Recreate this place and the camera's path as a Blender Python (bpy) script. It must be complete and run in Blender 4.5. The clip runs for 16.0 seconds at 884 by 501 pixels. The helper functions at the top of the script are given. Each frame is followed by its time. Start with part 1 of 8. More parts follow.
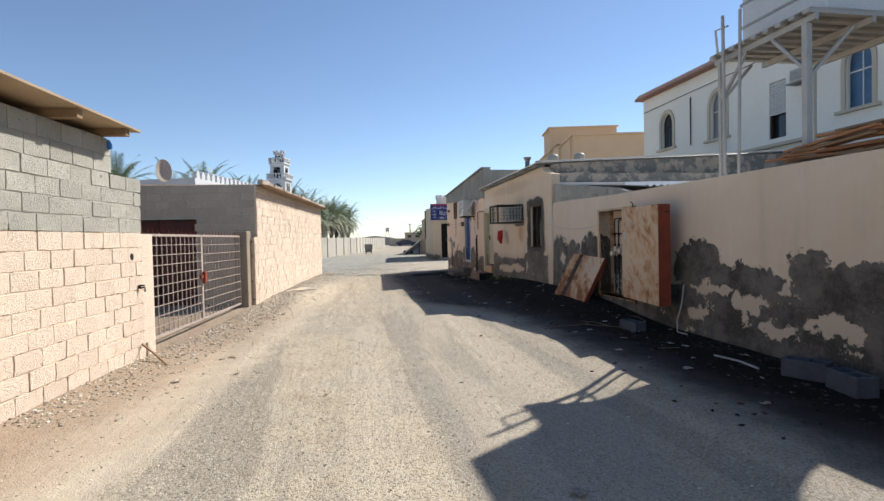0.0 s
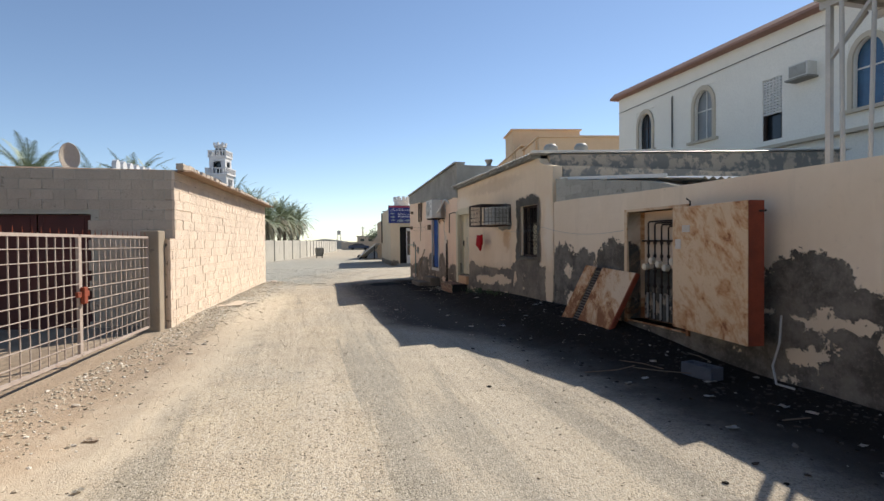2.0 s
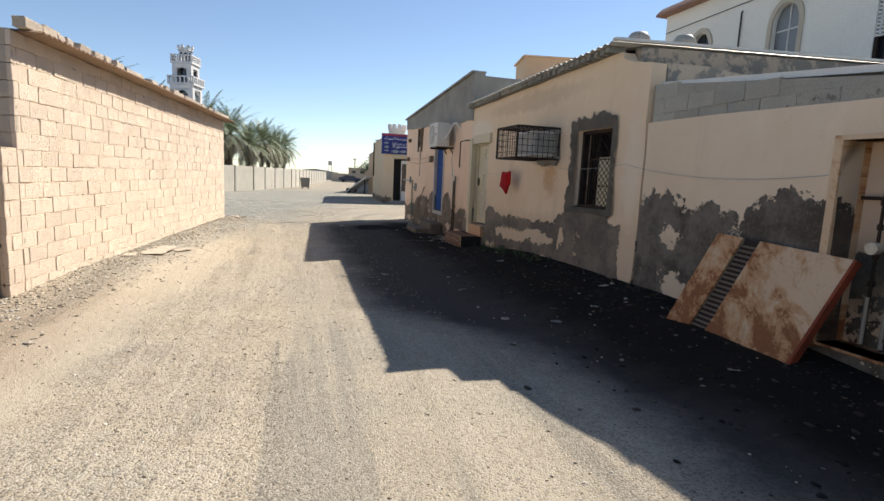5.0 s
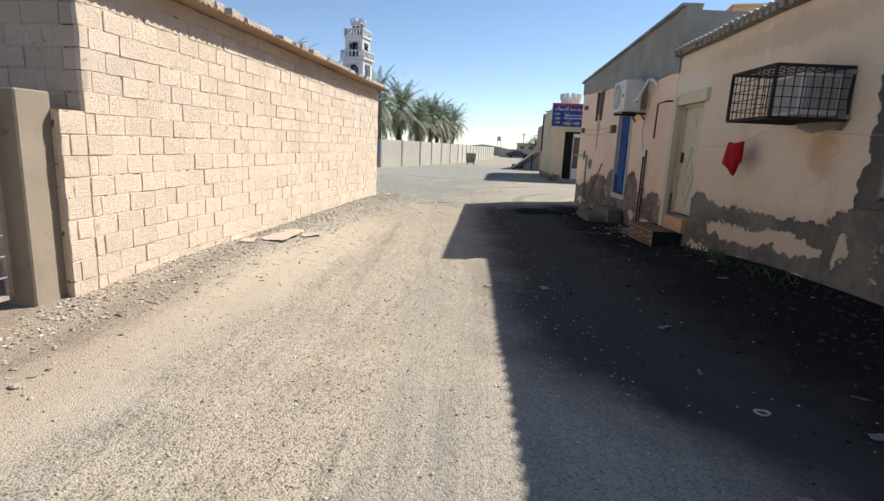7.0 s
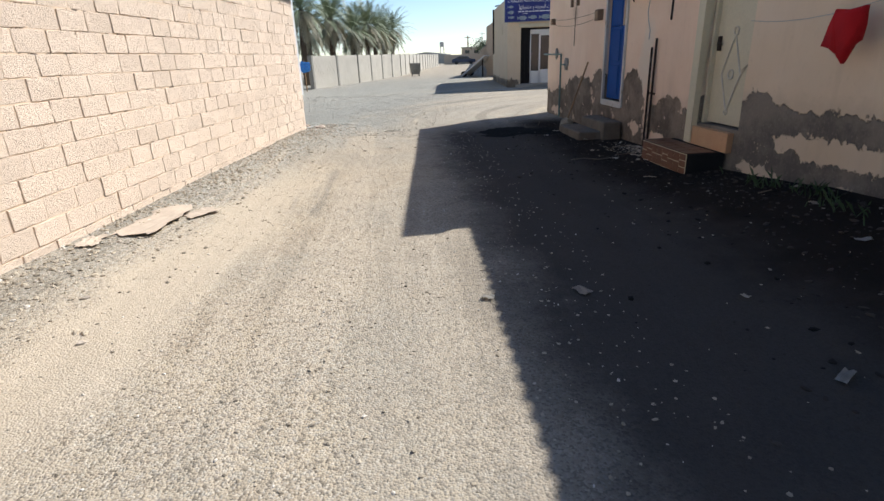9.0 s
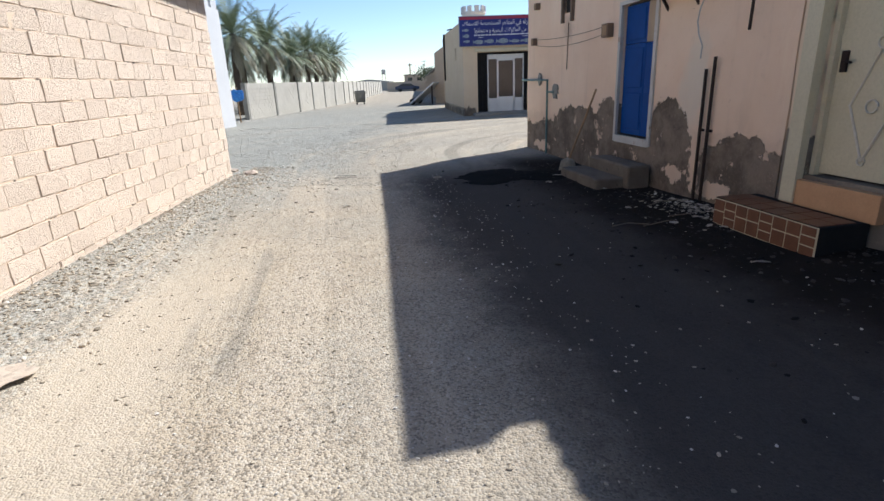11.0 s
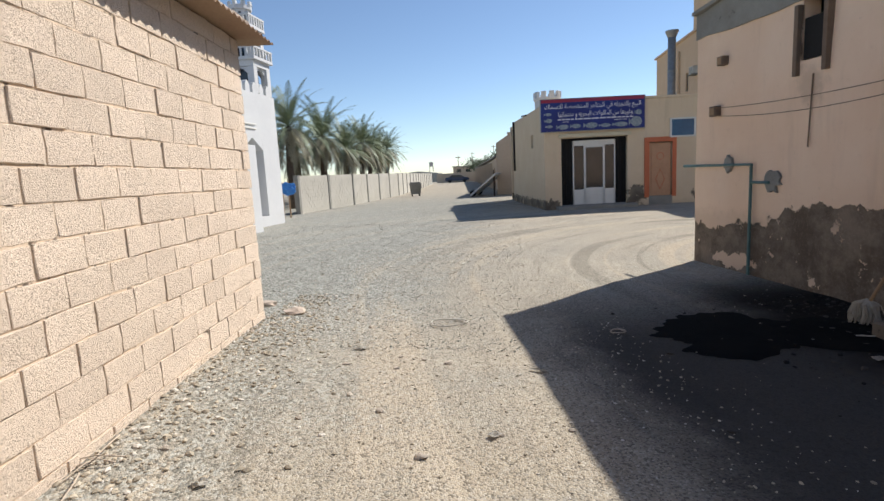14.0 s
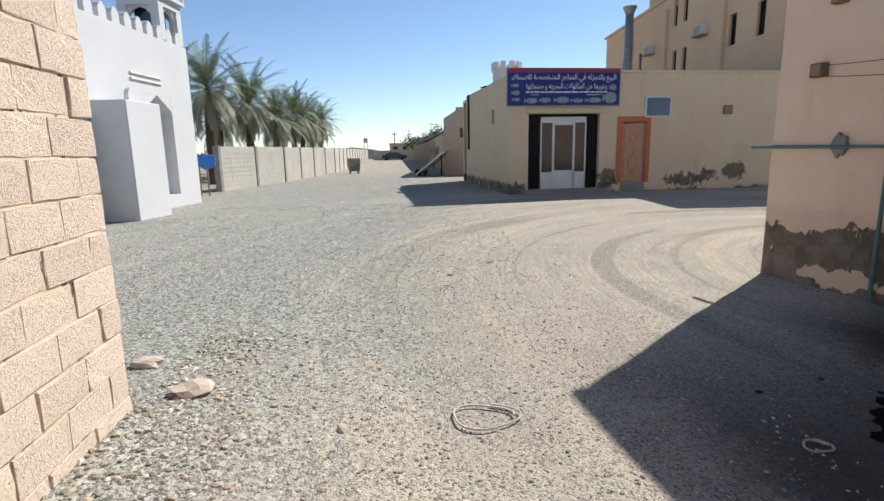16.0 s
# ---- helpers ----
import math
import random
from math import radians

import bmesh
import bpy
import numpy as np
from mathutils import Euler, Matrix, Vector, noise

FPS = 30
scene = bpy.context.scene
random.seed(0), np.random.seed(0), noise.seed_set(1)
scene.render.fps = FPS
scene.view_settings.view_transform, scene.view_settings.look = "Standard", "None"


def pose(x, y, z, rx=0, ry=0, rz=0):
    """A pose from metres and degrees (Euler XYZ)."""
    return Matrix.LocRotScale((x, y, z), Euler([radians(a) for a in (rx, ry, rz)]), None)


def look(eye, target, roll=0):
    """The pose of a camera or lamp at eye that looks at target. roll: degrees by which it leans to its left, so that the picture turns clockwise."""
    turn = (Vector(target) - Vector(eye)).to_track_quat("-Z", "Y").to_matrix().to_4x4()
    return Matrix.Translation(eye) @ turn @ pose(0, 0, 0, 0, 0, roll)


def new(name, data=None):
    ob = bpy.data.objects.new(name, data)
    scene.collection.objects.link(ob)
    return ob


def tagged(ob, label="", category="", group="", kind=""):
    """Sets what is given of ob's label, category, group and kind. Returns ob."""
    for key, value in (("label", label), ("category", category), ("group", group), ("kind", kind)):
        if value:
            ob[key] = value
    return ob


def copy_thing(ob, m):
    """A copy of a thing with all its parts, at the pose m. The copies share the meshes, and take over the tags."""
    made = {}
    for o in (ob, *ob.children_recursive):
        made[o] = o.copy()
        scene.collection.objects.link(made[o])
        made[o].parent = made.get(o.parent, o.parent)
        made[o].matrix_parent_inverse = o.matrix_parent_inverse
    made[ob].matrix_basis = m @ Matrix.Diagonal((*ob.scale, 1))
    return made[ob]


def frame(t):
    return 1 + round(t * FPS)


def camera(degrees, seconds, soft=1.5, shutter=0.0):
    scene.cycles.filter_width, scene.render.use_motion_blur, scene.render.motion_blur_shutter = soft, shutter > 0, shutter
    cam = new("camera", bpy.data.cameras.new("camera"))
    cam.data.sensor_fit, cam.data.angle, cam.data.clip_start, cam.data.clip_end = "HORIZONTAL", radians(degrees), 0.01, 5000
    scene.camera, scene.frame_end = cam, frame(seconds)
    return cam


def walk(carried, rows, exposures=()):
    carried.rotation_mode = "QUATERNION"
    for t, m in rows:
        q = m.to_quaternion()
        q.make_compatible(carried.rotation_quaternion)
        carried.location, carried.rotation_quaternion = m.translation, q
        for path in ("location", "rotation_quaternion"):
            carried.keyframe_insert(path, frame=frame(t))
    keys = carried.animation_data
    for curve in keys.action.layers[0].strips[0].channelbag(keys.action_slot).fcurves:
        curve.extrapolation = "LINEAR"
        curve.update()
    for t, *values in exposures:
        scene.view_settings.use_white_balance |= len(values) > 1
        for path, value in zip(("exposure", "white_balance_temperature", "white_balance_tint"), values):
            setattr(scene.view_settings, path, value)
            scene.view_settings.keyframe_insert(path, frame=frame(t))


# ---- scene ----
cam = camera(80.5, 16.0)
PATH = [
    (0, (0.159, 1.747, 1.671), (0.004, 3.741, 1.622), -1.3),
    (0.5, (-0.066, 2.353, 1.688), (-0.211, 4.347, 1.641), -0.9),
    (1, (-0.218, 3.096, 1.685), (-0.178, 5.096, 1.657), 1.0),
    (1.5, (-0.423, 3.804, 1.707), (-0.404, 5.804, 1.675), -0.4),
    (2, (-0.523, 4.491, 1.698), (-0.494, 6.49, 1.663), -0.5),
    (2.5, (-0.654, 5.173, 1.64), (-0.625, 7.173, 1.595), 1.5),
    (3, (-0.712, 5.835, 1.633), (-0.65, 7.833, 1.586), 2.8),
    (3.5, (-0.844, 6.503, 1.656), (-0.808, 8.502, 1.592), 2.4),
    (4, (-0.822, 7.15, 1.646), (-0.659, 9.141, 1.542), 1.2),
    (4.2, (-0.818, 7.407, 1.65), (-0.686, 9.393, 1.458), 1.8),
    (6.5, (-0.86, 10.578, 1.698), (-0.877, 12.551, 1.369), 3.1),
    (6.8, (-0.947, 10.84, 1.656), (-1.461, 12.739, 1.292), 3.5),
    (7, (-0.992, 11.128, 1.63), (-1.535, 13.013, 1.239), 2.7),
    (7.5, (-1.086, 11.797, 1.63), (-1.363, 13.704, 1.094), 1.8),
    (8, (-1.362, 12.473, 1.647), (-1.883, 14.315, 1.069), -0.1),
    (8.5, (-1.576, 13.1, 1.652), (-2.106, 14.912, 0.99), -3.3),
    (8.7, (-1.656, 13.38, 1.627), (-2.039, 15.22, 0.942), -2.1),
    (10.8, (-2.611, 16.19, 1.61), (-2.947, 18.009, 0.85), -3.1),
    (11, (-2.719, 16.49, 1.617), (-2.887, 18.385, 0.999), -2.5),
    (11.5, (-3.041, 17.174, 1.638), (-3.28, 19.137, 1.339), -1.8),
    (12, (-3.326, 17.807, 1.642), (-3.647, 19.76, 1.358), -2.8),
    (12.5, (-3.592, 18.528, 1.664), (-3.892, 20.485, 1.38), -3.5),
    (13, (-3.872, 19.167, 1.654), (-4.167, 21.125, 1.376), -4.4),
    (13.5, (-4.103, 19.817, 1.644), (-4.269, 21.79, 1.359), -2.9),
    (14, (-4.409, 20.412, 1.624), (-4.73, 22.365, 1.336), -3.0),
    (14.5, (-4.619, 21.052, 1.608), (-4.63, 23.026, 1.286), -1.2),
    (15, (-4.974, 21.684, 1.57), (-5.098, 23.655, 1.254), -0.7),
    (15.5, (-5.17, 22.281, 1.544), (-5.242, 24.24, 1.151), -0.6),
    (16, (-5.431, 23.018, 1.583), (-5.497, 24.981, 1.206), -1.1),
]
walk(cam, [(t, look(eye, target, roll)) for t, eye, target, roll in PATH], ((0, 0.68, 6480, 10), (2.5, 0.68, 6800, 10), (4, 0.70, 6850, 10), (6.5, 0.82, 6600, 10), (7, 0.66, 6480, 10), (8.6, 0.64, 6300, 10), (11, 0.74, 6000, 10), (11.6, 0.62, 6250, 10), (12.5, 0.55, 6420, 10), (14, 0.52, 6450, 10), (15.5, 0.51, 6320, 10), (16, 0.58, 6350, 10)))

# ---- world, sun, exposure ----
SUN = Vector((0.749, 0.815, 1.0)).normalized()
world = bpy.data.worlds.new("world")
scene.world = world
world.use_nodes = True
_nt = world.node_tree
_bg = _nt.nodes["Background"]
_sky = _nt.nodes.new("ShaderNodeTexSky")
_sky.sky_type = "NISHITA"
_sky.sun_disc = False
_sky.altitude = 600
_sky.sun_elevation = math.asin(SUN.z)
_sky.sun_rotation = math.atan2(SUN.x, SUN.y)
_sky.air_density, _sky.dust_density, _sky.ozone_density = 0.85, 0.05, 1.8
_nt.links.new(_sky.outputs[0], _bg.inputs[0])
_bg.inputs[1].default_value = 0.094
sun = new("sun", bpy.data.lights.new("sun", "SUN"))
sun.data.energy, sun.data.angle, sun.data.color = 4.4, radians(0.53), (1.0, 0.945, 0.86)
sun.matrix_world = look(SUN * 60, (0, 0, 0))


# ---- materials ----
class Nodes:
    def __init__(self, name):
        self.m = bpy.data.materials.new(name)
        self.m.use_nodes = True
        self.t = self.m.node_tree
        self.b = self.t.nodes["Principled BSDF"]
        self.pos = self.t.nodes.new("ShaderNodeNewGeometry").outputs["Position"]

    def put(self, a, b):
        if hasattr(a, "is_linked"):
            self.t.links.new(a, b)
        else:
            b.default_value = a

    def noise(self, scale, detail=4, rough=0.6, vec=None, dist=0.0):
        n = self.t.nodes.new("ShaderNodeTexNoise")
        n.inputs["Scale"].default_value, n.inputs["Detail"].default_value = scale, detail
        n.inputs["Roughness"].default_value, n.inputs["Distortion"].default_value = rough, dist
        self.t.links.new(vec or self.pos, n.inputs["Vector"])
        return n.outputs[0]

    def cells(self, scale, feature="F1", out="Distance"):
        n = self.t.nodes.new("ShaderNodeTexVoronoi")
        n.feature = feature
        n.inputs["Scale"].default_value = scale
        self.t.links.new(self.pos, n.inputs["Vector"])
        return n.outputs[out]

    def math(self, op, a, b=0.0, c=0.0):
        n = self.t.nodes.new("ShaderNodeMath")
        n.operation = op
        for i, v in enumerate((a, b, c)):
            self.put(v, n.inputs[i])
        return n.outputs[0]

    def step(self, v, lo, hi):
        n = self.t.nodes.new("ShaderNodeMapRange")
        n.interpolation_type = "SMOOTHSTEP"
        self.put(v, n.inputs[0])
        n.inputs[1].default_value, n.inputs[2].default_value = lo, hi
        return n.outputs[0]

    def mix(self, f, a, b, kind="MIX"):
        n = self.t.nodes.new("ShaderNodeMix")
        n.data_type, n.blend_type = "RGBA", kind
        self.put(f, n.inputs[0])
        for v, i in ((a, 6), (b, 7)):
            self.put((*v, 1) if isinstance(v, tuple) else v, n.inputs[i])
        return n.outputs[2]

    def sep(self):
        n = self.t.nodes.new("ShaderNodeSeparateXYZ")
        self.t.links.new(self.pos, n.inputs[0])
        return n.outputs

    def along(self, origin, way):
        n = self.t.nodes.new("ShaderNodeVectorMath")
        n.operation = "DOT_PRODUCT"
        self.t.links.new(self.pos, n.inputs[0])
        n.inputs[1].default_value = way
        return self.math("SUBTRACT", n.outputs["Value"], Vector(origin).dot(Vector(way)))

    def random(self):
        return self.t.nodes.new("ShaderNodeObjectInfo").outputs["Random"]

    def island(self):
        return self.t.nodes.new("ShaderNodeNewGeometry").outputs["Random Per Island"]

    def bump(self, h, strength=0.4, dist=0.01, after=None):
        n = self.t.nodes.new("ShaderNodeBump")
        n.inputs["Strength"].default_value, n.inputs["Distance"].default_value = strength, dist
        self.t.links.new(h, n.inputs["Height"])
        if after:
            self.t.links.new(after, n.inputs["Normal"])
        return n.outputs[0]

    def done(self, color, rough=0.85, metal=0.0, normal=None, spec=0.35):
        self.put((*color, 1) if isinstance(color, tuple) else color, self.b.inputs["Base Color"])
        self.put(rough, self.b.inputs["Roughness"])
        self.put(metal, self.b.inputs["Metallic"])
        self.b.inputs["Specular IOR Level"].default_value = spec
        if normal:
            self.t.links.new(normal, self.b.inputs["Normal"])
        return self.m


def surface(name, a, b, scale=2.0, fine=40.0, rough=0.85, metal=0.0, bump=0.35, dirt=None, dirt_at=0.62, vary=0.0, spec=0.35, pits=False):
    """Two tones at a large scale, fine grain, and worn spots of a third tone."""
    n = Nodes(name)
    big, small = n.noise(scale, 5, 0.65), n.noise(fine, 4, 0.7)
    c = n.mix(n.step(big, 0.3, 0.7), a, b)
    c = n.mix(n.math("MULTIPLY", n.step(small, 0.35, 0.75), 0.25), c, tuple(x * 0.55 for x in a))
    if dirt:
        c = n.mix(n.step(n.noise(scale * 2.3, 7, 0.72), dirt_at, dirt_at + 0.06), c, dirt)
    if vary:
        f = n.math("MULTIPLY_ADD", n.random(), vary, 1 - vary / 2)
        c = n.mix(1.0, c, _grey(n, f), "MULTIPLY")
    nb = n.bump(small, bump, 0.006)
    if pits:
        lumps = n.noise(34, 6, 0.78)
        nb = n.bump(lumps, 0.7, 0.018, nb)
        holes = n.step(n.noise(115, 3, 0.6), 0.42, 0.34)
        nb = n.bump(n.math("SUBTRACT", 1.0, holes), 0.8, 0.010, nb)
        c = n.mix(n.math("MULTIPLY", holes, 0.42), c, tuple(x * 0.5 for x in b))
        n.put(c, n.b.inputs["Base Color"])
    return n.done(c, rough, metal, nb, spec)


def _grey(n, f):
    k = n.t.nodes.new("ShaderNodeCombineColor")
    for i in range(3):
        n.t.links.new(f, k.inputs[i])
    return k.outputs[0]


RU, RN = Vector((0.2516, -0.9678, 0)), Vector((-0.9678, -0.2516, 0))
R0 = Vector((-1.68, 29.48, 0))
LU = Vector((0.153, -0.988, 0)).normalized()
LN = Vector((-LU.y, LU.x, 0))
L0 = Vector((-7.41, 25.87, 0))


def plaster(name, base, pale, low, swing, grey=(0.15, 0.135, 0.115), dark=(0.075, 0.065, 0.055), keep=0.53, bare=(), kept=(), way=None, wild=1.0, stains=()):
    """Painted render that has fallen off below an uneven line about low metres up; bare and kept are further
    fallen and surviving patches as (along, up, half width, half height)."""
    n = Nodes(name)
    z = n.sep()[2]
    wave = n.math("MULTIPLY", n.math("SUBTRACT", n.noise(0.75, 2, 0.5), 0.5), swing)
    rag = n.math("MULTIPLY", n.math("SUBTRACT", n.noise(5.5, 6, 0.72), 0.5), 0.34)
    h = n.math("SUBTRACT", n.math("ADD", n.math("ADD", wave, rag), low), z)
    gone = n.step(h, 0.0, 0.02)
    halo = n.step(h, -0.22, 0.0)
    s = n.along(*(way or (R0, RU)))
    s_ = n.math("ADD", s, n.math("MULTIPLY_ADD", n.noise(4.2, 6, 0.7), 0.5 * wild, -0.25 * wild))
    z_ = n.math("ADD", z, n.math("MULTIPLY_ADD", n.noise(4.9, 6, 0.7), 0.4 * wild, -0.2 * wild))

    def patch(spots, soft):
        out = None
        for s0, z0, rs, rz in spots:
            a = n.math("MULTIPLY", n.math("SUBTRACT", s_, s0), 1.0 / rs)
            b = n.math("MULTIPLY", n.math("SUBTRACT", z_, z0), 1.0 / rz)
            d = n.math("SUBTRACT", 1.0, n.math("ADD", n.math("MULTIPLY", a, a), n.math("MULTIPLY", b, b)))
            out = d if out is None else n.math("MAXIMUM", out, d)
        return n.step(out, 0.0, soft)
    if bare:
        gone = n.math("MAXIMUM", gone, patch(bare, 0.06))
    left = n.math("MULTIPLY", n.step(n.noise(2.4, 6, 0.7), keep, keep + 0.015), n.step(z, 1.1, 0.6))
    if kept:
        left = n.math("MAXIMUM", left, patch(kept, 0.08))
    gone = n.math("MULTIPLY", gone, n.math("SUBTRACT", 1.0, left))
    paint = n.mix(n.step(n.noise(0.9, 4, 0.6), 0.35, 0.7), base, pale)
    paint = n.mix(n.math("MULTIPLY", n.step(n.noise(11, 6, 0.75), 0.55, 0.75), 0.3), paint, tuple(x * 0.72 for x in base))
    k = n.t.nodes.new("ShaderNodeCombineXYZ")
    n.t.links.new(n.math("MULTIPLY", s, 2.6), k.inputs[0])
    n.t.links.new(n.math("MULTIPLY", z, 0.35), k.inputs[1])
    runs = n.noise(1.0, 5, 0.65, k.outputs[0], 0.2)
    paint = n.mix(n.math("MULTIPLY", n.step(runs, 0.52, 0.72), 0.24), paint, tuple(x * 0.62 for x in base))
    paint = n.mix(n.math("MULTIPLY", n.step(runs, 0.42, 0.28), 0.3), paint, tuple(min(0.85, x * 1.14) for x in pale))
    chips = n.step(n.noise(7.5, 7, 0.75, None, 0.4), 0.685, 0.70)
    paint = n.mix(n.math("MULTIPLY", chips, 0.75), paint, tuple(x * 1.2 for x in grey))
    paint = n.mix(n.math("MULTIPLY", halo, 0.28), paint, tuple(x * 0.55 for x in base))
    for spot, tone, much in stains:
        paint = n.mix(n.math("MULTIPLY", patch([spot], 0.9), much), paint, tone)
    bare_ = n.mix(n.step(n.noise(1.7, 6, 0.7), 0.38, 0.62), grey, dark)
    bare_ = n.mix(n.math("MULTIPLY", n.step(n.noise(30, 5, 0.7), 0.5, 0.7), 0.35), bare_, tuple(x * 1.5 for x in grey))
    c = n.mix(gone, paint, bare_)
    grain = n.noise(70, 4, 0.7)
    nb = n.bump(grain, 0.3, 0.004)
    nb = n.bump(n.math("SUBTRACT", 1.0, gone), 1.0, 0.02, nb)
    nb = n.bump(n.noise(3.0, 4, 0.6), 0.4, 0.025, nb)
    return n.done(c, 0.9, 0, nb, 0.2)


def ground_material():
    n = Nodes("ground_gravel")
    x, y, z = n.sep()
    big, mid = n.noise(0.22, 5, 0.6), n.noise(1.6, 6, 0.7)
    sand = n.mix(n.step(big, 0.35, 0.65), (0.47, 0.395, 0.29), (0.41, 0.35, 0.265))
    sand = n.mix(n.math("MULTIPLY", n.step(mid, 0.4, 0.7), 0.5), sand, (0.30, 0.245, 0.185))
    # loose grey gravel on the open yard and along the block wall
    wide = n.math("MULTIPLY", n.step(n.math("ADD", y, n.math("MULTIPLY", big, 10.0)), 24.0, 30.0),
                  n.step(n.math("ADD", x, n.math("MULTIPLY", n.noise(0.6, 5, 0.65), 5.0)), -1.8, -5.2))
    near = n.along(L0, LN)
    strip = n.math("MULTIPLY", n.step(n.math("ADD", near, n.math("MULTIPLY", mid, 1.2)), 2.1, 1.0), n.step(y, 14.0, 20.0))
    patchy = n.math("MULTIPLY", n.step(n.noise(0.5, 6, 0.7), 0.45, 0.62), 0.22)
    loose = n.math("MAXIMUM", n.math("MAXIMUM", wide, n.math("MULTIPLY", strip, 0.7)), patchy)
    loose = n.math("MULTIPLY", loose, n.step(y, 70.0, 45.0))
    # wheel tracks along the lane
    k = n.t.nodes.new("ShaderNodeCombineXYZ")
    n.t.links.new(n.math("MULTIPLY", n.along(R0, RN), 1.1), k.inputs[0])
    n.t.links.new(n.math("MULTIPLY", n.along(R0, RU), 0.07), k.inputs[1])
    ruts = n.noise(1.0, 5, 0.62, k.outputs[0], 0.35)
    # tracks that swing round the corner of the last house
    far = n.t.nodes.new("ShaderNodeVectorMath")
    far.operation = "DISTANCE"
    n.t.links.new(n.pos, far.inputs[0])
    far.inputs[1].default_value = (1.6, 29.2, 0)
    k2 = n.t.nodes.new("ShaderNodeCombineXYZ")
    n.t.links.new(n.math("MULTIPLY", far.outputs["Value"], 1.5), k2.inputs[0])
    n.t.links.new(n.math("MULTIPLY", x, 0.09), k2.inputs[1])
    bend = n.noise(1.0, 5, 0.62, k2.outputs[0], 0.3)
    turn = n.step(y, 25.0, 30.0)
    ruts = n.math("ADD", n.math("MULTIPLY", ruts, n.math("SUBTRACT", 1.0, turn)), n.math("MULTIPLY", bend, turn))
    sand = n.mix(n.math("MULTIPLY", n.step(y, 21.0, 28.0), 0.55), sand, n.mix(mid, (0.43, 0.405, 0.345), (0.35, 0.33, 0.285)))
    sand = n.mix(n.math("MULTIPLY", n.step(ruts, 0.50, 0.66), 0.55), sand, (0.52, 0.435, 0.335))
    sand = n.mix(n.math("MULTIPLY", n.step(ruts, 0.47, 0.33), 0.45), sand, (0.29, 0.25, 0.20))
    c = n.mix(n.math("MULTIPLY", loose, 0.95), sand, n.mix(mid, (0.235, 0.24, 0.215), (0.31, 0.305, 0.27)))
    pressed = n.math("SUBTRACT", 1.0, n.math("MULTIPLY", wide, 0.55))
    c = n.mix(n.math("MULTIPLY", n.math("MULTIPLY", n.step(ruts, 0.53, 0.57), 0.85), pressed), c, (0.47, 0.40, 0.305))
    c = n.mix(n.math("MULTIPLY", n.math("MULTIPLY", n.step(ruts, 0.46, 0.41), 0.75), pressed), c, (0.25, 0.225, 0.18))
    # single stones
    tone = n.cells(85, "F1", "Color")
    bright = n.t.nodes.new("ShaderNodeSeparateColor")
    n.t.links.new(tone, bright.inputs[0])
    c = n.mix(n.math("MULTIPLY", n.step(bright.outputs[0], 0.58, 0.82), 0.62), c, (0.085, 0.075, 0.062))
    c = n.mix(n.math("MULTIPLY", n.step(bright.outputs[1], 0.62, 0.86), 0.44), c, (0.62, 0.565, 0.48))
    coarse = n.t.nodes.new("ShaderNodeSeparateColor")
    n.t.links.new(n.cells(44, "F1", "Color"), coarse.inputs[0])
    c = n.mix(n.math("MULTIPLY", n.math("MULTIPLY", n.step(coarse.outputs[0], 0.6, 0.8), 0.7), loose), c, (0.085, 0.088, 0.080))
    c = n.mix(n.math("MULTIPLY", n.math("MULTIPLY", n.step(coarse.outputs[1], 0.62, 0.85), 0.65), loose), c, (0.54, 0.545, 0.50))
    # wheel-smoothed sand beside the block wall
    drift = n.math("ADD", near, n.math("MULTIPLY", n.math("SUBTRACT", n.noise(0.9, 5, 0.65), 0.5), 0.9))
    smooth = n.math("MULTIPLY", n.math("MULTIPLY", n.step(drift, 0.75, 1.05), n.step(drift, 1.95, 1.55)), n.step(y, 23.0, 19.5))
    c = n.mix(n.math("MULTIPLY", smooth, 0.6), c, n.mix(mid, (0.50, 0.425, 0.32), (0.57, 0.49, 0.385)))
    # dark soil and refuse under the eastern walls, with their shade painted in too
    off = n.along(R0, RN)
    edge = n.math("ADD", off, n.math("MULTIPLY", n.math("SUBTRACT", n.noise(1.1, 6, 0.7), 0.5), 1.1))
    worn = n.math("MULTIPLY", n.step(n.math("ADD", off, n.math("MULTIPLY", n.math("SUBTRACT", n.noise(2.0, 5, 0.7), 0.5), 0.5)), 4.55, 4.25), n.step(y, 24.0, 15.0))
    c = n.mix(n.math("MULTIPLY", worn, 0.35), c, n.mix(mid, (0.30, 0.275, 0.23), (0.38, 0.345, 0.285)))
    # shade before the houses painted as near-black ground, reaching further out beside them
    shade_reach = n.step(n.along(R0, RU), 16.3, 13.5)
    wall_shade = n.math("MULTIPLY", n.step(n.math("SUBTRACT", edge, n.math("MULTIPLY", shade_reach, 1.4)), 2.5, 1.5), n.step(n.along(R0, RU), 1.2, 3.8))
    c = n.mix(n.math("MULTIPLY", wall_shade, 0.93), c, n.mix(mid, (0.038, 0.034, 0.032), (0.070, 0.062, 0.055)))
    # dark soil at the wall foot, blackened further for the shade it lies in
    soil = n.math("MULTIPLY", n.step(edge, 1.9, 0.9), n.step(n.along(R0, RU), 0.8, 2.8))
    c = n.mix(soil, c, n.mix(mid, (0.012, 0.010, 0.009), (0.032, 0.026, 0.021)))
    dry = n.math("MULTIPLY", n.step(n.math("ADD", near, n.math("MULTIPLY", mid, 1.4)), 2.6, 1.2), n.step(y, 17.0, 12.0))
    c = n.mix(n.math("MULTIPLY", dry, 0.55), c, (0.27, 0.18, 0.115))
    g1, g2 = n.cells(85), n.noise(150, 3, 0.7)
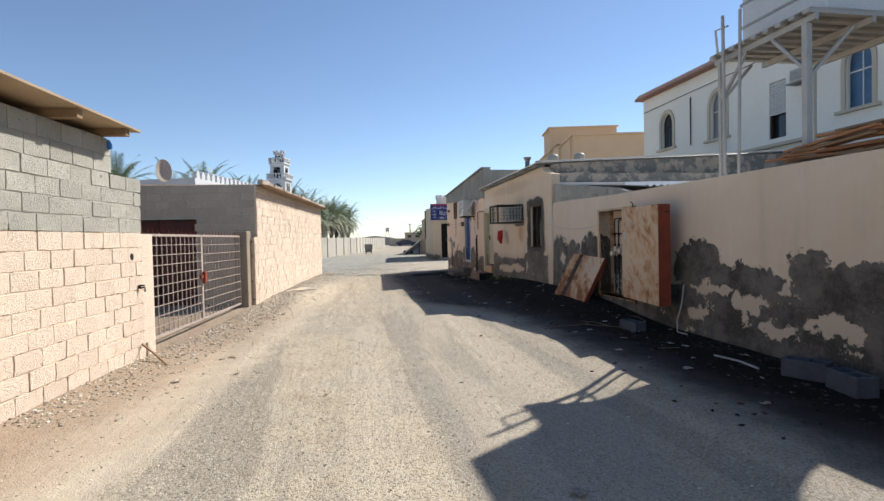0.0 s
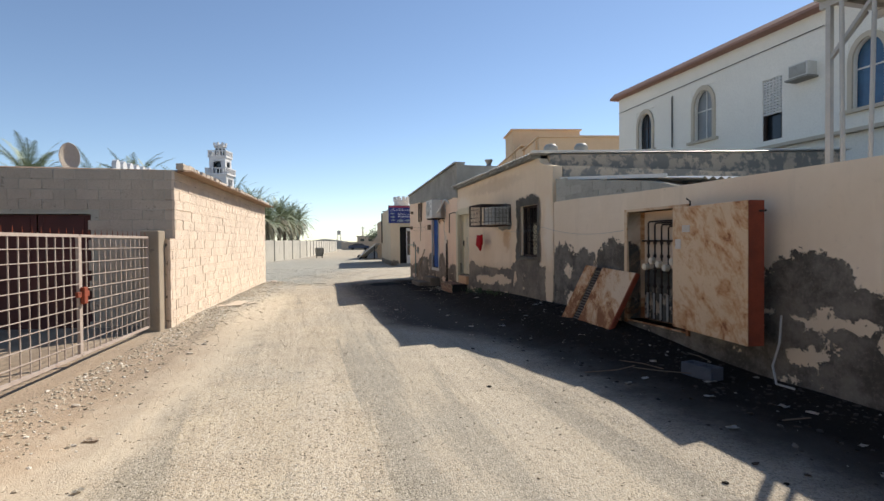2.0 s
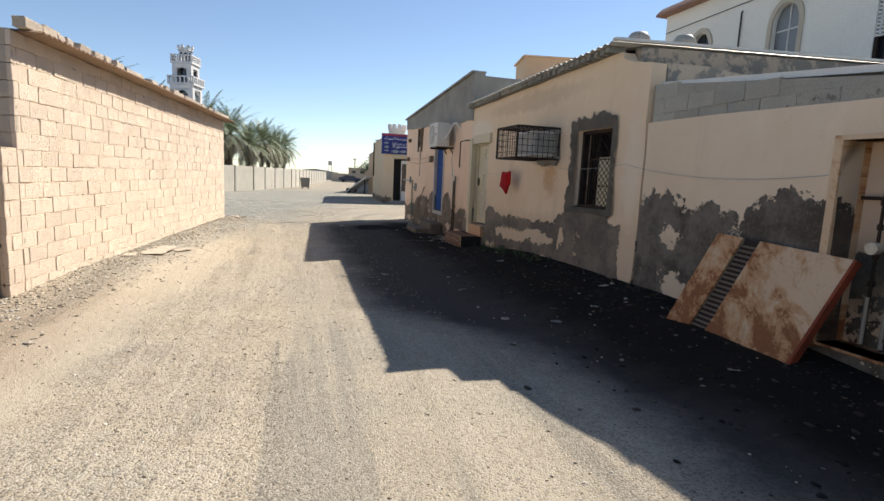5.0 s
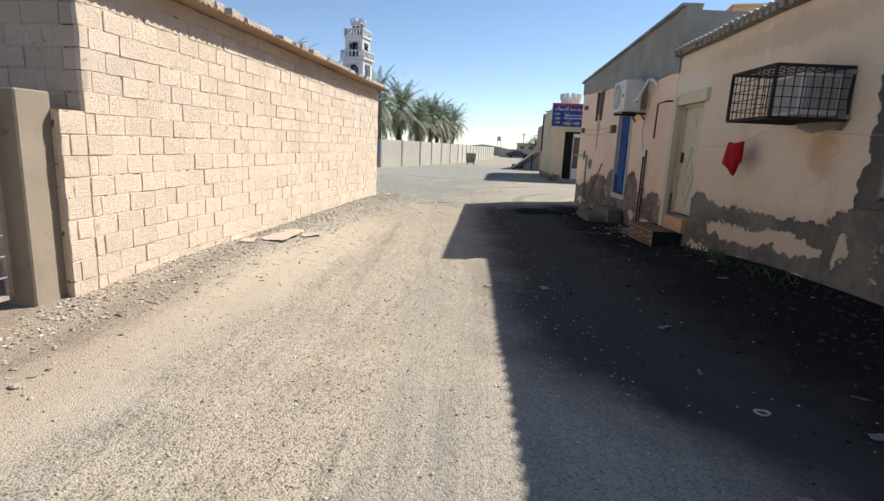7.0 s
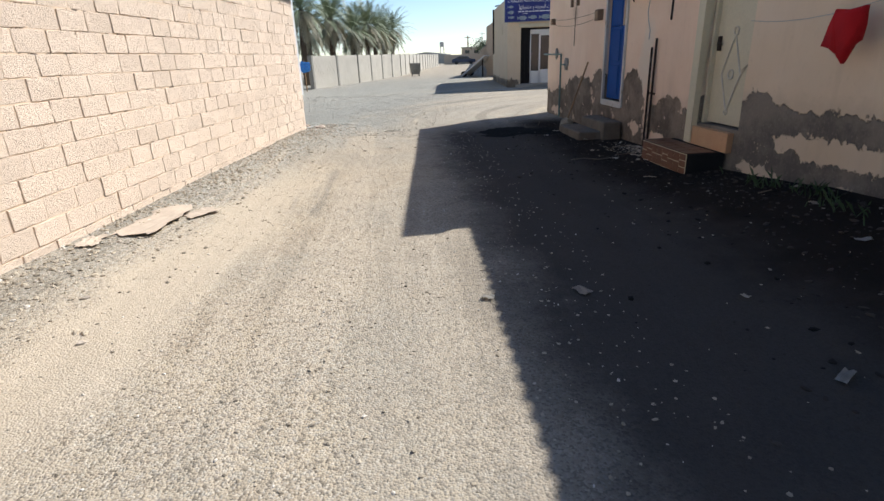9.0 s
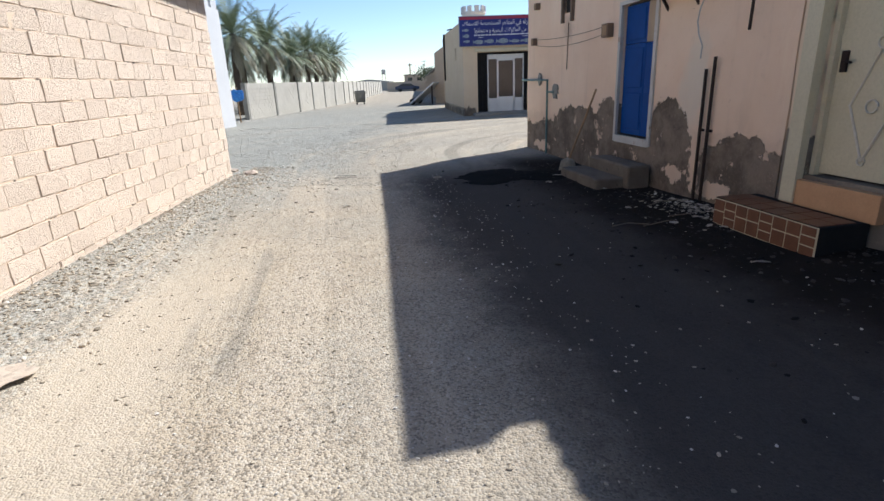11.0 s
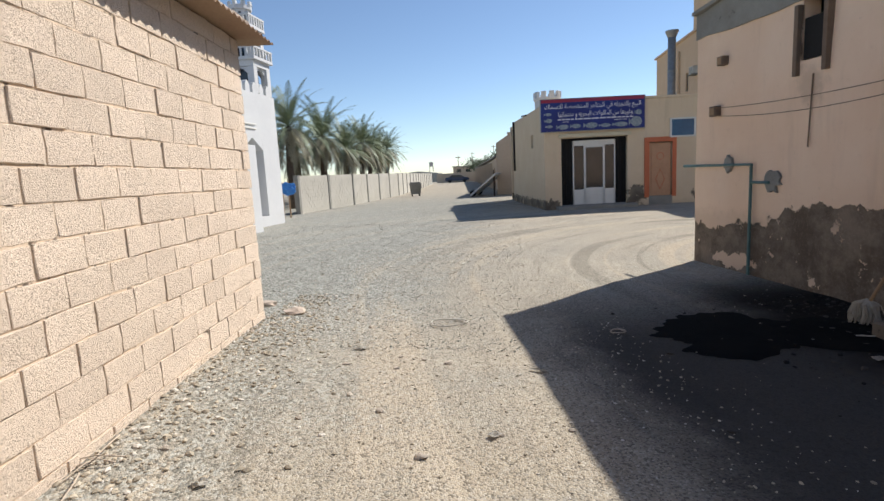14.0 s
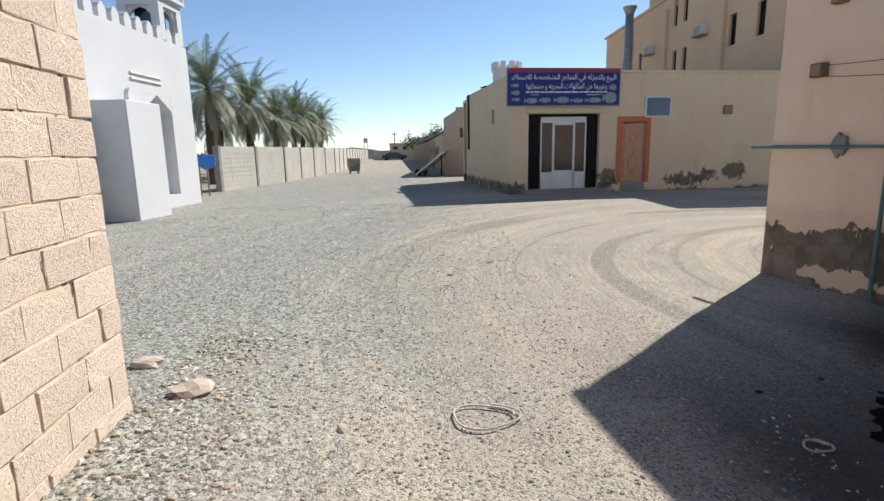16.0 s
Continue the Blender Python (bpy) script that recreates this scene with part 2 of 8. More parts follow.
    nb = n.bump(n.math("SUBTRACT", 1.0, g1), 0.44, 0.013)
    nb = n.bump(g2, 0.4, 0.005, nb)
    nb = n.bump(mid, 0.35, 0.05, nb)
    nb = n.bump(ruts, 0.4, 0.09, nb)
    return n.done(c, 0.97, 0, nb, 0.06)


def rusted(name, more):
    """Cream enamel with slanting blotches and runs of orange and brown rust."""
    n = Nodes(name)
    k = n.t.nodes.new("ShaderNodeCombineXYZ")
    along_wall, z = n.along(R0, RU), n.sep()[2]
    n.t.links.new(n.math("MULTIPLY", n.math("ADD", along_wall, z), 1.5), k.inputs[0])
    n.t.links.new(n.math("MULTIPLY", n.math("SUBTRACT", z, along_wall), 0.8), k.inputs[1])
    a, b = n.noise(2.4, 8, 0.76, k.outputs[0], 0.35), n.noise(0.9, 5, 0.6)
    paint = n.mix(n.step(b, 0.35, 0.7), (0.62, 0.465, 0.305), (0.54, 0.38, 0.23))
    f = n.math("ADD", a, n.math("MULTIPLY", n.math("SUBTRACT", b, 0.5), 0.55))
    f = n.math("ADD", f, n.math("MULTIPLY", n.step(z, 1.0, 0.35), 0.10))
    f = n.math("ADD", f, more)
    c = n.mix(n.math("MULTIPLY", n.step(f, 0.46, 0.60), 0.75), paint, (0.44, 0.215, 0.085))
    c = n.mix(n.math("MULTIPLY", n.step(f, 0.58, 0.66), 0.85), c, (0.21, 0.075, 0.03))
    c = n.mix(n.math("MULTIPLY", n.step(n.noise(16, 6, 0.75), 0.54, 0.72), 0.5), c, (0.33, 0.16, 0.07))
    c = n.mix(n.math("MULTIPLY", n.step(n.noise(45, 4, 0.7), 0.62, 0.72), 0.5), c, (0.14, 0.05, 0.022))
    return n.done(c, n.math("MULTIPLY_ADD", n.step(f, 0.5, 0.6), 0.3, 0.55), 0, n.bump(f, 0.5, 0.008), 0.3)


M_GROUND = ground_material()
M_BLOCK = surface("painted_block", (0.77, 0.63, 0.505), (0.72, 0.59, 0.47), 2.2, 42, 0.93, bump=0.8, dirt=(0.66, 0.51, 0.38), dirt_at=0.68, vary=0.12, pits=True)
M_BLOCK_GREY = surface("raw_block", (0.47, 0.455, 0.39), (0.40, 0.385, 0.33), 2.0, 45, 0.95, bump=0.9, dirt=(0.20, 0.19, 0.165), vary=0.22, pits=True)
# duller and greyer than the blocks on the lane side
M_BLOCK_DULL = surface("dull_block", (0.55, 0.47, 0.385), (0.48, 0.405, 0.33), 1.5, 40, 0.95, bump=0.8, dirt=(0.28, 0.24, 0.2), vary=0.16, pits=True)
M_MORTAR = surface("mortar", (0.74, 0.58, 0.43), (0.62, 0.48, 0.35), 3, 60, 0.95, dirt=(0.13, 0.10, 0.075), dirt_at=0.54)
M_MORTAR_GREY = surface("grey_mortar", (0.45, 0.425, 0.365), (0.37, 0.35, 0.30), 3, 60, 0.95, dirt=(0.14, 0.13, 0.11), dirt_at=0.6)
M_GABLE = surface("patched_gable_render", (0.50, 0.415, 0.32), (0.43, 0.36, 0.285), 1.0, 40, 0.92, dirt=(0.21, 0.20, 0.18), dirt_at=0.46)
M_PAPER = surface("torn_cardboard", (0.57, 0.48, 0.385), (0.48, 0.40, 0.32), 4, 50, 0.9)
M_WORN_WHITE = surface("worn_whitewash", (0.56, 0.54, 0.50), (0.50, 0.47, 0.42), 3, 40, 0.85, dirt=(0.36, 0.27, 0.2), dirt_at=0.6)
M_SALMON_PALE = surface("faded_salmon", (0.55, 0.33, 0.20), (0.50, 0.29, 0.17), 3, 40, 0.75)
M_STEP = surface("dirty_cement", (0.19, 0.155, 0.115), (0.13, 0.105, 0.08), 3, 50, 0.92, dirt=(0.07, 0.06, 0.05), dirt_at=0.6)
M_PILLAR = surface("tan_cement", (0.33, 0.275, 0.21), (0.27, 0.225, 0.17), 1.6, 50, 0.92, dirt=(0.2, 0.165, 0.13))
M_WINDOW_CEMENT = surface("brown_grey_cement", (0.27, 0.245, 0.205), (0.19, 0.17, 0.14), 2.5, 50, 0.92, dirt=(0.11, 0.10, 0.085))
M_CEMENT = surface("cement", (0.33, 0.32, 0.285), (0.25, 0.24, 0.215), 1.6, 50, 0.92, dirt=(0.13, 0.12, 0.105), pits=True)
M_PEACH_NEAR = plaster("peach_render", (0.76, 0.55, 0.39), (0.80, 0.605, 0.445), 0.74, 0.3, (0.235, 0.185, 0.14), (0.12, 0.092, 0.068), 0.60,
                       [(2.9, 0.66, 1.3, 0.40), (4.0, 0.85, 0.42, 0.40), (5.75, 0.72, 0.46, 0.56), (7.1, 0.5, 0.55, 0.42)],
                       [(6.36, 0.8, 0.15, 0.7), (0.4, 0.82, 0.75, 0.22), (6.75, 0.22, 0.28, 0.12), (5.95, 0.30, 0.16, 0.12), (1.0, 0.16, 0.5, 0.10)], None, 1.0,
                       [((6.2, 1.45, 0.35, 0.75), (0.66, 0.60, 0.49), 0.6), ((4.9, 2.8, 1.0, 0.34), (0.58, 0.53, 0.45), 0.6), ((2.3, 2.45, 0.25, 0.3), (0.45, 0.33, 0.24), 0.5)])
M_PEACH_HOUSE = plaster("peach_house_render", (0.69, 0.54, 0.375), (0.73, 0.585, 0.425), 0.98, 0.25, (0.225, 0.19, 0.15), (0.125, 0.108, 0.09), 0.64,
                        [(13.25, 0.85, 1.05, 0.50), (12.6, 0.5, 0.6, 0.6), (9.2, 0.8, 0.4, 0.3)],
                        [(10.4, 0.60, 0.85, 0.13), (11.6, 0.68, 0.70, 0.12), (12.5, 0.76, 0.09, 0.20), (14.36, 0.75, 0.22, 0.50), (13.95, 1.17, 0.16, 0.06), (9.4, 0.2, 0.4, 0.10), (12.0, 0.28, 0.35, 0.10), (10.8, 0.22, 0.4, 0.07)], None, 1.0,
                        [((11.95, 1.75, 0.26, 0.36), (0.46, 0.25, 0.12), 0.6), ((8.3, 2.85, 1.0, 0.3), (0.72, 0.66, 0.55), 0.6), ((14.3, 1.9, 0.3, 0.9), (0.74, 0.66, 0.54), 0.6), ((11.0, 3.2, 2.5, 0.22), (0.45, 0.33, 0.23), 0.45)])
M_PEACH_BOUND = plaster("peach_boundary_render", (0.69, 0.565, 0.415), (0.73, 0.61, 0.465), 0.92, 0.5, (0.18, 0.16, 0.135), (0.075, 0.066, 0.055), 0.61,
                        [(17.8, 0.1, 1.3, 0.5), (14.95, 1.08, 0.55, 0.56), (15.75, 1.16, 0.42, 0.40), (16.75, 1.28, 0.58, 0.42), (20.2, 1.12, 0.60, 0.44), (21.2, 0.9, 0.6, 0.34), (22.15, 1.12, 0.30, 0.34), (22.9, 0.85, 0.7, 0.5)],
                        [(15.15, 1.12, 0.18, 0.12), (20.5, 0.84, 0.42, 0.09), (21.25, 0.72, 0.34, 0.10), (22.45, 0.60, 0.40, 0.11), (21.7, 0.40, 0.28, 0.12), (23.4, 0.40, 0.3, 0.15), (15.3, 0.5, 0.22, 0.2), (20.2, 0.45, 0.2, 0.10)], None, 1.6)
M_RECESS = plaster("recess_render", (0.60, 0.47, 0.35), (0.64, 0.52, 0.40), 1.25, 0.5, (0.13, 0.12, 0.10), (0.06, 0.058, 0.05))
SA = Vector((-3.62, 41.6, 0.0))
SD = Vector((4.68, 0.86, 0)).normalized()
M_SHOP = plaster("ochre_shop_render", (0.66, 0.525, 0.36), (0.69, 0.565, 0.405), 0.04, 0.7, (0.23, 0.19, 0.14), (0.13, 0.105, 0.08), 0.6,
                 [(3.65, 0.45, 0.36, 0.36), (6.7, 0.36, 0.9, 0.2), (7.6, 0.5, 0.4, 0.2), (8.7, 0.65, 0.5, 0.3), (0.2, 0.16, 0.45, 0.22)], (), (SA, SD), 2.2)
M_ORANGE = surface("orange_render", (0.68, 0.50, 0.33), (0.64, 0.46, 0.30), 0.7, 20, 0.9, bump=0.15)
M_VILLA = surface("cream_render", (0.83, 0.80, 0.72), (0.79, 0.76, 0.68), 0.6, 20, 0.88, bump=0.15, dirt=(0.60, 0.56, 0.49), dirt_at=0.72)
M_VILLA_TRIM = surface("villa_trim", (0.56, 0.49, 0.38), (0.5, 0.44, 0.35), 1, 30, 0.85)
M_ROOFTILE = surface("brown_tile", (0.34, 0.19, 0.14), (0.29, 0.165, 0.125), 2, 30, 0.8)
M_WHITE = surface("white_wash", (0.61, 0.615, 0.62), (0.57, 0.575, 0.585), 0.7, 30, 0.85, bump=0.15)
M_WHITE_PAINT = surface("white_paint", (0.72, 0.71, 0.67), (0.66, 0.65, 0.61), 2, 40, 0.6, bump=0.1, dirt=(0.5, 0.45, 0.38), dirt_at=0.74)
M_GLASS_DARK = surface("dark_glass", (0.02, 0.024, 0.028), (0.03, 0.034, 0.04), 1, 10, 0.12, bump=0.0, spec=0.6)
M_GLASS_BLUE = surface("blue_glass", (0.06, 0.14, 0.24), (0.05, 0.10, 0.18), 1, 10, 0.15, bump=0.0, spec=0.6)
M_GLASS_GREY = surface("dusty_glass", (0.20, 0.215, 0.225), (0.26, 0.27, 0.275), 1, 10, 0.3, bump=0.0, spec=0.5)
M_BLACK = surface("black_gap", (0.012, 0.012, 0.012), (0.02, 0.018, 0.016), 2, 20, 0.9)
M_TIN_WHITE = surface("pale_tin", (0.66, 0.66, 0.64), (0.56, 0.56, 0.54), 1.2, 30, 0.42, 0.2, 0.1, dirt=(0.36, 0.30, 0.25), dirt_at=0.7)
M_TIN_BROWN = surface("sunburnt_roof_sheet", (0.36, 0.26, 0.18), (0.30, 0.20, 0.14), 1.5, 30, 0.75, 0.1, 0.3, dirt=(0.17, 0.10, 0.065))
M_WOOD = surface("weathered_timber", (0.34, 0.22, 0.125), (0.26, 0.17, 0.10), 3, 50, 0.85)
M_RAIL = surface("grey_brown_timber", (0.21, 0.145, 0.10), (0.15, 0.105, 0.075), 4, 50, 0.88)
M_WOOD_RED = surface("fresh_timber", (0.42, 0.20, 0.09), (0.34, 0.16, 0.075), 3, 50, 0.85)
M_PLY = surface("weathered_plywood", (0.44, 0.33, 0.22), (0.37, 0.28, 0.19), 2, 40, 0.88, dirt=(0.22, 0.16, 0.11))
M_RUST = rusted("rusted_cream_paint", 0.0)
M_RUST_HEAVY = rusted("heavily_rusted_paint", 0.02)
M_RUST_RED = surface("red_rust", (0.30, 0.065, 0.03), (0.19, 0.045, 0.024), 3, 40, 0.8, 0.1, 0.4, dirt=(0.07, 0.03, 0.02))
M_RUST_DARK = surface("dark_rust", (0.045, 0.028, 0.022), (0.03, 0.02, 0.017), 4, 50, 0.75, 0.3, 0.3)
M_GALV = surface("galvanised_steel", (0.40, 0.40, 0.38), (0.32, 0.315, 0.30), 5, 60, 0.5, 0.6, 0.1)
M_GREY_PAINT = surface("grey_painted_steel", (0.48, 0.47, 0.44), (0.40, 0.39, 0.37), 3, 50, 0.6, 0.1, 0.15, dirt=(0.24, 0.15, 0.09), dirt_at=0.7)
M_GATE = surface("pale_gate_paint", (0.44, 0.37, 0.32), (0.35, 0.28, 0.24), 6, 60, 0.65, 0.0, 0.2, dirt=(0.24, 0.10, 0.055), dirt_at=0.62)
M_MAROON = surface("maroon_door", (0.085, 0.022, 0.02), (0.06, 0.017, 0.017), 2, 40, 0.6)
M_BLUE = surface("blue_door_paint", (0.001, 0.062, 0.27), (0.001, 0.046, 0.21), 1.5, 40, 0.6, bump=0.1, spec=0.15, dirt=(0.012, 0.075, 0.20), dirt_at=0.7)
M_CREAM_DOOR = surface("cream_door_paint", (0.62, 0.55, 0.38), (0.57, 0.50, 0.34), 2, 40, 0.6, bump=0.1, dirt=(0.32, 0.22, 0.13), dirt_at=0.7)
M_ORANGE_TILE = surface("orange_tile", (0.58, 0.33, 0.17), (0.52, 0.29, 0.145), 6, 60, 0.45, bump=0.1)
M_BROWN_TILE = surface("brown_step_tile", (0.20, 0.085, 0.045), (0.15, 0.065, 0.035), 6, 60, 0.4, bump=0.1)
M_SALMON = surface("salmon_paint", (0.58, 0.17, 0.075), (0.52, 0.15, 0.07), 2, 40, 0.7)
M_CONDENSER = surface("ac_casing", (0.66, 0.65, 0.60), (0.58, 0.57, 0.52), 3, 60, 0.5, bump=0.05, dirt=(0.42, 0.37, 0.30), dirt_at=0.72)
M_CLOTH_RED = surface("red_cloth", (0.45, 0.008, 0.012), (0.36, 0.006, 0.01), 6, 90, 0.95)
M_SIGN_BLUE = surface("sign_blue", (0.012, 0.03, 0.20), (0.012, 0.022, 0.15), 1, 30, 0.4, bump=0.0)
M_SIGN_RED = surface("sign_red", (0.35, 0.03, 0.06), (0.28, 0.03, 0.08), 1, 30, 0.5, bump=0.0)
M_SIGN_WHITE = surface("sign_white", (0.78, 0.78, 0.80), (0.72, 0.72, 0.76), 2, 30, 0.5, bump=0.0)
M_FISH = surface("sign_fish_shapes", (0.36, 0.40, 0.42), (0.09, 0.16, 0.22), 14, 30, 0.5, bump=0.0)
M_TEAL = surface("teal_pipe", (0.10, 0.19, 0.18), (0.075, 0.14, 0.14), 4, 50, 0.5)
M_PVC = surface("grey_pvc", (0.42, 0.42, 0.40), (0.34, 0.34, 0.32), 4, 50, 0.5, bump=0.05)
M_BRASS = surface("dull_brass", (0.58, 0.53, 0.42), (0.66, 0.62, 0.53), 9, 50, 0.5, 0.1)
M_DUMP = surface("dumpster_steel", (0.38, 0.375, 0.34), (0.31, 0.30, 0.27), 2, 40, 0.6, 0.1, dirt=(0.15, 0.09, 0.06))
M_RUBBER = surface("rubber", (0.018, 0.018, 0.018), (0.03, 0.03, 0.03), 4, 60, 0.85)
M_CARBLUE = surface("car_paint", (0.05, 0.07, 0.13), (0.045, 0.06, 0.11), 1, 20, 0.25, 0.2, 0.0)
M_BAG = surface("blue_plastic", (0.03, 0.16, 0.52), (0.05, 0.24, 0.62), 7, 50, 0.5)
M_FENCE = surface("fence_block", (0.53, 0.505, 0.445), (0.46, 0.435, 0.38), 0.8, 25, 0.93, bump=0.6, dirt=(0.29, 0.26, 0.22), dirt_at=0.66)
M_TRUNK = surface("palm_trunk", (0.14, 0.105, 0.075), (0.09, 0.07, 0.05), 6, 40, 0.95, bump=1.0)
M_FROND = surface("palm_frond", (0.25, 0.29, 0.185), (0.17, 0.21, 0.12), 1.2, 30, 0.55, bump=0.05)
M_FROND_DRY = surface("dry_frond", (0.42, 0.39, 0.29), (0.32, 0.295, 0.21), 1.2, 30, 0.8, bump=0.05)
M_LEAF = surface("leaf", (0.05, 0.085, 0.03), (0.035, 0.06, 0.022), 2, 30, 0.6, bump=0.05)
M_OIL = surface("soaked_soil", (0.006, 0.006, 0.006), (0.011, 0.010, 0.009), 3, 60, 0.9, bump=0.6, spec=0.05)
M_STONE = surface("loose_stone", (0.50, 0.43, 0.35), (0.40, 0.345, 0.285), 8, 60, 0.92, bump=0.6, vary=0.5)
M_STONE_PALE = surface("pale_stone", (0.60, 0.49, 0.40), (0.52, 0.43, 0.36), 8, 60, 0.92, bump=0.6)
M_LITTER = surface("pale_litter", (0.62, 0.59, 0.53), (0.45, 0.41, 0.35), 9, 60, 0.8, bump=0.2)
M_BLUEGREY = surface("bluish_block", (0.095, 0.105, 0.125), (0.065, 0.072, 0.09), 4, 50, 0.9, bump=0.6)
M_MOP = surface("mop_yarn", (0.46, 0.42, 0.34), (0.34, 0.30, 0.24), 9, 90, 0.95)
M_CABLE = surface("cable", (0.03, 0.028, 0.026), (0.05, 0.045, 0.04), 9, 60, 0.7)
M_FAR = surface("far_render", (0.55, 0.44, 0.33), (0.50, 0.41, 0.31), 0.3, 8, 0.9, bump=0.1)


# ---- mesh helpers ----
def box(bm, x0, x1, y0, y1, z0, z1, bevel=0.0, m=None):
    v = [bm.verts.new((x, y, z)) for x in (x0, x1) for y in (y0, y1) for z in (z0, z1)]
    fs = [bm.faces.new([v[i] for i in q]) for q in ((0, 1, 3, 2), (4, 6, 7, 5), (0, 4, 5, 1), (2, 3, 7, 6), (0, 2, 6, 4), (1, 5, 7, 3))]
    if bevel:
        es = {e for f in fs for e in f.edges}
        r = bmesh.ops.bevel(bm, geom=list(es), offset=bevel, segments=1, affect="EDGES")
        v = list({w for f in r["faces"] for w in f.verts} | {w for w in v if w.is_valid})
    if m is not None:
        bmesh.ops.transform(bm, matrix=m, verts=[w for w in v if w.is_valid])
    return v


def rod(bm, a, b, r, n=8, r2=None):
    a, b = Vector(a), Vector(b)
    q = (b - a).to_track_quat("Z", "Y")
    rings = []
    for p, rad in ((a, r), (b, r if r2 is None else r2)):
        rings.append([bm.verts.new(p + q @ Vector((rad * math.cos(2 * math.pi * i / n), rad * math.sin(2 * math.pi * i / n), 0))) for i in range(n)])
    for i in range(n):
        bm.faces.new((rings[0][i], rings[0][(i + 1) % n], rings[1][(i + 1) % n], rings[1][i]))
    bm.faces.new(list(reversed(rings[0])))
    bm.faces.new(rings[1])


def tube(bm, pts, r, n=6):
    """A round tube swept along points."""
    pts = [Vector(p) for p in pts]
    rings = []
    side = None
    for i, p in enumerate(pts):
        d = (pts[min(i + 1, len(pts) - 1)] - pts[max(i - 1, 0)]).normalized()
        side = d.orthogonal().normalized() if side is None else (side - d * side.dot(d)).normalized()
        up = d.cross(side)
        rings.append([bm.verts.new(p + (side * math.cos(2 * math.pi * k / n) + up * math.sin(2 * math.pi * k / n)) * r) for k in range(n)])
    for a, b in zip(rings, rings[1:]):
        for k in range(n):
            bm.faces.new((a[k], a[(k + 1) % n], b[(k + 1) % n], b[k]))
    bm.faces.new(list(reversed(rings[0])))
    bm.faces.new(rings[-1])


def bar(bm, a, b, w, h):
    """A square bar from a to b."""
    a, b = Vector(a), Vector(b)
    d = b - a
    m = Matrix.Translation(a) @ d.to_track_quat("Z", "Y").to_matrix().to_4x4()
    box(bm, -w / 2, w / 2, -h / 2, h / 2, 0, d.length, 0, m)


def lathe(bm, prof, n=16, at=(0, 0, 0)):
    rings = [[bm.verts.new((at[0] + r * math.cos(2 * math.pi * i / n), at[1] + r * math.sin(2 * math.pi * i / n), at[2] + z)) for i in range(n)] for r, z in prof]
    for a, b in zip(rings, rings[1:]):
        for i in range(n):
            bm.faces.new((a[i], a[(i + 1) % n], b[(i + 1) % n], b[i]))
    bm.faces.new(list(reversed(rings[0])))
    bm.faces.new(rings[-1])


def prism(bm, outline, y0, y1):
    """An outline in x and z, drawn out from y0 to y1."""
    a = [bm.verts.new((x, y0, z)) for x, z in outline]
    b = [bm.verts.new((x, y1, z)) for x, z in outline]
    n = len(outline)
    bm.faces.new(a)
    bm.faces.new(list(reversed(b)))
    for i in range(n):
        bm.faces.new((a[i], b[i], b[(i + 1) % n], a[(i + 1) % n]))


def wall(bm, s0, s1, z0, top, holes=(), th=0.2, step=0.6, rough=0.0):
    """A wall from s0 to s1, from y = 0 to th, up to top(s), with openings that go through it."""
    cut = sorted({s0, s1, *[h[i] for h in holes for i in (0, 1)], *np.arange(s0 + step, s1 - 0.1, step).tolist()})
    low = min(top(s) for s in cut) - 0.15
    zs = sorted({z0, low, *[h[i] for h in holes for i in (2, 3)], *np.arange(z0 + step, low - 0.1, step).tolist()})
    zs = [z for z in zs if z <= low] + [99]
    full = [[not any(h[0] <= (a + b) / 2 <= h[1] and h[2] <= (c + min(d, low + 0.1)) / 2 <= h[3] for h in holes) for c, d in zip(zs, zs[1:])] for a, b in zip(cut, cut[1:])]
    edge = {x for h in holes for x in h[:2]}
    made = {}

    def v(i, k, side):
        if (i, k, side) not in made:
            s, z = cut[i], zs[k]
            z = top(s) if z == 99 else z
            off = 0.0
            if rough and not side:
                off = rough * noise.noise((s * 1.3, z * 1.3, 7.0))
            made[i, k, side] = bm.verts.new((s, off + (th if side else 0.0), z))
        return made[i, k, side]
    ni, nk = len(cut) - 1, len(zs) - 1

    def solid(i, k):
        return 0 <= i < ni and 0 <= k < nk and full[i][k]
    for i in range(ni):
        for k in range(nk):
            if not full[i][k]:
                continue
            bm.faces.new((v(i, k, 0), v(i + 1, k, 0), v(i + 1, k + 1, 0), v(i, k + 1, 0)))
            bm.faces.new((v(i, k, 1), v(i, k + 1, 1), v(i + 1, k + 1, 1), v(i + 1, k, 1)))
            if not solid(i - 1, k):
                bm.faces.new((v(i, k, 0), v(i, k + 1, 0), v(i, k + 1, 1), v(i, k, 1)))
            if not solid(i + 1, k):
                bm.faces.new((v(i + 1, k, 0), v(i + 1, k, 1), v(i + 1, k + 1, 1), v(i + 1, k + 1, 0)))
            if not solid(i, k - 1):
                bm.faces.new((v(i, k, 0), v(i, k, 1), v(i + 1, k, 1), v(i + 1, k, 0)))
            if not solid(i, k + 1):
                bm.faces.new((v(i, k + 1, 0), v(i + 1, k + 1, 0), v(i + 1, k + 1, 1), v(i, k + 1, 1)))


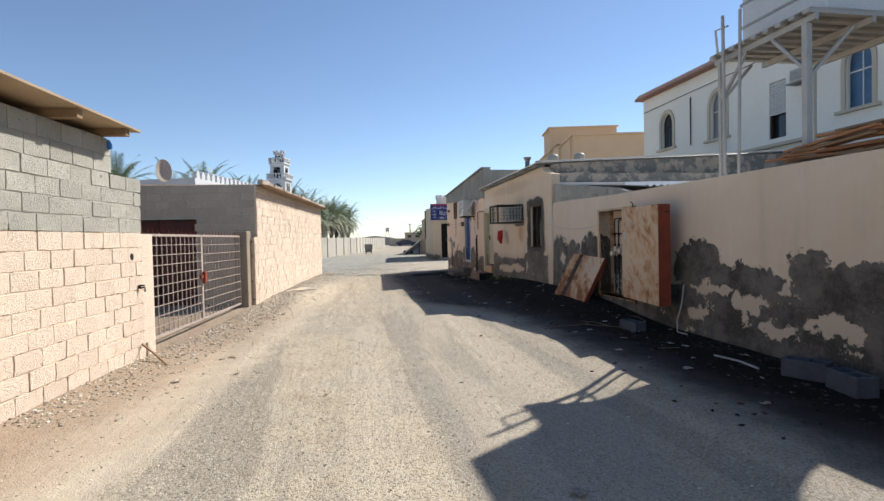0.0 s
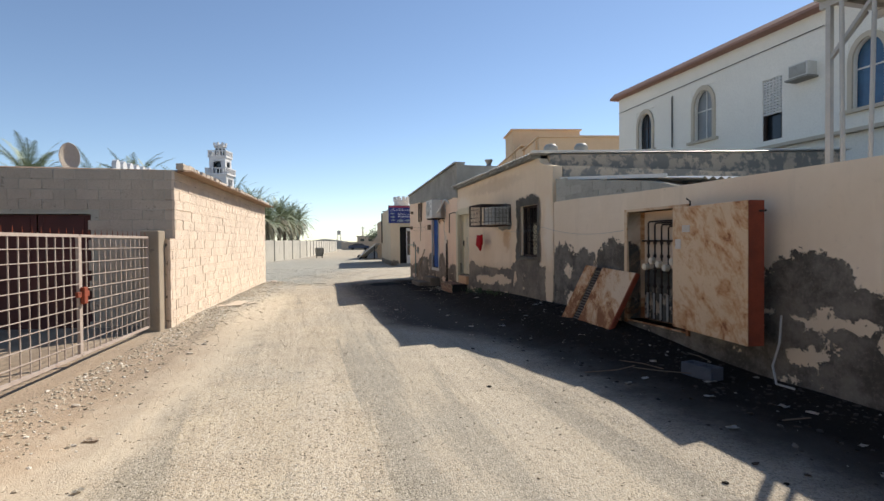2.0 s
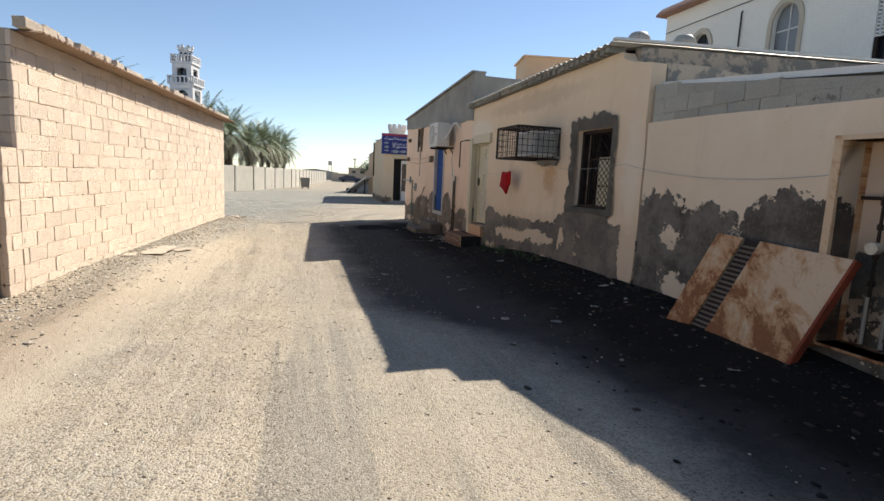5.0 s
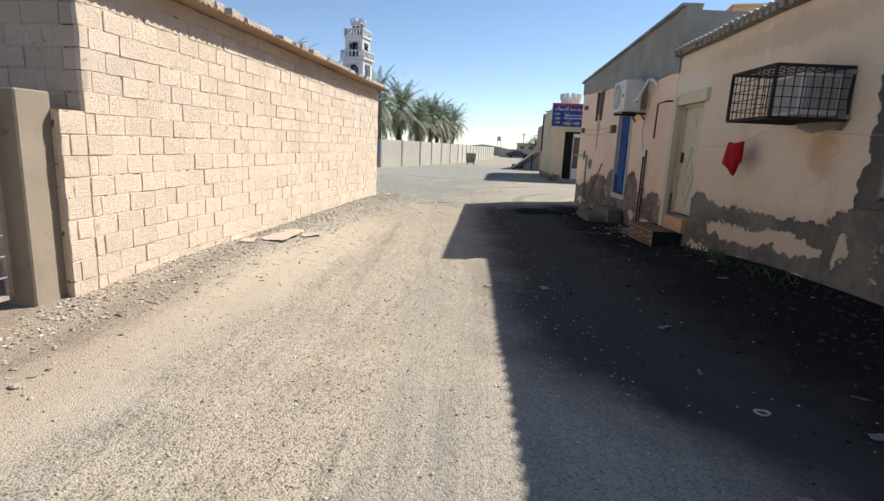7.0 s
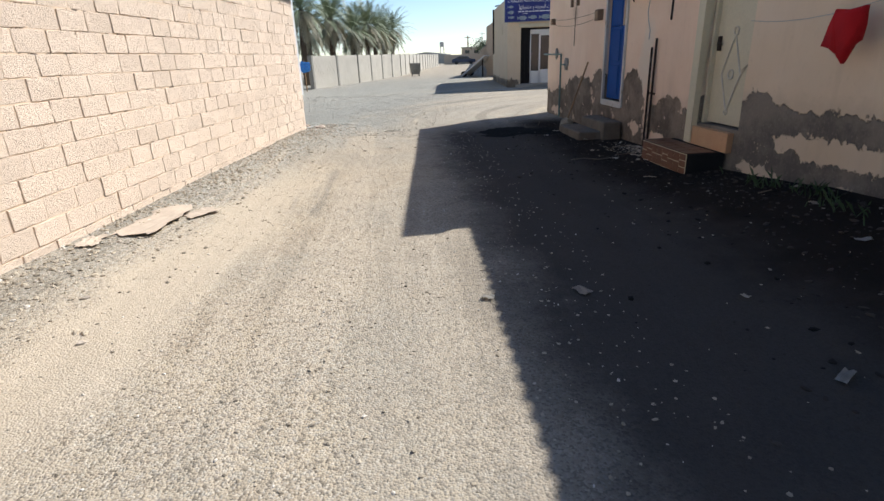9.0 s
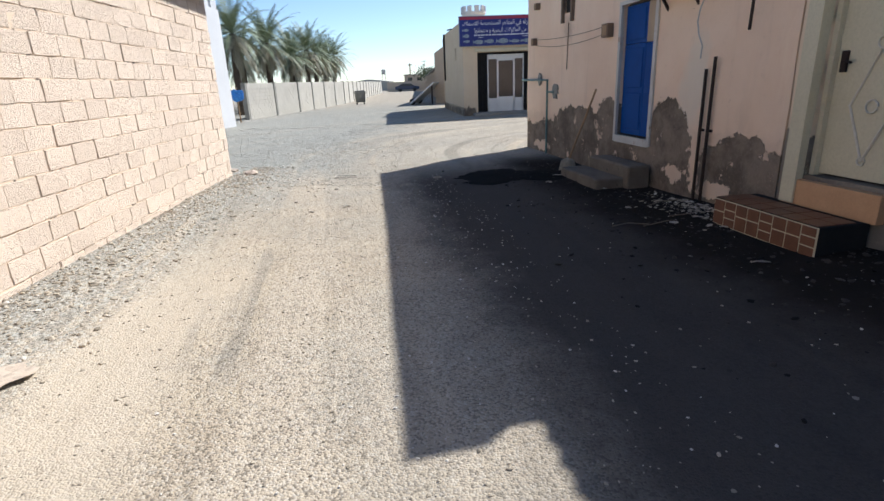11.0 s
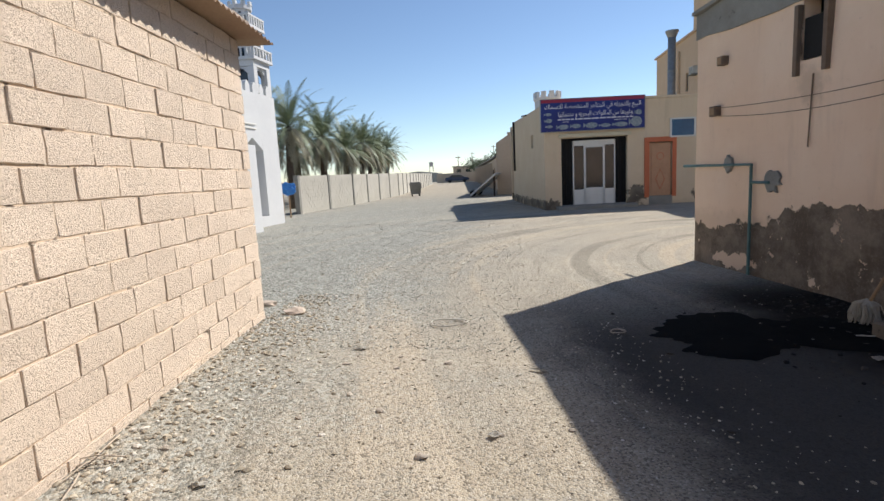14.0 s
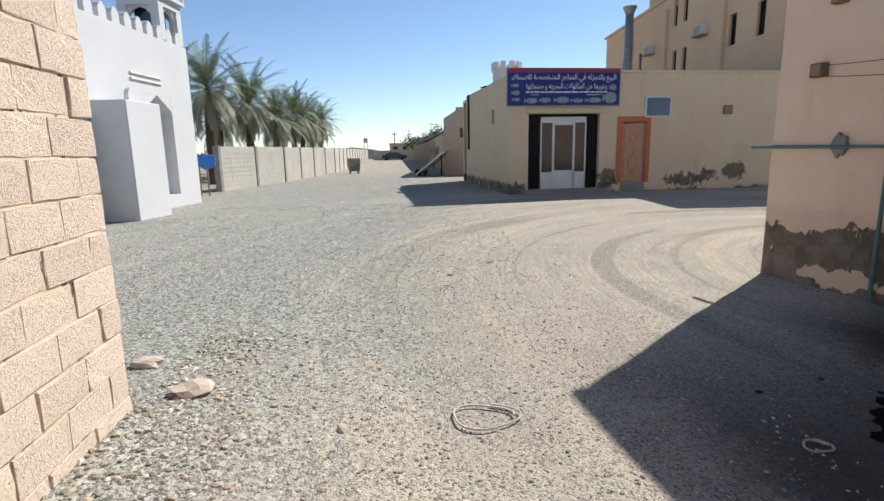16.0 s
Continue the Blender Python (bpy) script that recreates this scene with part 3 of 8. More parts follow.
def corrugated(bm, s0, s1, y0, y1, zf, pitch=0.09, amp=0.018, thick=0.004, per=4):
    """A sheet whose ribs run along y; zf(s, y) is its height."""
    n = max(2, int((s1 - s0) / pitch * per))
    rows = []
    for side in (0, 1):
        for y in (y0, y1):
            rows.append([bm.verts.new((s0 + (s1 - s0) * i / n, y, zf(s0 + (s1 - s0) * i / n, y) + amp * math.sin(2 * math.pi * i / per) - side * thick)) for i in range(n + 1)])
    for a, b, flip in ((0, 1, 0), (2, 3, 1), (0, 2, 1), (1, 3, 0)):
        for i in range(n):
            q = (rows[a][i], rows[a][i + 1], rows[b][i + 1], rows[b][i])
            bm.faces.new(q[::-1] if flip else q)


def linked(name, bm, material, smooth=False):
    bmesh.ops.recalc_face_normals(bm, faces=bm.faces)
    me = bpy.data.meshes.new(name)
    bm.to_mesh(me)
    bm.free()
    me.materials.append(material)
    if smooth:
        for p in me.polygons:
            p.use_smooth = True
    return new(name, me)


def part(name, bm, material, parent, label="", smooth=False, m=None):
    ob = linked(name, bm, material, smooth)
    ob.parent = parent
    if m is not None:
        ob.matrix_basis = m
    return tagged(ob, label)


def thing(name, m, label, category, group="", kind=""):
    """An Empty at a thing's base, to carry its parts."""
    ob = new(name)
    ob.matrix_basis = m
    ob.empty_display_size = 0.1
    return tagged(ob, label, category, group, kind)


def single(name, bm, material, m, label, category, group="", kind="", smooth=False):
    ob = linked(name, bm, material, smooth)
    ob.matrix_basis = m
    return tagged(ob, label, category, group, kind)


def bme():
    return bmesh.new()


def framed(o, x, y):
    return Matrix(((x.x, y.x, 0, o.x), (x.y, y.y, 0, o.y), (0, 0, 1, o.z), (0, 0, 0, 1)))


MR = framed(R0, RU, -RN)     # east row: x towards the start of the walk, y into the houses
ML = framed(L0, LU, LN)      # west row: x towards the start of the walk, y into the street
MN = framed(L0 + LU * 10.9, -LN, LU)    # front of the block store: x away from the street, y towards the start


def smooth01(a, b, x):
    t = min(1, max(0, (x - a) / (b - a)))
    return t * t * (3 - 2 * t)


def ground_z(x, y):
    p = Vector((x, y, 0))
    s, n = (p - R0).dot(RU), (p - R0).dot(RN)
    z = 0.30 * smooth01(8.0, 13.0, s) * smooth01(20.0, 16.0, s) * smooth01(1.7, 0.15, n)
    z += 0.10 * smooth01(5.0, 8.0, s) * smooth01(30.0, 22.0, s) * smooth01(1.4, 0.1, n)
    z += 0.12 * smooth01(2.9, 2.1, n) * smooth01(0.5, 1.4, n) * smooth01(16.2, 18.0, s) * smooth01(30.0, 25.0, s)
    s, n = (p - L0).dot(LU), (p - L0).dot(LN)
    z += 0.11 * smooth01(1.3, 0.0, n) * smooth01(-2.5, 0.5, s) * smooth01(13, 9, s)
    z += 0.05 * noise.noise((x * 0.35, y * 0.35, 1.0)) * smooth01(70, 30, y) + 0.012 * noise.noise((x * 2.1, y * 2.1, 4.0))
    return z


def gz(p):
    return ground_z(p[0], p[1])


def atR(s, n, z=None, turn=0.0):
    """A pose in the east row's frame, n metres out into the street."""
    p = R0 + RU * s + RN * n
    p.z = gz(p) if z is None else z
    return Matrix.Translation(p) @ MR.to_3x3().to_4x4() @ pose(0, 0, 0, 0, 0, turn)


def onground(x, y, turn=0.0, dz=0.0):
    return pose(x, y, ground_z(x, y) + dz, 0, 0, turn)


# ---- ground ----
def grid_axis(lo, hi, a, b, fine, far):
    out = list(np.arange(a, b + 1e-6, fine))
    d = fine
    v = b
    while v < hi:
        d *= far
        v += d
        out.append(min(v, hi))
    v, d = a, fine
    while v > lo:
        d *= far
        v -= d
        out.insert(0, max(v, lo))
    return out


gx, gy = grid_axis(-1500, 1500, -9.0, 6.0, 0.16, 1.25), grid_axis(-1500, 3000, 2.0, 32.0, 0.16, 1.25)
verts = [(x, y, ground_z(x, y)) for y in gy for x in gx]
nx = len(gx)
faces = [(j * nx + i, j * nx + i + 1, (j + 1) * nx + i + 1, (j + 1) * nx + i) for j in range(len(gy) - 1) for i in range(nx - 1)]
me = bpy.data.meshes.new("ground")
me.from_pydata(verts, [], faces)
for p in me.polygons:
    p.use_smooth = True
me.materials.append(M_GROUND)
ground = tagged(new("ground", me), "beige gravel and sand lane, dark soil and painted shade along the walls", "ground", kind="structure")

# ---- east row: boundary wall, two houses ----
CAB = (17.12, 18.45, 0.42, 2.14)          # meter recess
WIN = (12.89, 13.83, 1.32, 2.51)          # grille window
WDOOR = (8.02, 8.93, 0.62, 2.55)          # cream door
BDOOR = (4.33, 5.26, 0.68, 2.58)          # blue door


def bound_top(s):
    return 2.50 - 0.05 * smooth01(15, 18, s)


def house_top(s):
    return 3.42 + 0.12 * (s - 7.7) / 7.0


def house_wall_top(s):
    return house_top(s) if s < 13.9 else 3.40 - 0.14 * (s - 13.9) / 0.62 + 0.05 * noise.noise((s * 4, 0, 2))


def far_top(s):
    return 3.50 - 0.04 * s


bm = bme()
wall(bm, 14.56, 36.0, -0.2, bound_top, [CAB], 0.22, 0.5, 0.02)
w = single("wall_boundary", bm, M_PEACH_BOUND, MR, "peach rendered yard wall with crumbling damp base", "wall", kind="structure")
bm = bme()
box(bm, CAB[0] - 0.05, CAB[1] + 0.05, 0.30, 0.34, CAB[2] - 0.05, CAB[3] + 0.05)
single("wall_recess_back", bm, M_RECESS, MR, "peeling plaster back of the meter recess", "wall", kind="structure")

bm = bme()
wall(bm, 7.72, 14.52, -0.2, house_wall_top, [WIN, WDOOR], 0.22, 0.2, 0.03)
single("wall_house_middle", bm, M_PEACH_HOUSE, MR, "peach house wall with peeling grey base", "wall", kind="structure")
bm = bme()
wall(bm, 0.0, 7.70, -0.2, far_top, [BDOOR, (2.12, 2.48, 2.72, 3.22)], 0.22, 0.5, 0.03)
single("wall_house_far", bm, M_PEACH_NEAR, MR, "peach house wall with brown damp band", "wall", kind="structure")


def stone_top(s):
    return 3.84 + 0.060 * s


bm = bme()
cut = np.arange(0, 7.8, 0.25)
low = [far_top(s) - 0.02 + 0.06 * noise.noise((s * 1.7, 0, 3)) - 0.02 * (s > 3) for s in cut]
prism(bm, [(s, z) for s, z in zip(cut, low)] + [(s, stone_top(s) + 0.015 * noise.noise((s * 3, 1, 1))) for s in cut[::-1]], -0.03, 0.25)
single("wall_parapet_cement", bm, M_CEMENT, MR, "grey cement parapet rising along the house roof", "parapet", kind="structure")

# closing walls and flat roofs of the two houses
bm = bme()
prism(bm, [(0, -0.2), (9, -0.2), (9, 4.5), (0.24, 3.78)], -0.0, 0.2)
single("wall_house_far_end", bm, M_PEACH_NEAR, framed(R0 + RU * 0.0, -RN, -RU) @ pose(0.0, -0.2, 0), "peach end wall of the far house", "wall", kind="structure")
bm = bme()
box(bm, 0.02, 7.68, 0.22, 9, 3.55, 3.7)
single("roof_house_far", bm, M_CEMENT, MR, "flat cement roof behind the parapet", "roof", kind="structure")
bm = bme()
box(bm, 7.55, 7.7, 0.23, 9, -0.2, 4.26)
single("wall_house_divide", bm, M_CEMENT, MR, "grey cement wall between the two houses", "wall", kind="structure")
bm = bme()
box(bm, 0.3, 7.5, 8.8, 9.0, -0.2, 3.6)
box(bm, 7.8, 14.4, 8.8, 9.0, -0.2, 3.6)
single("wall_house_back", bm, M_CEMENT, MR, "plain back wall of the houses", "wall", kind="structure")

# near gable of the middle house: render below, bare blocks above
bm = bme()
prism(bm, [(0.24, -0.2), (8.8, -0.2), (8.8, 3.99), (0.24, 3.60)], 0.58, 0.72)
prism(bm, [(0.24, -0.2), (8.8, -0.2), (8.8, 3.30)] + [(0.24 + 8.5 * k / 14, 3.27 + 0.05 * noise.noise((k * 1.3, 4, 1))) for k in range(14, -1, -1)], 0.0, 0.579)
MG = framed(R0 + RU * 14.52, -RN, -RU)
gable = single("wall_house_gable", bm, M_GABLE, MG, "grey block gable wall under a tin roof", "wall", kind="structure")

# ---- west row: block store ----
bm = bme()
box(bm, 0.06, 10.86, -0.185, -0.008, -0.2, 3.15)
box(bm, 10.861, 11.2, -0.185, -0.008, -0.2, 1.80)
store_wall = single("wall_store", bm, M_MORTAR, ML, "cream painted concrete block wall with open joints", "wall", kind="structure")
bm = bme()
wall(bm, 0.19, 7.0, -0.2, lambda s: 3.18, [(1.55, 3.55, -0.3, 2.30)], 0.16, 0.7)
for v in bm.verts:
    v.co.y = -0.009 - v.co.y
store_front = single("wall_store_front", bm, M_MORTAR_GREY, MN, "duller, greyer block front of the store with a dark doorway", "wall", kind="structure")
bm = bme()
box(bm, 0.2, 10.6, -7.0, -6.8, -0.2, 3.0)
box(bm, 0.06, 0.2, -6.9, -0.22, -0.2, 3.0)
single("wall_store_back", bm, M_BLOCK_GREY, ML, "plain grey block back wall of the store", "wall", kind="structure")

# ---- west row: shed by the start ----
bm = bme()
box(bm, 17.1, 30.0, -0.185, -0.009, 1.84, 2.58)
box(bm, 17.86, 30.0, -0.185, -0.009, 2.58, 3.06)
shed_upper = single("wall_shed_upper", bm, M_MORTAR_GREY, ML, "raw grey block courses smeared with mortar", "wall", kind="structure")
bm = bme()
box(bm, 17.1, 30.0, -0.185, -0.009, -0.2, 1.836)
shed_wall = single("wall_shed", bm, M_MORTAR, ML, "cream painted lower courses of the shed wall", "wall", kind="structure")
bm = bme()
box(bm, 17.86, 17.98, -5.5, -0.2, -0.2, 3.0)
box(bm, 17.9, 30, -5.7, -5.5, -0.2, 3.0)
single("wall_shed_back", bm, M_BLOCK_GREY, ML, "plain grey block walls closing the shed", "wall", kind="structure")

# ---- shop ----
MS = framed(SA, SD, Vector((-SD.y, SD.x, 0)))
bm = bme()
wall(bm, 0.0, 15.0, -0.2, lambda s: 4.10 + 0.005 * s, [(0.66, 3.28, 0.0, 2.76), (4.14, 5.06, 0.0, 2.45)], 0.25, 0.7, 0.02)
single("wall_shop_front", bm, M_SHOP, MS, "ochre rendered shop front", "wall", kind="structure")
bm = bme()
wall(bm, 0.25, 7.6, -0.2, lambda s: 4.1 - 0.0 * s, [(2.2, 2.6, 2.55, 3.1)], 0.25, 0.7)
single("wall_shop_side", bm, M_SHOP, framed(SA, Vector((-SD.y, SD.x, 0)), SD), "ochre rendered side wall of the shop", "wall", kind="structure")
bm = bme()
box(bm, 0.1, 10.2, 0.25, 9.0, 3.85, 4.0)
box(bm, 0.1, 10.2, 8.8, 9.0, -0.2, 3.85)
box(bm, 10.0, 10.2, 0.26, 8.8, -0.2, 3.85)
single("roof_shop", bm, M_SHOP, MS, "flat shop roof and plain back walls", "roof", kind="structure")

# ---- villa, orange block ----
V0 = Vector((9.49, 33.36, 0))
MV = framed(V0, RU, -RN)
VW = [(2.0, 3.35, 6.2, 8.2), (5.9, 7.28, 6.0, 8.28), (9.58, 10.4, 5.35, 7.62), (12.75, 14.0, 5.75, 8.0)]
bm = bme()
wall(bm, 0.45, 24.0, -0.2, lambda s: 9.28, VW, 0.3, 1.5)
single("wall_villa", bm, M_VILLA, MV, "cream rendered villa wall", "wall", kind="structure")
bm = bme()
box(bm, 0.45, 24.0, 10.0, 10.3, -0.2, 9.05)
box(bm, 0.45, 0.75, 0.31, 9.9, -0.2, 9.0)
box(bm, 23.7, 24.0, 0.31, 9.9, -0.2, 9.0)
box(bm, 0.76, 23.6, 0.31, 9.9, 8.7, 8.9)
single("wall_villa_back", bm, M_VILLA, MV, "plain walls and flat roof closing the villa", "wall", kind="structure")

# ---- west row: things ----
def arch_outline(w, h, spring, n=7, point=0.0):
    pts = [(-w / 2, 0), (w / 2, 0)]
    for i in range(n + 1):
        a = math.pi * i / n
        pts.append((w / 2 * math.cos(a), spring + (h - spring) * math.sin(a) ** (1.0 + point)))
    return pts


# gate posts
bm = bme()
box(bm, 11.18, 11.54, -0.42, -0.10, -0.15, 1.95, 0.015)
single("gate_pillar", bm, M_PILLAR, ML, "grey cement gate pillar beside the block store", "pillar")
bm = bme()
box(bm, 16.62, 16.98, -0.33, -0.05, -0.15, 1.82, 0.012)
single("gate_post", bm, M_BLOCK, ML, "cream rendered gate post beside the shed", "pillar")


def gate(m, x0, x1, y, ztop, zlow):
    g = thing("metal_gate", m, "closed double-leaf gate of pale welded bars with rusty spikes", "gate")
    mid = (x0 + x1) / 2
    for a, b, rows in ((x0, mid - 0.02, 9), (mid + 0.02, x1, 10)):
        bm = bme()
        for p, q in (((a, y, zlow), (a, y, ztop)), ((b, y, zlow), (b, y, ztop)), ((a, y, zlow), (b, y, zlow)), ((a, y, ztop), (b, y, ztop))):
            bar(bm, p, q, 0.04, 0.04)
        leaf = part("gate_frame", bm, M_GATE, g)
        n = 13
        for i in range(1, n):
            bm = bme()
            x = a + (b - a) * i / n
            bar(bm, (x, y, zlow), (x, y, ztop), 0.013, 0.013)
            part("bar", bm, M_GATE, leaf)
        for i in range(1, rows):
            bm = bme()
            z = zlow + (ztop - zlow) * i / rows
            bar(bm, (a, y + 0.018, z), (b, y + 0.018, z), 0.011, 0.011)
            part("cross_bar", bm, M_GATE, leaf)
        for i in range(0, n, 1):
            bm = bme()
            x = a + (b - a) * (i + 0.5) / n
            rod(bm, (x, y, ztop), (x + random.uniform(-0.015, 0.015), y, ztop + 0.10), 0.009, 5, 0.002)
            part("spike", bm, M_RUST_RED, leaf, "rusty spike")
    bm = bme()
    box(bm, mid - 0.16, mid + 0.16, y + 0.02, y + 0.06, 0.96, 1.04, 0.006)
    box(bm, mid - 0.05, mid + 0.05, y + 0.03, y + 0.09, 0.86, 1.10, 0.01)
    part("bolt", bm, M_RUST_RED, g, "rusty slide bolt")
    return g


gate(ML, 11.62, 16.58, -0.27, 1.82, 0.14)

# store doorway: maroon double door
d = thing("door_1", MN, "maroon steel double door standing in the store doorway", "door", kind="structure")
for a, b in ((1.6, 2.53), (2.56, 3.5)):
    bm = bme()
    box(bm, a, b, -0.14, -0.10, 0.03, 2.28, 0.004)
    for z in (0.25, 0.95, 1.65):
        box(bm, a + 0.10, b - 0.10, -0.10, -0.085, z, z + 0.58, 0.006)
    part("door_leaf", bm, M_MAROON, d)

# store roof with overhang, loose blocks along its edge
bm = bme()
corrugated(bm, -0.3, 10.85, -7.0, 0.30, lambda s, y: 3.178 - 0.012 * (y + 0.2) + 0.012 * noise.noise((s * 0.8, 0, 0)), 0.12, 0.016)
single("roof_store", bm, M_TIN_BROWN, ML, "sunburnt corrugated roof sheet over the block store", "roof", kind="structure")


def loose_block(name, m, material, label, size=(0.4, 0.2, 0.2), hollow=True, group=""):
    bm = bme()
    a, b, c = size
    if hollow:
        t = 0.035
        box(bm, -a / 2, a / 2, -b / 2, -b / 2 + t, 0, c, 0.004)
        box(bm, -a / 2, a / 2, b / 2 - t, b / 2, 0, c, 0.004)
        for x in (-a / 2 + t / 2, 0, a / 2 - t / 2):
            box(bm, x - t / 2, x + t / 2, -b / 2 + t, b / 2 - t, 0.002, c - 0.002)
        box(bm, -a / 2 + t, a / 2 - t, -b / 2 + t, b / 2 - t, 0.002, 0.03)
    else:
        box(bm, -a / 2, a / 2, -b / 2, b / 2, 0, c, 0.012)
        for v in bm.verts:
            v.co += Vector((random.uniform(-0.012, 0.012), random.uniform(-0.012, 0.012), random.uniform(-0.010, 0.012) if v.co.z > 0.05 else 0))
    return single(name, bm, material, m, label, "concrete block", group)


random.seed(5)
s = 0.3
while s < 11.0:
    ln_ = random.choice((0.2, 0.4, 0.4))
    m = ML @ pose(s, 0.12 + random.uniform(-0.03, 0.03), 3.185, 0, 0, random.uniform(-4, 4))
    loose_block("roof_block", m, M_BLOCK_DULL, "faded concrete block weighing down the roof edge", (ln_ - 0.02, 0.14, 0.10 + 0.03 * random.random()), False, "blocks on the store roof")
    s += ln_ + (0.0 if random.random() < 0.75 else random.uniform(0.05, 0.4))

# shed roof: plywood sheet on beams
bm = bme()
prism(bm, [(17.72, 3.16), (30, 3.30), (30, 3.325), (17.72, 3.185)], -5.6, 0.36)
single("roof_shed", bm, M_PLY, ML, "weathered plywood roof sheet over the shed", "roof", kind="structure")
for s in (17.95, 18.95, 20.2, 21.4):
    bm = bme()
    box(bm, s - 0.05, s + 0.05, -1.4, 0.30, 3.07, 3.155 + 0.01 * (s - 17), 0.004)
    single("roof_beam", bm, M_WOOD, ML, "rough timber beam end under the shed roof", "beam", "shed roof beams")
bm = bme()
lathe(bm, [(0.01, 0.0), (0.03, 0.01), (0.035, 0.06), (0.02, 0.11), (0.01, 0.12)], 10)
single("blue_rag", bm, M_BAG, ML @ pose(17.84, 0.02, 2.92, 0, 20, 0), "blue plastic scrap tucked under the shed eave", "rag")

# concrete block with a stone on it, and a stick, by the gate post
c = loose_block("concrete_block", onground(-5.05, 9.12, 25), M_BLOCK_DULL, "worn concrete block lying beside the gate post", (0.4, 0.2, 0.2))
bm = bme()
bmesh.ops.create_icosphere(bm, subdivisions=2, radius=0.11)
for v in bm.verts:
    v.co = Vector((v.co.x * 1.3, v.co.y, v.co.z * 0.6)) * (1 + 0.3 * noise.noise(v.co * 9))
single("stone", bm, M_STONE, onground(-5.05, 9.12, 10, 0.25), "rough pale stone resting on the concrete block", "stone")
bm = bme()
tube(bm, [(0, 0, 0.28), (0.45, -0.25, 0.12), (0.85, -0.55, 0.012)], 0.014, 6)
single("stick", bm, M_WOOD, onground(-4.98, 9.02), "bare stick leaning on the concrete block", "stick")
# black disc painted for the dark of a small hole, and tap, on the shed wall
bm = bme()
lathe(bm, [(0.035, 0), (0.05, 0.0), (0.05, 0.012), (0.035, 0.012)], 10)
single("wall_hole_disc", bm, M_BLACK, ML @ pose(17.35, -0.012, 1.50, -90, 0, 0), "black disc standing in for a small round hole in the cream block wall", "hole")
bm = bme()
tube(bm, [(0, 0, 0), (0, 0.10, 0), (0, 0.10, -0.06)], 0.014, 6)
lathe(bm, [(0.045, -0.01), (0.045, 0.01)], 10, (0, 0.05, 0.03))
single("water_tap", bm, M_RUST_DARK, ML @ pose(17.18, -0.02, 1.05), "old tap on the cream block wall", "tap")
# flattened cardboard by the store wall
def torn_sheet(x, y, turn, w, l, seed):
    bm = bme()
    k = 9
    layers = []
    for dz in (0.0, -0.004):
        layers.append([[bm.verts.new((w * (i / k - 0.5) * (1 + 0.5 * noise.noise((j * 0.5, seed, 1))), l * (j / k - 0.5) * (1 + 0.4 * noise.noise((i * 0.5, seed, 7))), 0.016 + dz + 0.012 * noise.noise((i * 0.6, j * 0.6, seed)))) for i in range(k + 1)] for j in range(k + 1)])
    top, low = layers
    for j in range(k):
        for i in range(k):
            bm.faces.new((top[j][i], top[j][i + 1], top[j + 1][i + 1], top[j + 1][i]))
            bm.faces.new((low[j][i], low[j + 1][i], low[j + 1][i + 1], low[j][i + 1]))
    for i in range(k):
        bm.faces.new((top[0][i + 1], top[0][i], low[0][i], low[0][i + 1]))
        bm.faces.new((top[k][i], top[k][i + 1], low[k][i + 1], low[k][i]))
        bm.faces.new((top[i][0], top[i + 1][0], low[i + 1][0], low[i][0]))
        bm.faces.new((top[i + 1][k], top[i][k], low[i][k], low[i + 1][k]))
    single("cardboard_scrap", bm, M_PAPER, onground(x, y, turn, 0.004), "flattened torn cardboard lying by the block wall", "cardboard", "scraps by the block wall")


torn_sheet(-5.85, 18.55, 12, 0.42, 1.1, 3.0)
torn_sheet(-5.62, 18.95, -20, 0.25, 0.4, 8.0)
torn_sheet(-5.95, 17.75, 30, 0.2, 0.3, 5.0)

# ---- mosque ----
MM = pose(-14.15, 40.5, 0)      # y runs back towards the start, as negative


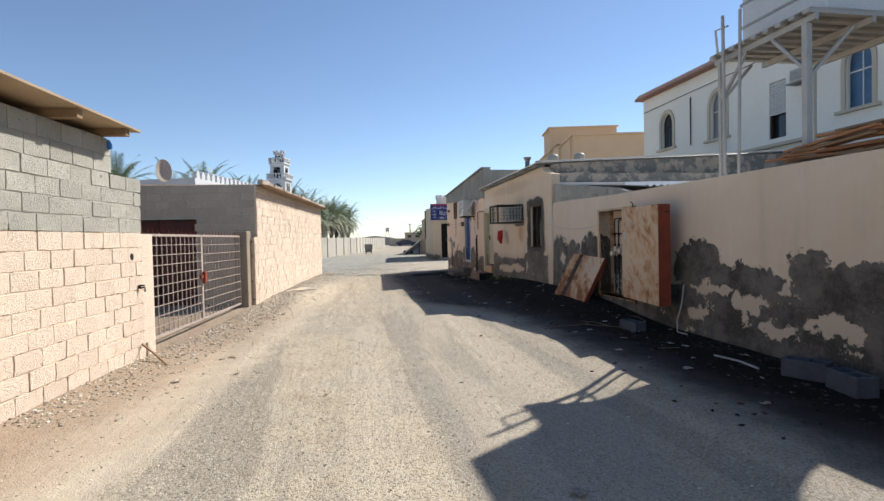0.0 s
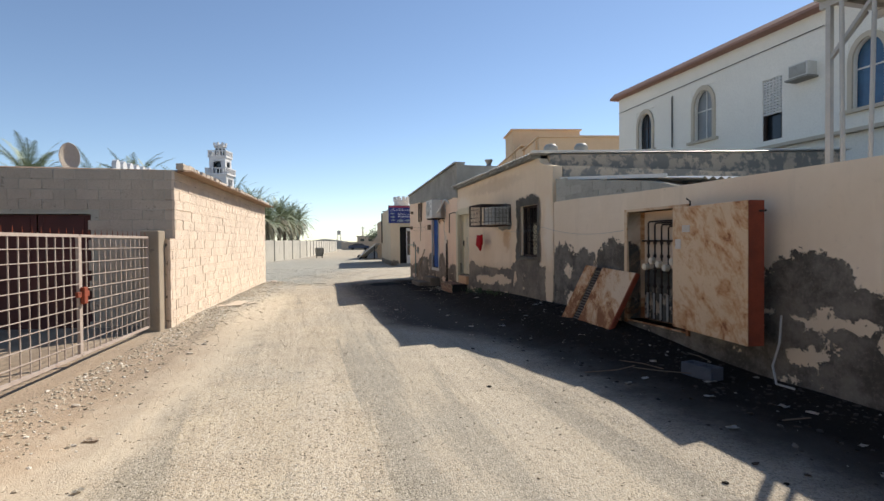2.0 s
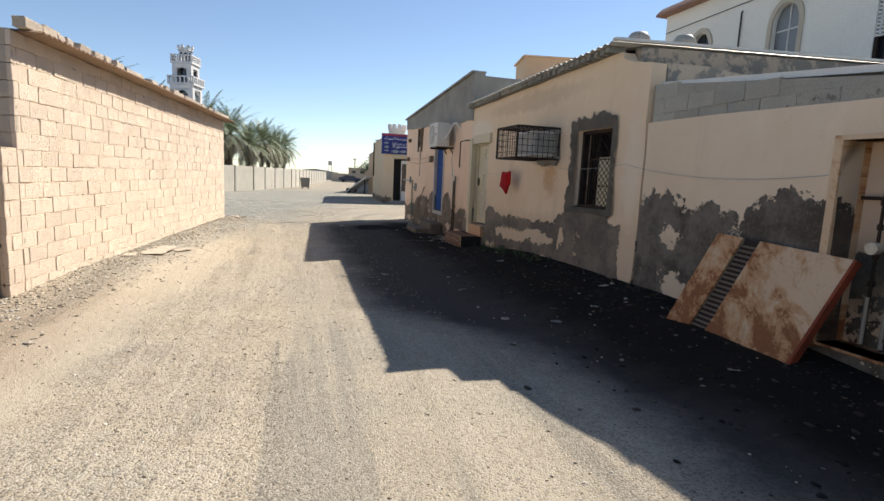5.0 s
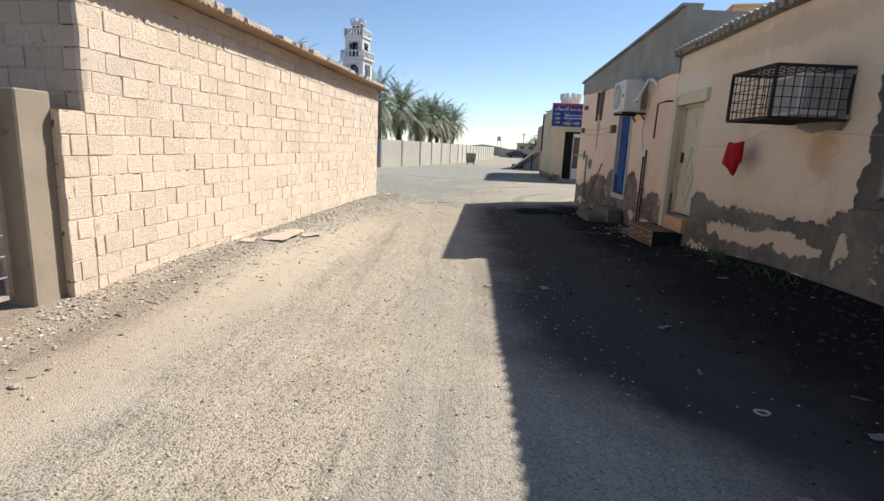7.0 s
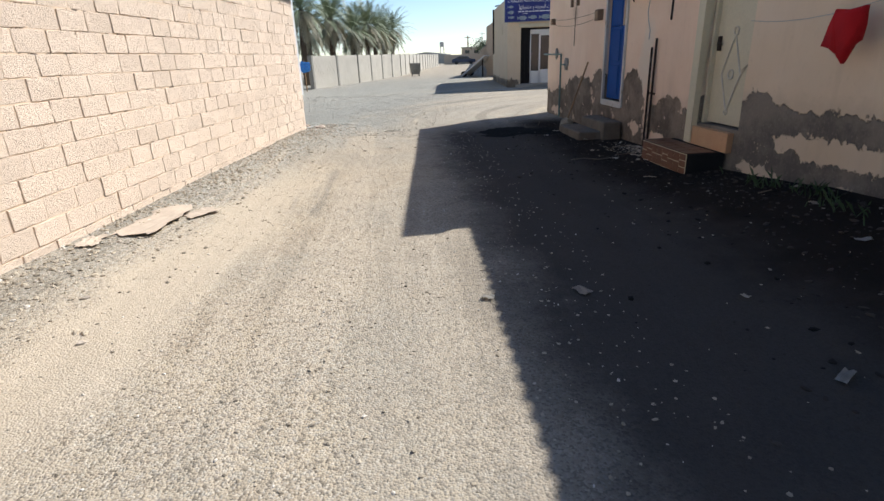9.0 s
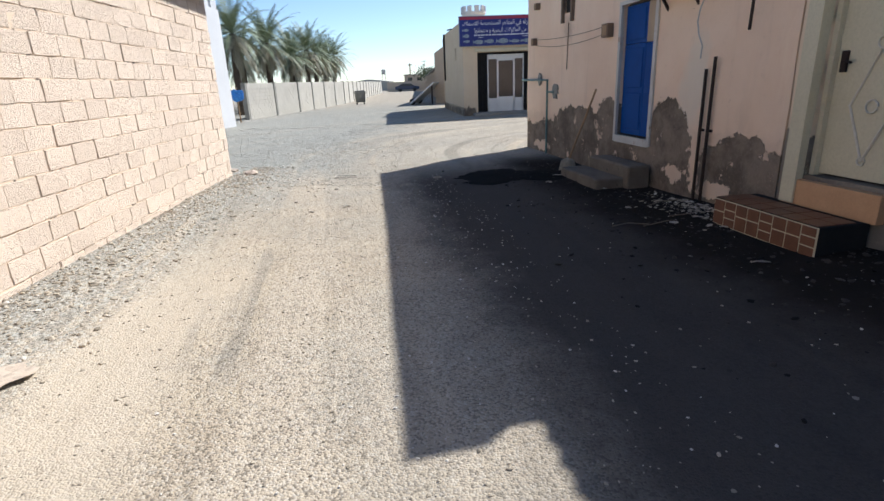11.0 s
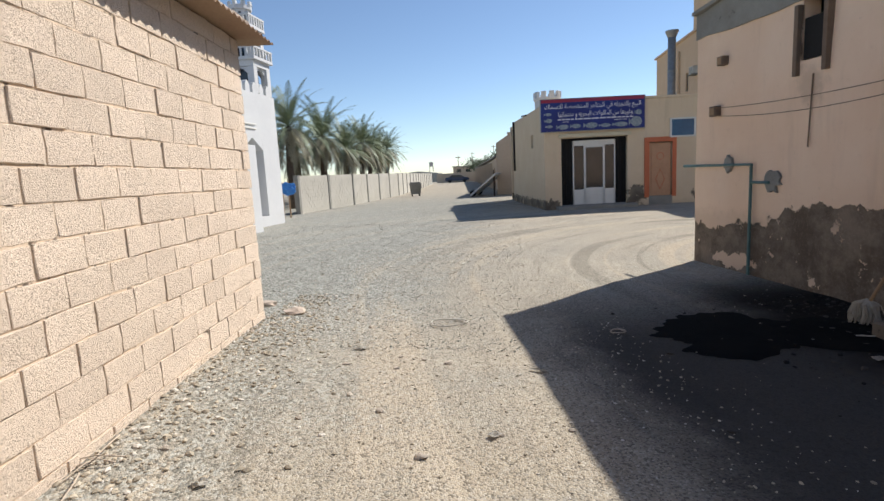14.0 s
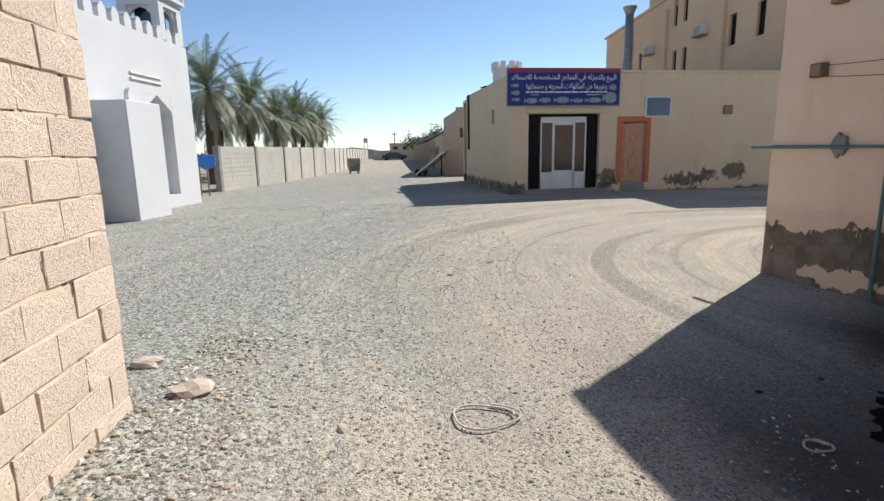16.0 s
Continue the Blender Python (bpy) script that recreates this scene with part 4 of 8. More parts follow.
def mosque():
    bm = bme()
    wall(bm, -13.5, 0.0, -0.2, lambda s: 4.95, [(-2.70, -1.27, 0.4, 3.3)], 0.4, 1.5)
    m = MM @ Matrix(((0, -1, 0, 0), (1, 0, 0, 0), (0, 0, 1, 0), (0, 0, 0, 1)))
    single("wall_mosque", bm, M_WHITE, m, "whitewashed mosque wall facing the lane", "wall", kind="structure")
    bm = bme()
    box(bm, -10, -0.41, -0.3, 0.0, -0.2, 4.95)
    box(bm, -10, -0.41, -13.5, -13.2, -0.2, 4.95)
    box(bm, -10, -9.7, -13.1, -0.4, -0.2, 4.95)
    box(bm, -9.6, -0.42, -13.1, -0.4, 4.5, 4.7)
    single("wall_mosque_back", bm, M_WHITE, MM, "plain whitewashed mosque walls and roof", "wall", kind="structure")
    for i in range(26):
        bm = bme()
        prism(bm, [(-0.15, 0), (0.15, 0), (0.15, 0.26), (0.09, 0.36), (0, 0.42), (-0.09, 0.36), (-0.15, 0.26)], -0.1, 0.1)
        single("merlon", bm, M_WHITE, m @ pose(-0.35 - i * 0.51, 0.15, 4.95), "rounded white merlon on the mosque parapet", "merlon", "mosque parapet merlons")
    bm = bme()
    box(bm, -2.8, -1.17, 0.36, 0.39, 0.3, 3.4)
    for sg in (-1, 1):
        prism(bm, [(-1.985 + sg * 0.714, 3.299), (-1.985 + sg * 0.03, 3.299), (-1.985 + sg * 0.714, 2.88)], 0.003, 0.355)
    single("window_1", bm, M_WHITE, m, "tall blind pointed niche in the mosque wall", "window", kind="structure")
    bm = bme()
    for z in (3.62, 3.77):
        box(bm, -3.2, -1.7, -0.05, 0.0, z, z + 0.05)
    single("trim_mosque", bm, M_WHITE_PAINT, m, "raised white string courses on the mosque wall", "trim", kind="structure")
    # porch block
    p = thing("mosque_porch", pose(-13.2, 36.9, 0), "plain white porch block standing against the mosque", "porch")
    bm = bme()
    box(bm, -0.9, 0.0, -1.45, 0.0, -0.2, 2.9, 0.02)
    part("body", bm, M_WHITE, p)
    bm = bme()
    prism(bm, arch_outline(0.45, 0.42, 0.2, 8), -0.06, 0.06)
    part("roof_crest", bm, M_WHITE, p, m=pose(-0.6, -0.2, 2.9, 0, 0, 90))


mosque()


def minaret(x, y):
    t = thing("minaret", pose(x, y, -0.4), "white two-tier minaret with arched openings and balconies", "minaret")
    w = 0.62
    bm = bme()
    box(bm, -w, w, -w, w, 5.11, 5.4, 0.02)
    part("shaft", bm, M_WHITE, t)

    def tier(z, h, half, name):
        bm = bme()
        for sx in (-1, 1):
            for sy in (-1, 1):
                box(bm, sx * half - 0.13, sx * half + 0.13, sy * half - 0.13, sy * half + 0.13, z, z + h - 0.225)
        box(bm, -half - 0.13, half + 0.13, -half - 0.13, half + 0.13, z + h - 0.22, z + h)
        o = part(name, bm, M_WHITE, t)
        for a in range(4):
            bm = bme()
            prism(bm, [(-half + 0.13, 0), (-0.33, 0), (-0.33, h * 0.6), (-0.17, h * 0.74), (0, h * 0.79), (0.17, h * 0.74), (0.33, h * 0.6), (0.33, 0), (half - 0.13, 0), (half - 0.13, h - 0.225), (-half + 0.13, h - 0.225)], -half - 0.05, -half + 0.05)
            part("arch", bm, M_WHITE, o, m=pose(0, 0, z, 0, 0, 90 * a))
        # solid dark box stands in for the shade inside the arches
        bm = bme()
        box(bm, -half + 0.2, half - 0.2, -half + 0.2, half - 0.2, z, z + h - 0.23)
        part("inner_core", bm, M_GLASS_DARK, o, "dark box painted as the shaded hollow behind the arches")

    def deck(z, half):
        bm = bme()
        box(bm, -half, half, -half, half, z, z + 0.12, 0.01)
        o = part("balcony", bm, M_WHITE, t)
        n = 7
        for a in range(4):
            for i in range(n):
                bm = bme()
                k = -half + 0.06 + (2 * half - 0.12) * i / (n - 1)
                box(bm, k - 0.03, k + 0.03, -half, -half + 0.06, z + 0.12, z + 0.42)
                part("baluster", bm, M_WHITE, o, m=pose(0, 0, 0, 0, 0, 90 * a))
        bm = bme()
        for a in range(4):
            box(bm, -half, half, -half - 0.01, -half + 0.07, z + 0.42, z + 0.48, 0, pose(0, 0, 0, 0, 0, 90 * a))
        part("rail", bm, M_WHITE, o)
    tier(5.4, 1.2, 0.50, "lower_stage")
    deck(6.6, 0.74)
    tier(6.72, 1.05, 0.40, "upper_stage")
    deck(7.77, 0.60)
    bm = bme()
    n = 8
    lathe(bm, [(0.33, 7.89), (0.33, 8.5), (0.43, 8.52), (0.43, 8.66), (0.38, 8.68)], n)
    part("lantern", bm, M_WHITE, t)
    for i in range(n):
        bm = bme()
        prism(bm, arch_outline(0.17, 0.46, 0.32, 5), -0.02, 0.02)
        part("lantern_window", bm, M_GLASS_DARK, t, m=pose(0, 0, 7.96, 0, 0, 45 * i + 22.5) @ pose(0, -0.31, 0))
    for i in range(8):
        bm = bme()
        box(bm, -0.07, 0.07, 0.34, 0.44, 8.66, 8.8)
        part("merlon", bm, M_WHITE, t, m=pose(0, 0, 0, 0, 0, 45 * i))
    bm = bme()
    for sx in (-0.5, 0.5):
        rod(bm, (sx * 0.6 + 0.3, -w - 0.03, 5.12), (sx * 0.6 + 0.3, -w - 0.03, 5.38), 0.02, 6)
    for i in range(3):
        rod(bm, (0.0, -w - 0.03, 5.15 + 0.1 * i), (0.6, -w - 0.03, 5.15 + 0.1 * i), 0.015, 6)
    part("ladder", bm, M_GREY_PAINT, t)


minaret(-14.83, 39.85)
# dish on the store roof
dsh = thing("satellite_dish", pose(-13.2, 22.9, 3.22, 0, 0, 40), "beige satellite dish on a mast on the store roof", "satellite dish")
bm = bme()
rod(bm, (0, 0, 0), (0, 0, 1.2), 0.03)
part("mast", bm, M_GALV, dsh)
bm = bme()
lathe(bm, [(0.02, 0.0), (0.25, 0.03), (0.42, 0.09), (0.52, 0.15), (0.50, 0.155), (0.2, 0.05)], 20)
part("reflector", bm, M_BLOCK_DULL, dsh, m=pose(0, -0.05, 1.25, 60, 0, 0))
dsh.scale = (0.6, 0.6, 1.15)

# ---- palm grove and its block fence ----
FP = [Vector(p) for p in ((-15.72, 45.4, 0), (-15.15, 52.2, 0), (-15.2, 64.4, 0), (-20.3, 110.0, 0))]


def fence():
    fc = thing("block_fence", pose(0, 0, 0), "grey concrete block fence with dark cement posts", "fence")
    k = 0
    for a, b in zip(FP, FP[1:]):
        d = b - a
        n = max(2, round(d.length / 3.3))
        for i in range(n):
            p, q = a + d * (i / n), a + d * ((i + 1) / n)
            u = (q - p).normalized()
            m = framed(p, u, Vector((-u.y, u.x, 0)))
            h = 1.92 + 0.03 * noise.noise((k * 1.7, 2, 2))
            l = (q - p).length
            bm = bme()
            box(bm, 0.12, l - 0.12, -0.08, 0.08, -0.2, h)
            panel = part("panel", bm, M_FENCE, fc, m=m)
            if k < 6:
                me_ = fence_blocks(l - 0.26, h)
                ob = new("block_layer", me_)
                ob.parent = panel
                tagged(ob, kind="stuff")
            bm = bme()
            box(bm, -0.11, 0.11, -0.13, 0.13, -0.2, h + 0.03, 0.01)
            part("post", bm, M_CEMENT, fc, m=m)
            k += 1


def fence_blocks(l, h):
    vs, fs = [], []
    rows = int(h / 0.2)
    for side in (-1,):
        for r in range(rows):
            x = 0.13 - (0.2 if r % 2 else 0)
            while x < l + 0.12:
                a, b = max(0.13, x), min(l + 0.13, x + 0.39)
                if b - a > 0.05:
                    o = len(vs)
                    d = 0.088 + random.uniform(0, 0.008)
                    vs += [(xx, side * d if f else side * 0.07, zz) for f in (0, 1) for xx, zz in ((a, r * 0.2 + 0.01), (b, r * 0.2 + 0.01), (b, r * 0.2 + 0.192), (a, r * 0.2 + 0.192))]
                    fs += [(o + 4, o + 5, o + 6, o + 7), (o, o + 1, o + 5, o + 4), (o + 1, o + 2, o + 6, o + 5), (o + 2, o + 3, o + 7, o + 6), (o + 3, o, o + 4, o + 7)]
                x += 0.4
    me_ = bpy.data.meshes.new("block_layer")
    me_.from_pydata(vs, [], fs)
    me_.materials.append(M_FENCE)
    return me_


fence()
for i in range(3):
    bm = bme()
    rod(bm, (0, 0, 0), (0.03 * i, 0, 1.75 - 0.1 * i), 0.035, 7)
    single("wooden_stake", bm, M_WOOD, onground(-15.2 - 0.25 * i, 43.3 - 0.15 * i), "weathered wooden stake at the end of the fence", "stake", "stakes by the fence")
bm = bme()
bmesh.ops.create_icosphere(bm, subdivisions=3, radius=0.3)
for v in bm.verts:
    v.co = Vector((v.co.x * 1.5, v.co.y * 0.5, v.co.z * 0.8)) * (1 + 0.8 * noise.noise(v.co * 5) + 0.3 * noise.noise(v.co * 13))
single("blue_bag", bm, M_BAG, pose(-15.1, 43.1, 1.35), "crumpled blue plastic bag tied to the fence stakes", "plastic bag")


def frond(vs, fs, base, az, lift, length, droop, width, rng):
    """One feather leaf: a bending rib with leaflets on both sides."""
    n = 15
    d = Vector((math.cos(az), math.sin(az), 0))
    side = Vector((-d.y, d.x, 0))
    pts, p, ang = [], Vector(base), lift
    for i in range(n + 1):
        pts.append(p.copy())
        p = p + (d * math.cos(ang) + Vector((0, 0, math.sin(ang)))) * (length / n)
        ang -= droop / n * (0.5 + i / n)
    for i in range(n):
        a, b = pts[i], pts[i + 1]
        r = 0.025 * (1 - i / n) + 0.006
        o = len(vs)
        vs += [a - side * r, a + side * r, b + side * r, b - side * r]
        fs.append((o, o + 1, o + 2, o + 3))
        if i < 2:
            continue
        t = i / n
        ll = width * math.sin(math.pi * min(1, 0.25 + 0.75 * t)) ** 0.7
        ax = (b - a).normalized()
        up = side.cross(ax)
        for k in (0.0, 0.33, 0.67):
            q = a.lerp(b, k)
            for sg in (-1, 1):
                tip = q + (side * sg * 0.75 + ax * 0.65 + up * (0.25 * rng.random() - 0.12)) * ll * rng.uniform(0.8, 1.15)
                tip.z -= 0.12 * ll
                o = len(vs)
                w_ = ax * 0.019
                vs += [q - w_, q + w_, (q + tip) / 2 + w_ * 0.9, tip, (q + tip) / 2 - w_ * 0.9]
                fs.append((o, o + 1, o + 2, o + 3, o + 4))


def palm(seed, x, y, h):
    rng = random.Random(seed)
    t = thing("date_palm", onground(x, y, rng.uniform(0, 360)), "date palm with grey-green feather fronds and dry hanging leaves", "palm tree", "date palms behind the fence")
    bm = bme()
    lean = Vector((rng.uniform(-0.3, 0.3), rng.uniform(-0.3, 0.3), 0))
    prof = []
    k = int(h / 0.16)
    rings = []
    for i in range(k + 1):
        c_ = lean * (i / k) ** 2 + Vector((0, 0, h * i / k))
        r = (0.24 - 0.05 * i / k) * (1.12 if i % 2 else 0.93)
        rings.append([bm.verts.new(c_ + Vector((r * math.cos(2 * math.pi * j / 9), r * math.sin(2 * math.pi * j / 9), 0))) for j in range(9)])
    for a, b in zip(rings, rings[1:]):
        for j in range(9):
            bm.faces.new((a[j], a[(j + 1) % 9], b[(j + 1) % 9], b[j]))
    bm.faces.new(rings[-1])
    part("trunk", bm, M_TRUNK, t, smooth=True)
    for name, mat_, cnt, lo, hi, drp in (("crown", M_FROND, 46, -0.35, 1.4, 1.05), ("dry_fronds", M_FROND_DRY, 24, -1.25, -0.2, 0.8)):
        vs, fs = [], []
        for i in range(cnt):
            lift = lo + (hi - lo) * (i + rng.random()) / cnt
            frond(vs, fs, lean + Vector((0, 0, h - 0.1 + 0.15 * rng.random())), i * 2.4 + rng.uniform(-0.3, 0.3), lift, rng.uniform(2.7, 3.6) * (0.8 if lo < -0.5 else 1.0), drp * rng.uniform(0.6, 1.25), 0.46, rng)
        me_ = bpy.data.meshes.new(name)
        me_.from_pydata([tuple(v) for v in vs], [], fs)
        me_.materials.append(mat_)
        ob = new(name, me_)
        ob.parent = t
    return t


PALMS = [palm(1, -18.6, 51.0, 5.0), palm(2, -18.4, 56.0, 4.7), palm(3, -18.5, 61.0, 4.0)]
for i, (x, y, dz, sc, turn) in enumerate(((-18.6, 65.5, 0, 0.95, 50), (-19.4, 70.5, 0, 1.0, 120), (-20.0, 76.0, 0, 1.02, 210), (-21.0, 83.0, 0, 1.0, 300), (-22.5, 54.0, 0, 1.1, 80), (-23, 62.0, 0, 1.05, 160), (-24, 70.0, 0, 1.1, 250), (-25, 80.0, 0, 1.1, 20),
                                        (-22.5, 46.0, 0, 1.2, 100), (-20.5, 47.5, 0, 1.03, 140), (-25.0, 46.5, 0, 1.26, 100), (-27.5, 47.0, 0, 1.3, 190), (-24.0, 90.0, 0, 1.0, 10), (-30.0, 44.0, 0, 1.34, 260), (-25.5, 58.0, 0, 1.15, 330))):
    src = PALMS[i % 3]
    o = copy_thing(src, pose(x, y, dz, 0, 0, turn))
    o.scale = (sc, sc, sc)


def broadleaf(name, x, y, h, r, seed, label):
    rng = random.Random(seed)
    t = thing(name, onground(x, y), label, "tree")
    bm = bme()
    rod(bm, (0, 0, -0.1), (0.1, 0, h * 0.5), 0.03 * h, 8, 0.018 * h)
    for i in range(6):
        a = i * 1.05
        rod(bm, (0.08, 0, h * (0.32 + 0.03 * i)), (0.08 + r * 0.6 * math.cos(a), r * 0.6 * math.sin(a), h * (0.6 + 0.05 * i)), 0.012 * h, 6, 0.004 * h)
    part("trunk", bm, M_TRUNK, t)
    vs, fs = [], []
    for c_ in range(34):
        a, q = rng.uniform(0, 6.283), rng.random() ** 0.5
        cx, cy, cz = r * q * math.cos(a), r * q * math.sin(a), h * (0.45 + 0.5 * rng.random() * (1 - 0.5 * q))
        for k in range(45):
            p = Vector((cx, cy, cz)) + Vector((rng.gauss(0, 1), rng.gauss(0, 1), rng.gauss(0, 0.8))) * r * 0.16
            u = Vector((rng.gauss(0, 1), rng.gauss(0, 1), rng.gauss(0, 1))).normalized() * 0.035 * h
            w_ = u.orthogonal().normalized() * 0.018 * h
            o = len(vs)
            vs += [p - u, p + w_, p + u, p - w_]
            fs.append((o, o + 1, o + 2, o + 3))
    me_ = bpy.data.meshes.new("crown")
    me_.from_pydata([tuple(v) for v in vs], [], fs)
    me_.materials.append(M_LEAF)
    ob = new("crown", me_)
    ob.parent = t


broadleaf("shade_tree", -11.8, 11.2, 5.0, 1.6, 3, "green leafy tree rising behind the shed roof")
broadleaf("far_tree", -9.0, 128.0, 6.5, 3.2, 4, "green leafy tree beyond the far wall")
broadleaf("far_tree", -13.5, 131.0, 5.5, 3.0, 8, "green leafy tree beyond the far wall")


# ---- dumpster ----
def dumpster(x, y, turn):
    t = thing("dumpster", onground(x, y, turn), "grey steel rubbish container on castors by the fence", "dumpster")
    bm = bme()
    w, l, h = 0.62, 0.5, 1.22
    lo, hi = 0.84, 1.0
    a = [bm.verts.new((sx * w * lo, sy * l * lo, 0.22)) for sx, sy in ((-1, -1), (1, -1), (1, 1), (-1, 1))]
    b = [bm.verts.new((sx * w * hi, sy * l * hi, h)) for sx, sy in ((-1, -1), (1, -1), (1, 1), (-1, 1))]
    for i in range(4):
        bm.faces.new((a[i], a[(i + 1) % 4], b[(i + 1) % 4], b[i]))
    bm.faces.new(a[::-1])
    bmesh.ops.solidify(bm, geom=bm.faces[:], thickness=0.03)
    part("body", bm, M_DUMP, t)
    bm = bme()
    for p, q in (((-w, -l), (w, -l)), ((w, -l), (w, l)), ((w, l), (-w, l)), ((-w, l), (-w, -l))):
        bar(bm, (*p, h), (*q, h), 0.06, 0.05)
    part("rim", bm, M_DUMP, t)
    for x_ in (-0.3, 0.0, 0.3):
        bm = bme()
        box(bm, x_ - 0.025, x_ + 0.025, -l - 0.005, -l + 0.05, 0.3, h - 0.05)
        part("rib", bm, M_DUMP, t)
    bm = bme()
    prism(bm, [(-w, h + 0.02), (w, h + 0.02), (w * 0.9, h + 0.12), (-w * 0.9, h + 0.12)], 0.0, l)
    part("lid", bm, M_DUMP, t)
    for sx in (-1, 1):
        for sy in (-1, 1):
            bm = bme()
            rod(bm, (sx * 0.42 - 0.03, sy * 0.32, 0.1), (sx * 0.42 + 0.03, sy * 0.32, 0.1), 0.1, 12)
            bar(bm, (sx * 0.42, sy * 0.32, 0.1), (sx * 0.42, sy * 0.32, 0.24), 0.05, 0.03)
            part("castor", bm, M_RUBBER, t)
    t.scale = (0.7, 0.7, 0.84)


dumpster(-13.1, 61.8, 20)

# ---- meter recess on the boundary wall ----
mb = thing("meter_bank", MR, "dark water pipes with round brass meters in a recess", "water meters")
for i in range(7):
    s = 17.35 + 0.155 * i
    bm = bme()
    top = 1.98 - 0.028 * i
    tube(bm, [(s, 0.20, 0.44), (s, 0.20, top - 0.03), (s + 0.03, 0.20, top), (CAB[1], 0.20, top)], 0.013, 8)
    for z in (0.95, 1.18, 1.42, 1.62):
        rod(bm, (s, 0.20, z), (s, 0.20, z + 0.045), 0.024, 8)
    p = part("pipe", bm, M_RUST_DARK, mb, "dark water pipe with couplings")
    bm = bme()
    zc = 1.27 + 0.05 * (i * 5 % 3)
    rod(bm, (s + 0.02, 0.17, zc), (s + 0.02, 0.10, zc), 0.05, 14)
    rod(bm, (s + 0.02, 0.10, zc), (s + 0.02, 0.093, zc), 0.036, 14)
    part("meter", bm, M_BRASS, p, "pale round water meter")
    bm = bme()
    rod(bm, (s - 0.005, 0.187, 0.46), (s - 0.005, 0.187, 0.86), 0.018, 8)
    part("sleeve", bm, M_DUMP, p, "grey pipe sleeve")
bm = bme()
box(bm, CAB[0] + 0.02, CAB[1], 0.23, 0.25, 1.66, 1.69)
part("bracket", bm, M_RUST_DARK, mb)

bm = bme()
for a, b, c, d_ in ((CAB[0] - 0.07, CAB[0], CAB[2] - 0.05, CAB[3] + 0.04), (CAB[1], CAB[1] + 0.05, CAB[2] - 0.05, CAB[3] + 0.04), (CAB[0], CAB[1], CAB[3], CAB[3] + 0.04), (CAB[0], CAB[1], CAB[2] - 0.02, CAB[2])):
    box(bm, a, b, -0.035, 0.30, c, d_)
single("meter_frame", bm, M_RUST_HEAVY, MR, "rust-brown frame round the meter recess", "frame", kind="structure")

cd = thing("cabinet_door", MR @ pose(18.52, -0.06, 0.52, 0, 0, -7), "rusted cream steel cabinet door swung open against the wall", "cabinet door")
bm = bme()
box(bm, 0, 1.40, -0.225, -0.21, 0, 1.6, 0.004)
part("sheet", bm, M_RUST, cd)
for nm, q in (("rim", (1.385, 1.40, -0.209, -0.02, 0, 1.6)), ("rim", (0, 0.015, -0.209, -0.13, 0, 1.6)), ("rim", (0.016, 1.384, -0.209, -0.13, 0, 0.012)), ("rim", (0.016, 1.384, -0.209, -0.13, 1.588, 1.6))):
    bm = bme()
    box(bm, *q)
    part(nm, bm, M_RUST_RED, cd, "bright red rusty rim")
for x, z, w_, h_ in ((0.22, 1.27, 0.16, 0.09), (0.07, 1.05, 0.12, 0.13)):
    bm = bme()
    box(bm, x, x + w_, -0.231, -0.2255, z, z + h_)
    part("sticker", bm, M_WORN_WHITE, cd, "faded white paper sticker")
bm = bme()
tube(bm, [(0.2, -0.1, 1.62), (0.2, -0.1, 1.68), (0.12, -0.1, 1.72)], 0.01, 6)
part("hinge_pin", bm, M_RUST_DARK, cd)
bm = bme()
tube(bm, [(1.43, -0.1, 1.48), (1.52, -0.1, 1.48)], 0.012, 6)
part("latch", bm, M_RUST_DARK, cd)


def leaning_panel():
    a, b, d_ = Vector((15.87, -0.58, 0.17)), Vector((17.15, -0.50, 0.10)), Vector((16.02, -0.10, 1.23))
    u = (b - a).normalized()
    v = (d_ - a)
    h = v.length
    v = (v - u * v.dot(u)).normalized()
    n = u.cross(v)
    sh = (d_ - a).dot(u) / h
    m = MR @ Matrix(((u.x, v.x, n.x, a.x), (u.y, v.y, n.y, a.y), (u.z, v.z, n.z, a.z), (0, 0, 0, 1)))
    t = thing("leaning_panel", m, "rusted cream steel panel with a slotted strip leaning on the wall", "steel panel")

    def plate(x0, x1, z0, z1):
        bm = bme()
        box(bm, x0, x1, 0, h, z0, z1, 0.004)
        for w_ in bm.verts:
            w_.co.x += w_.co.y * sh
        return bm
    L = (b - a).length
    part("plate", plate(0, 0.30, 0, 0.03), M_RUST_HEAVY, t)
    part("plate", plate(0.49, L + 0.05, 0, 0.03), M_RUST_HEAVY, t)
    part("backing", plate(0.301, 0.489, -0.012, -0.002), M_RUST_DARK, t)
    for i in range(22):
        bm = bme()
        y = 0.04 + (h - 0.08) * i / 22
        box(bm, 0.302 + y * sh, 0.488 + y * sh, y, y + 0.022, 0.0, 0.012)
        part("slat", bm, M_STEP, t)
    bm = bme()
    box(bm, L + 0.051, L + 0.075, 0, h, -0.05, 0.03)
    for w_ in bm.verts:
        w_.co.x += w_.co.y * sh
    part("edge_rim", bm, M_RUST_RED, t, "red rusty edge")


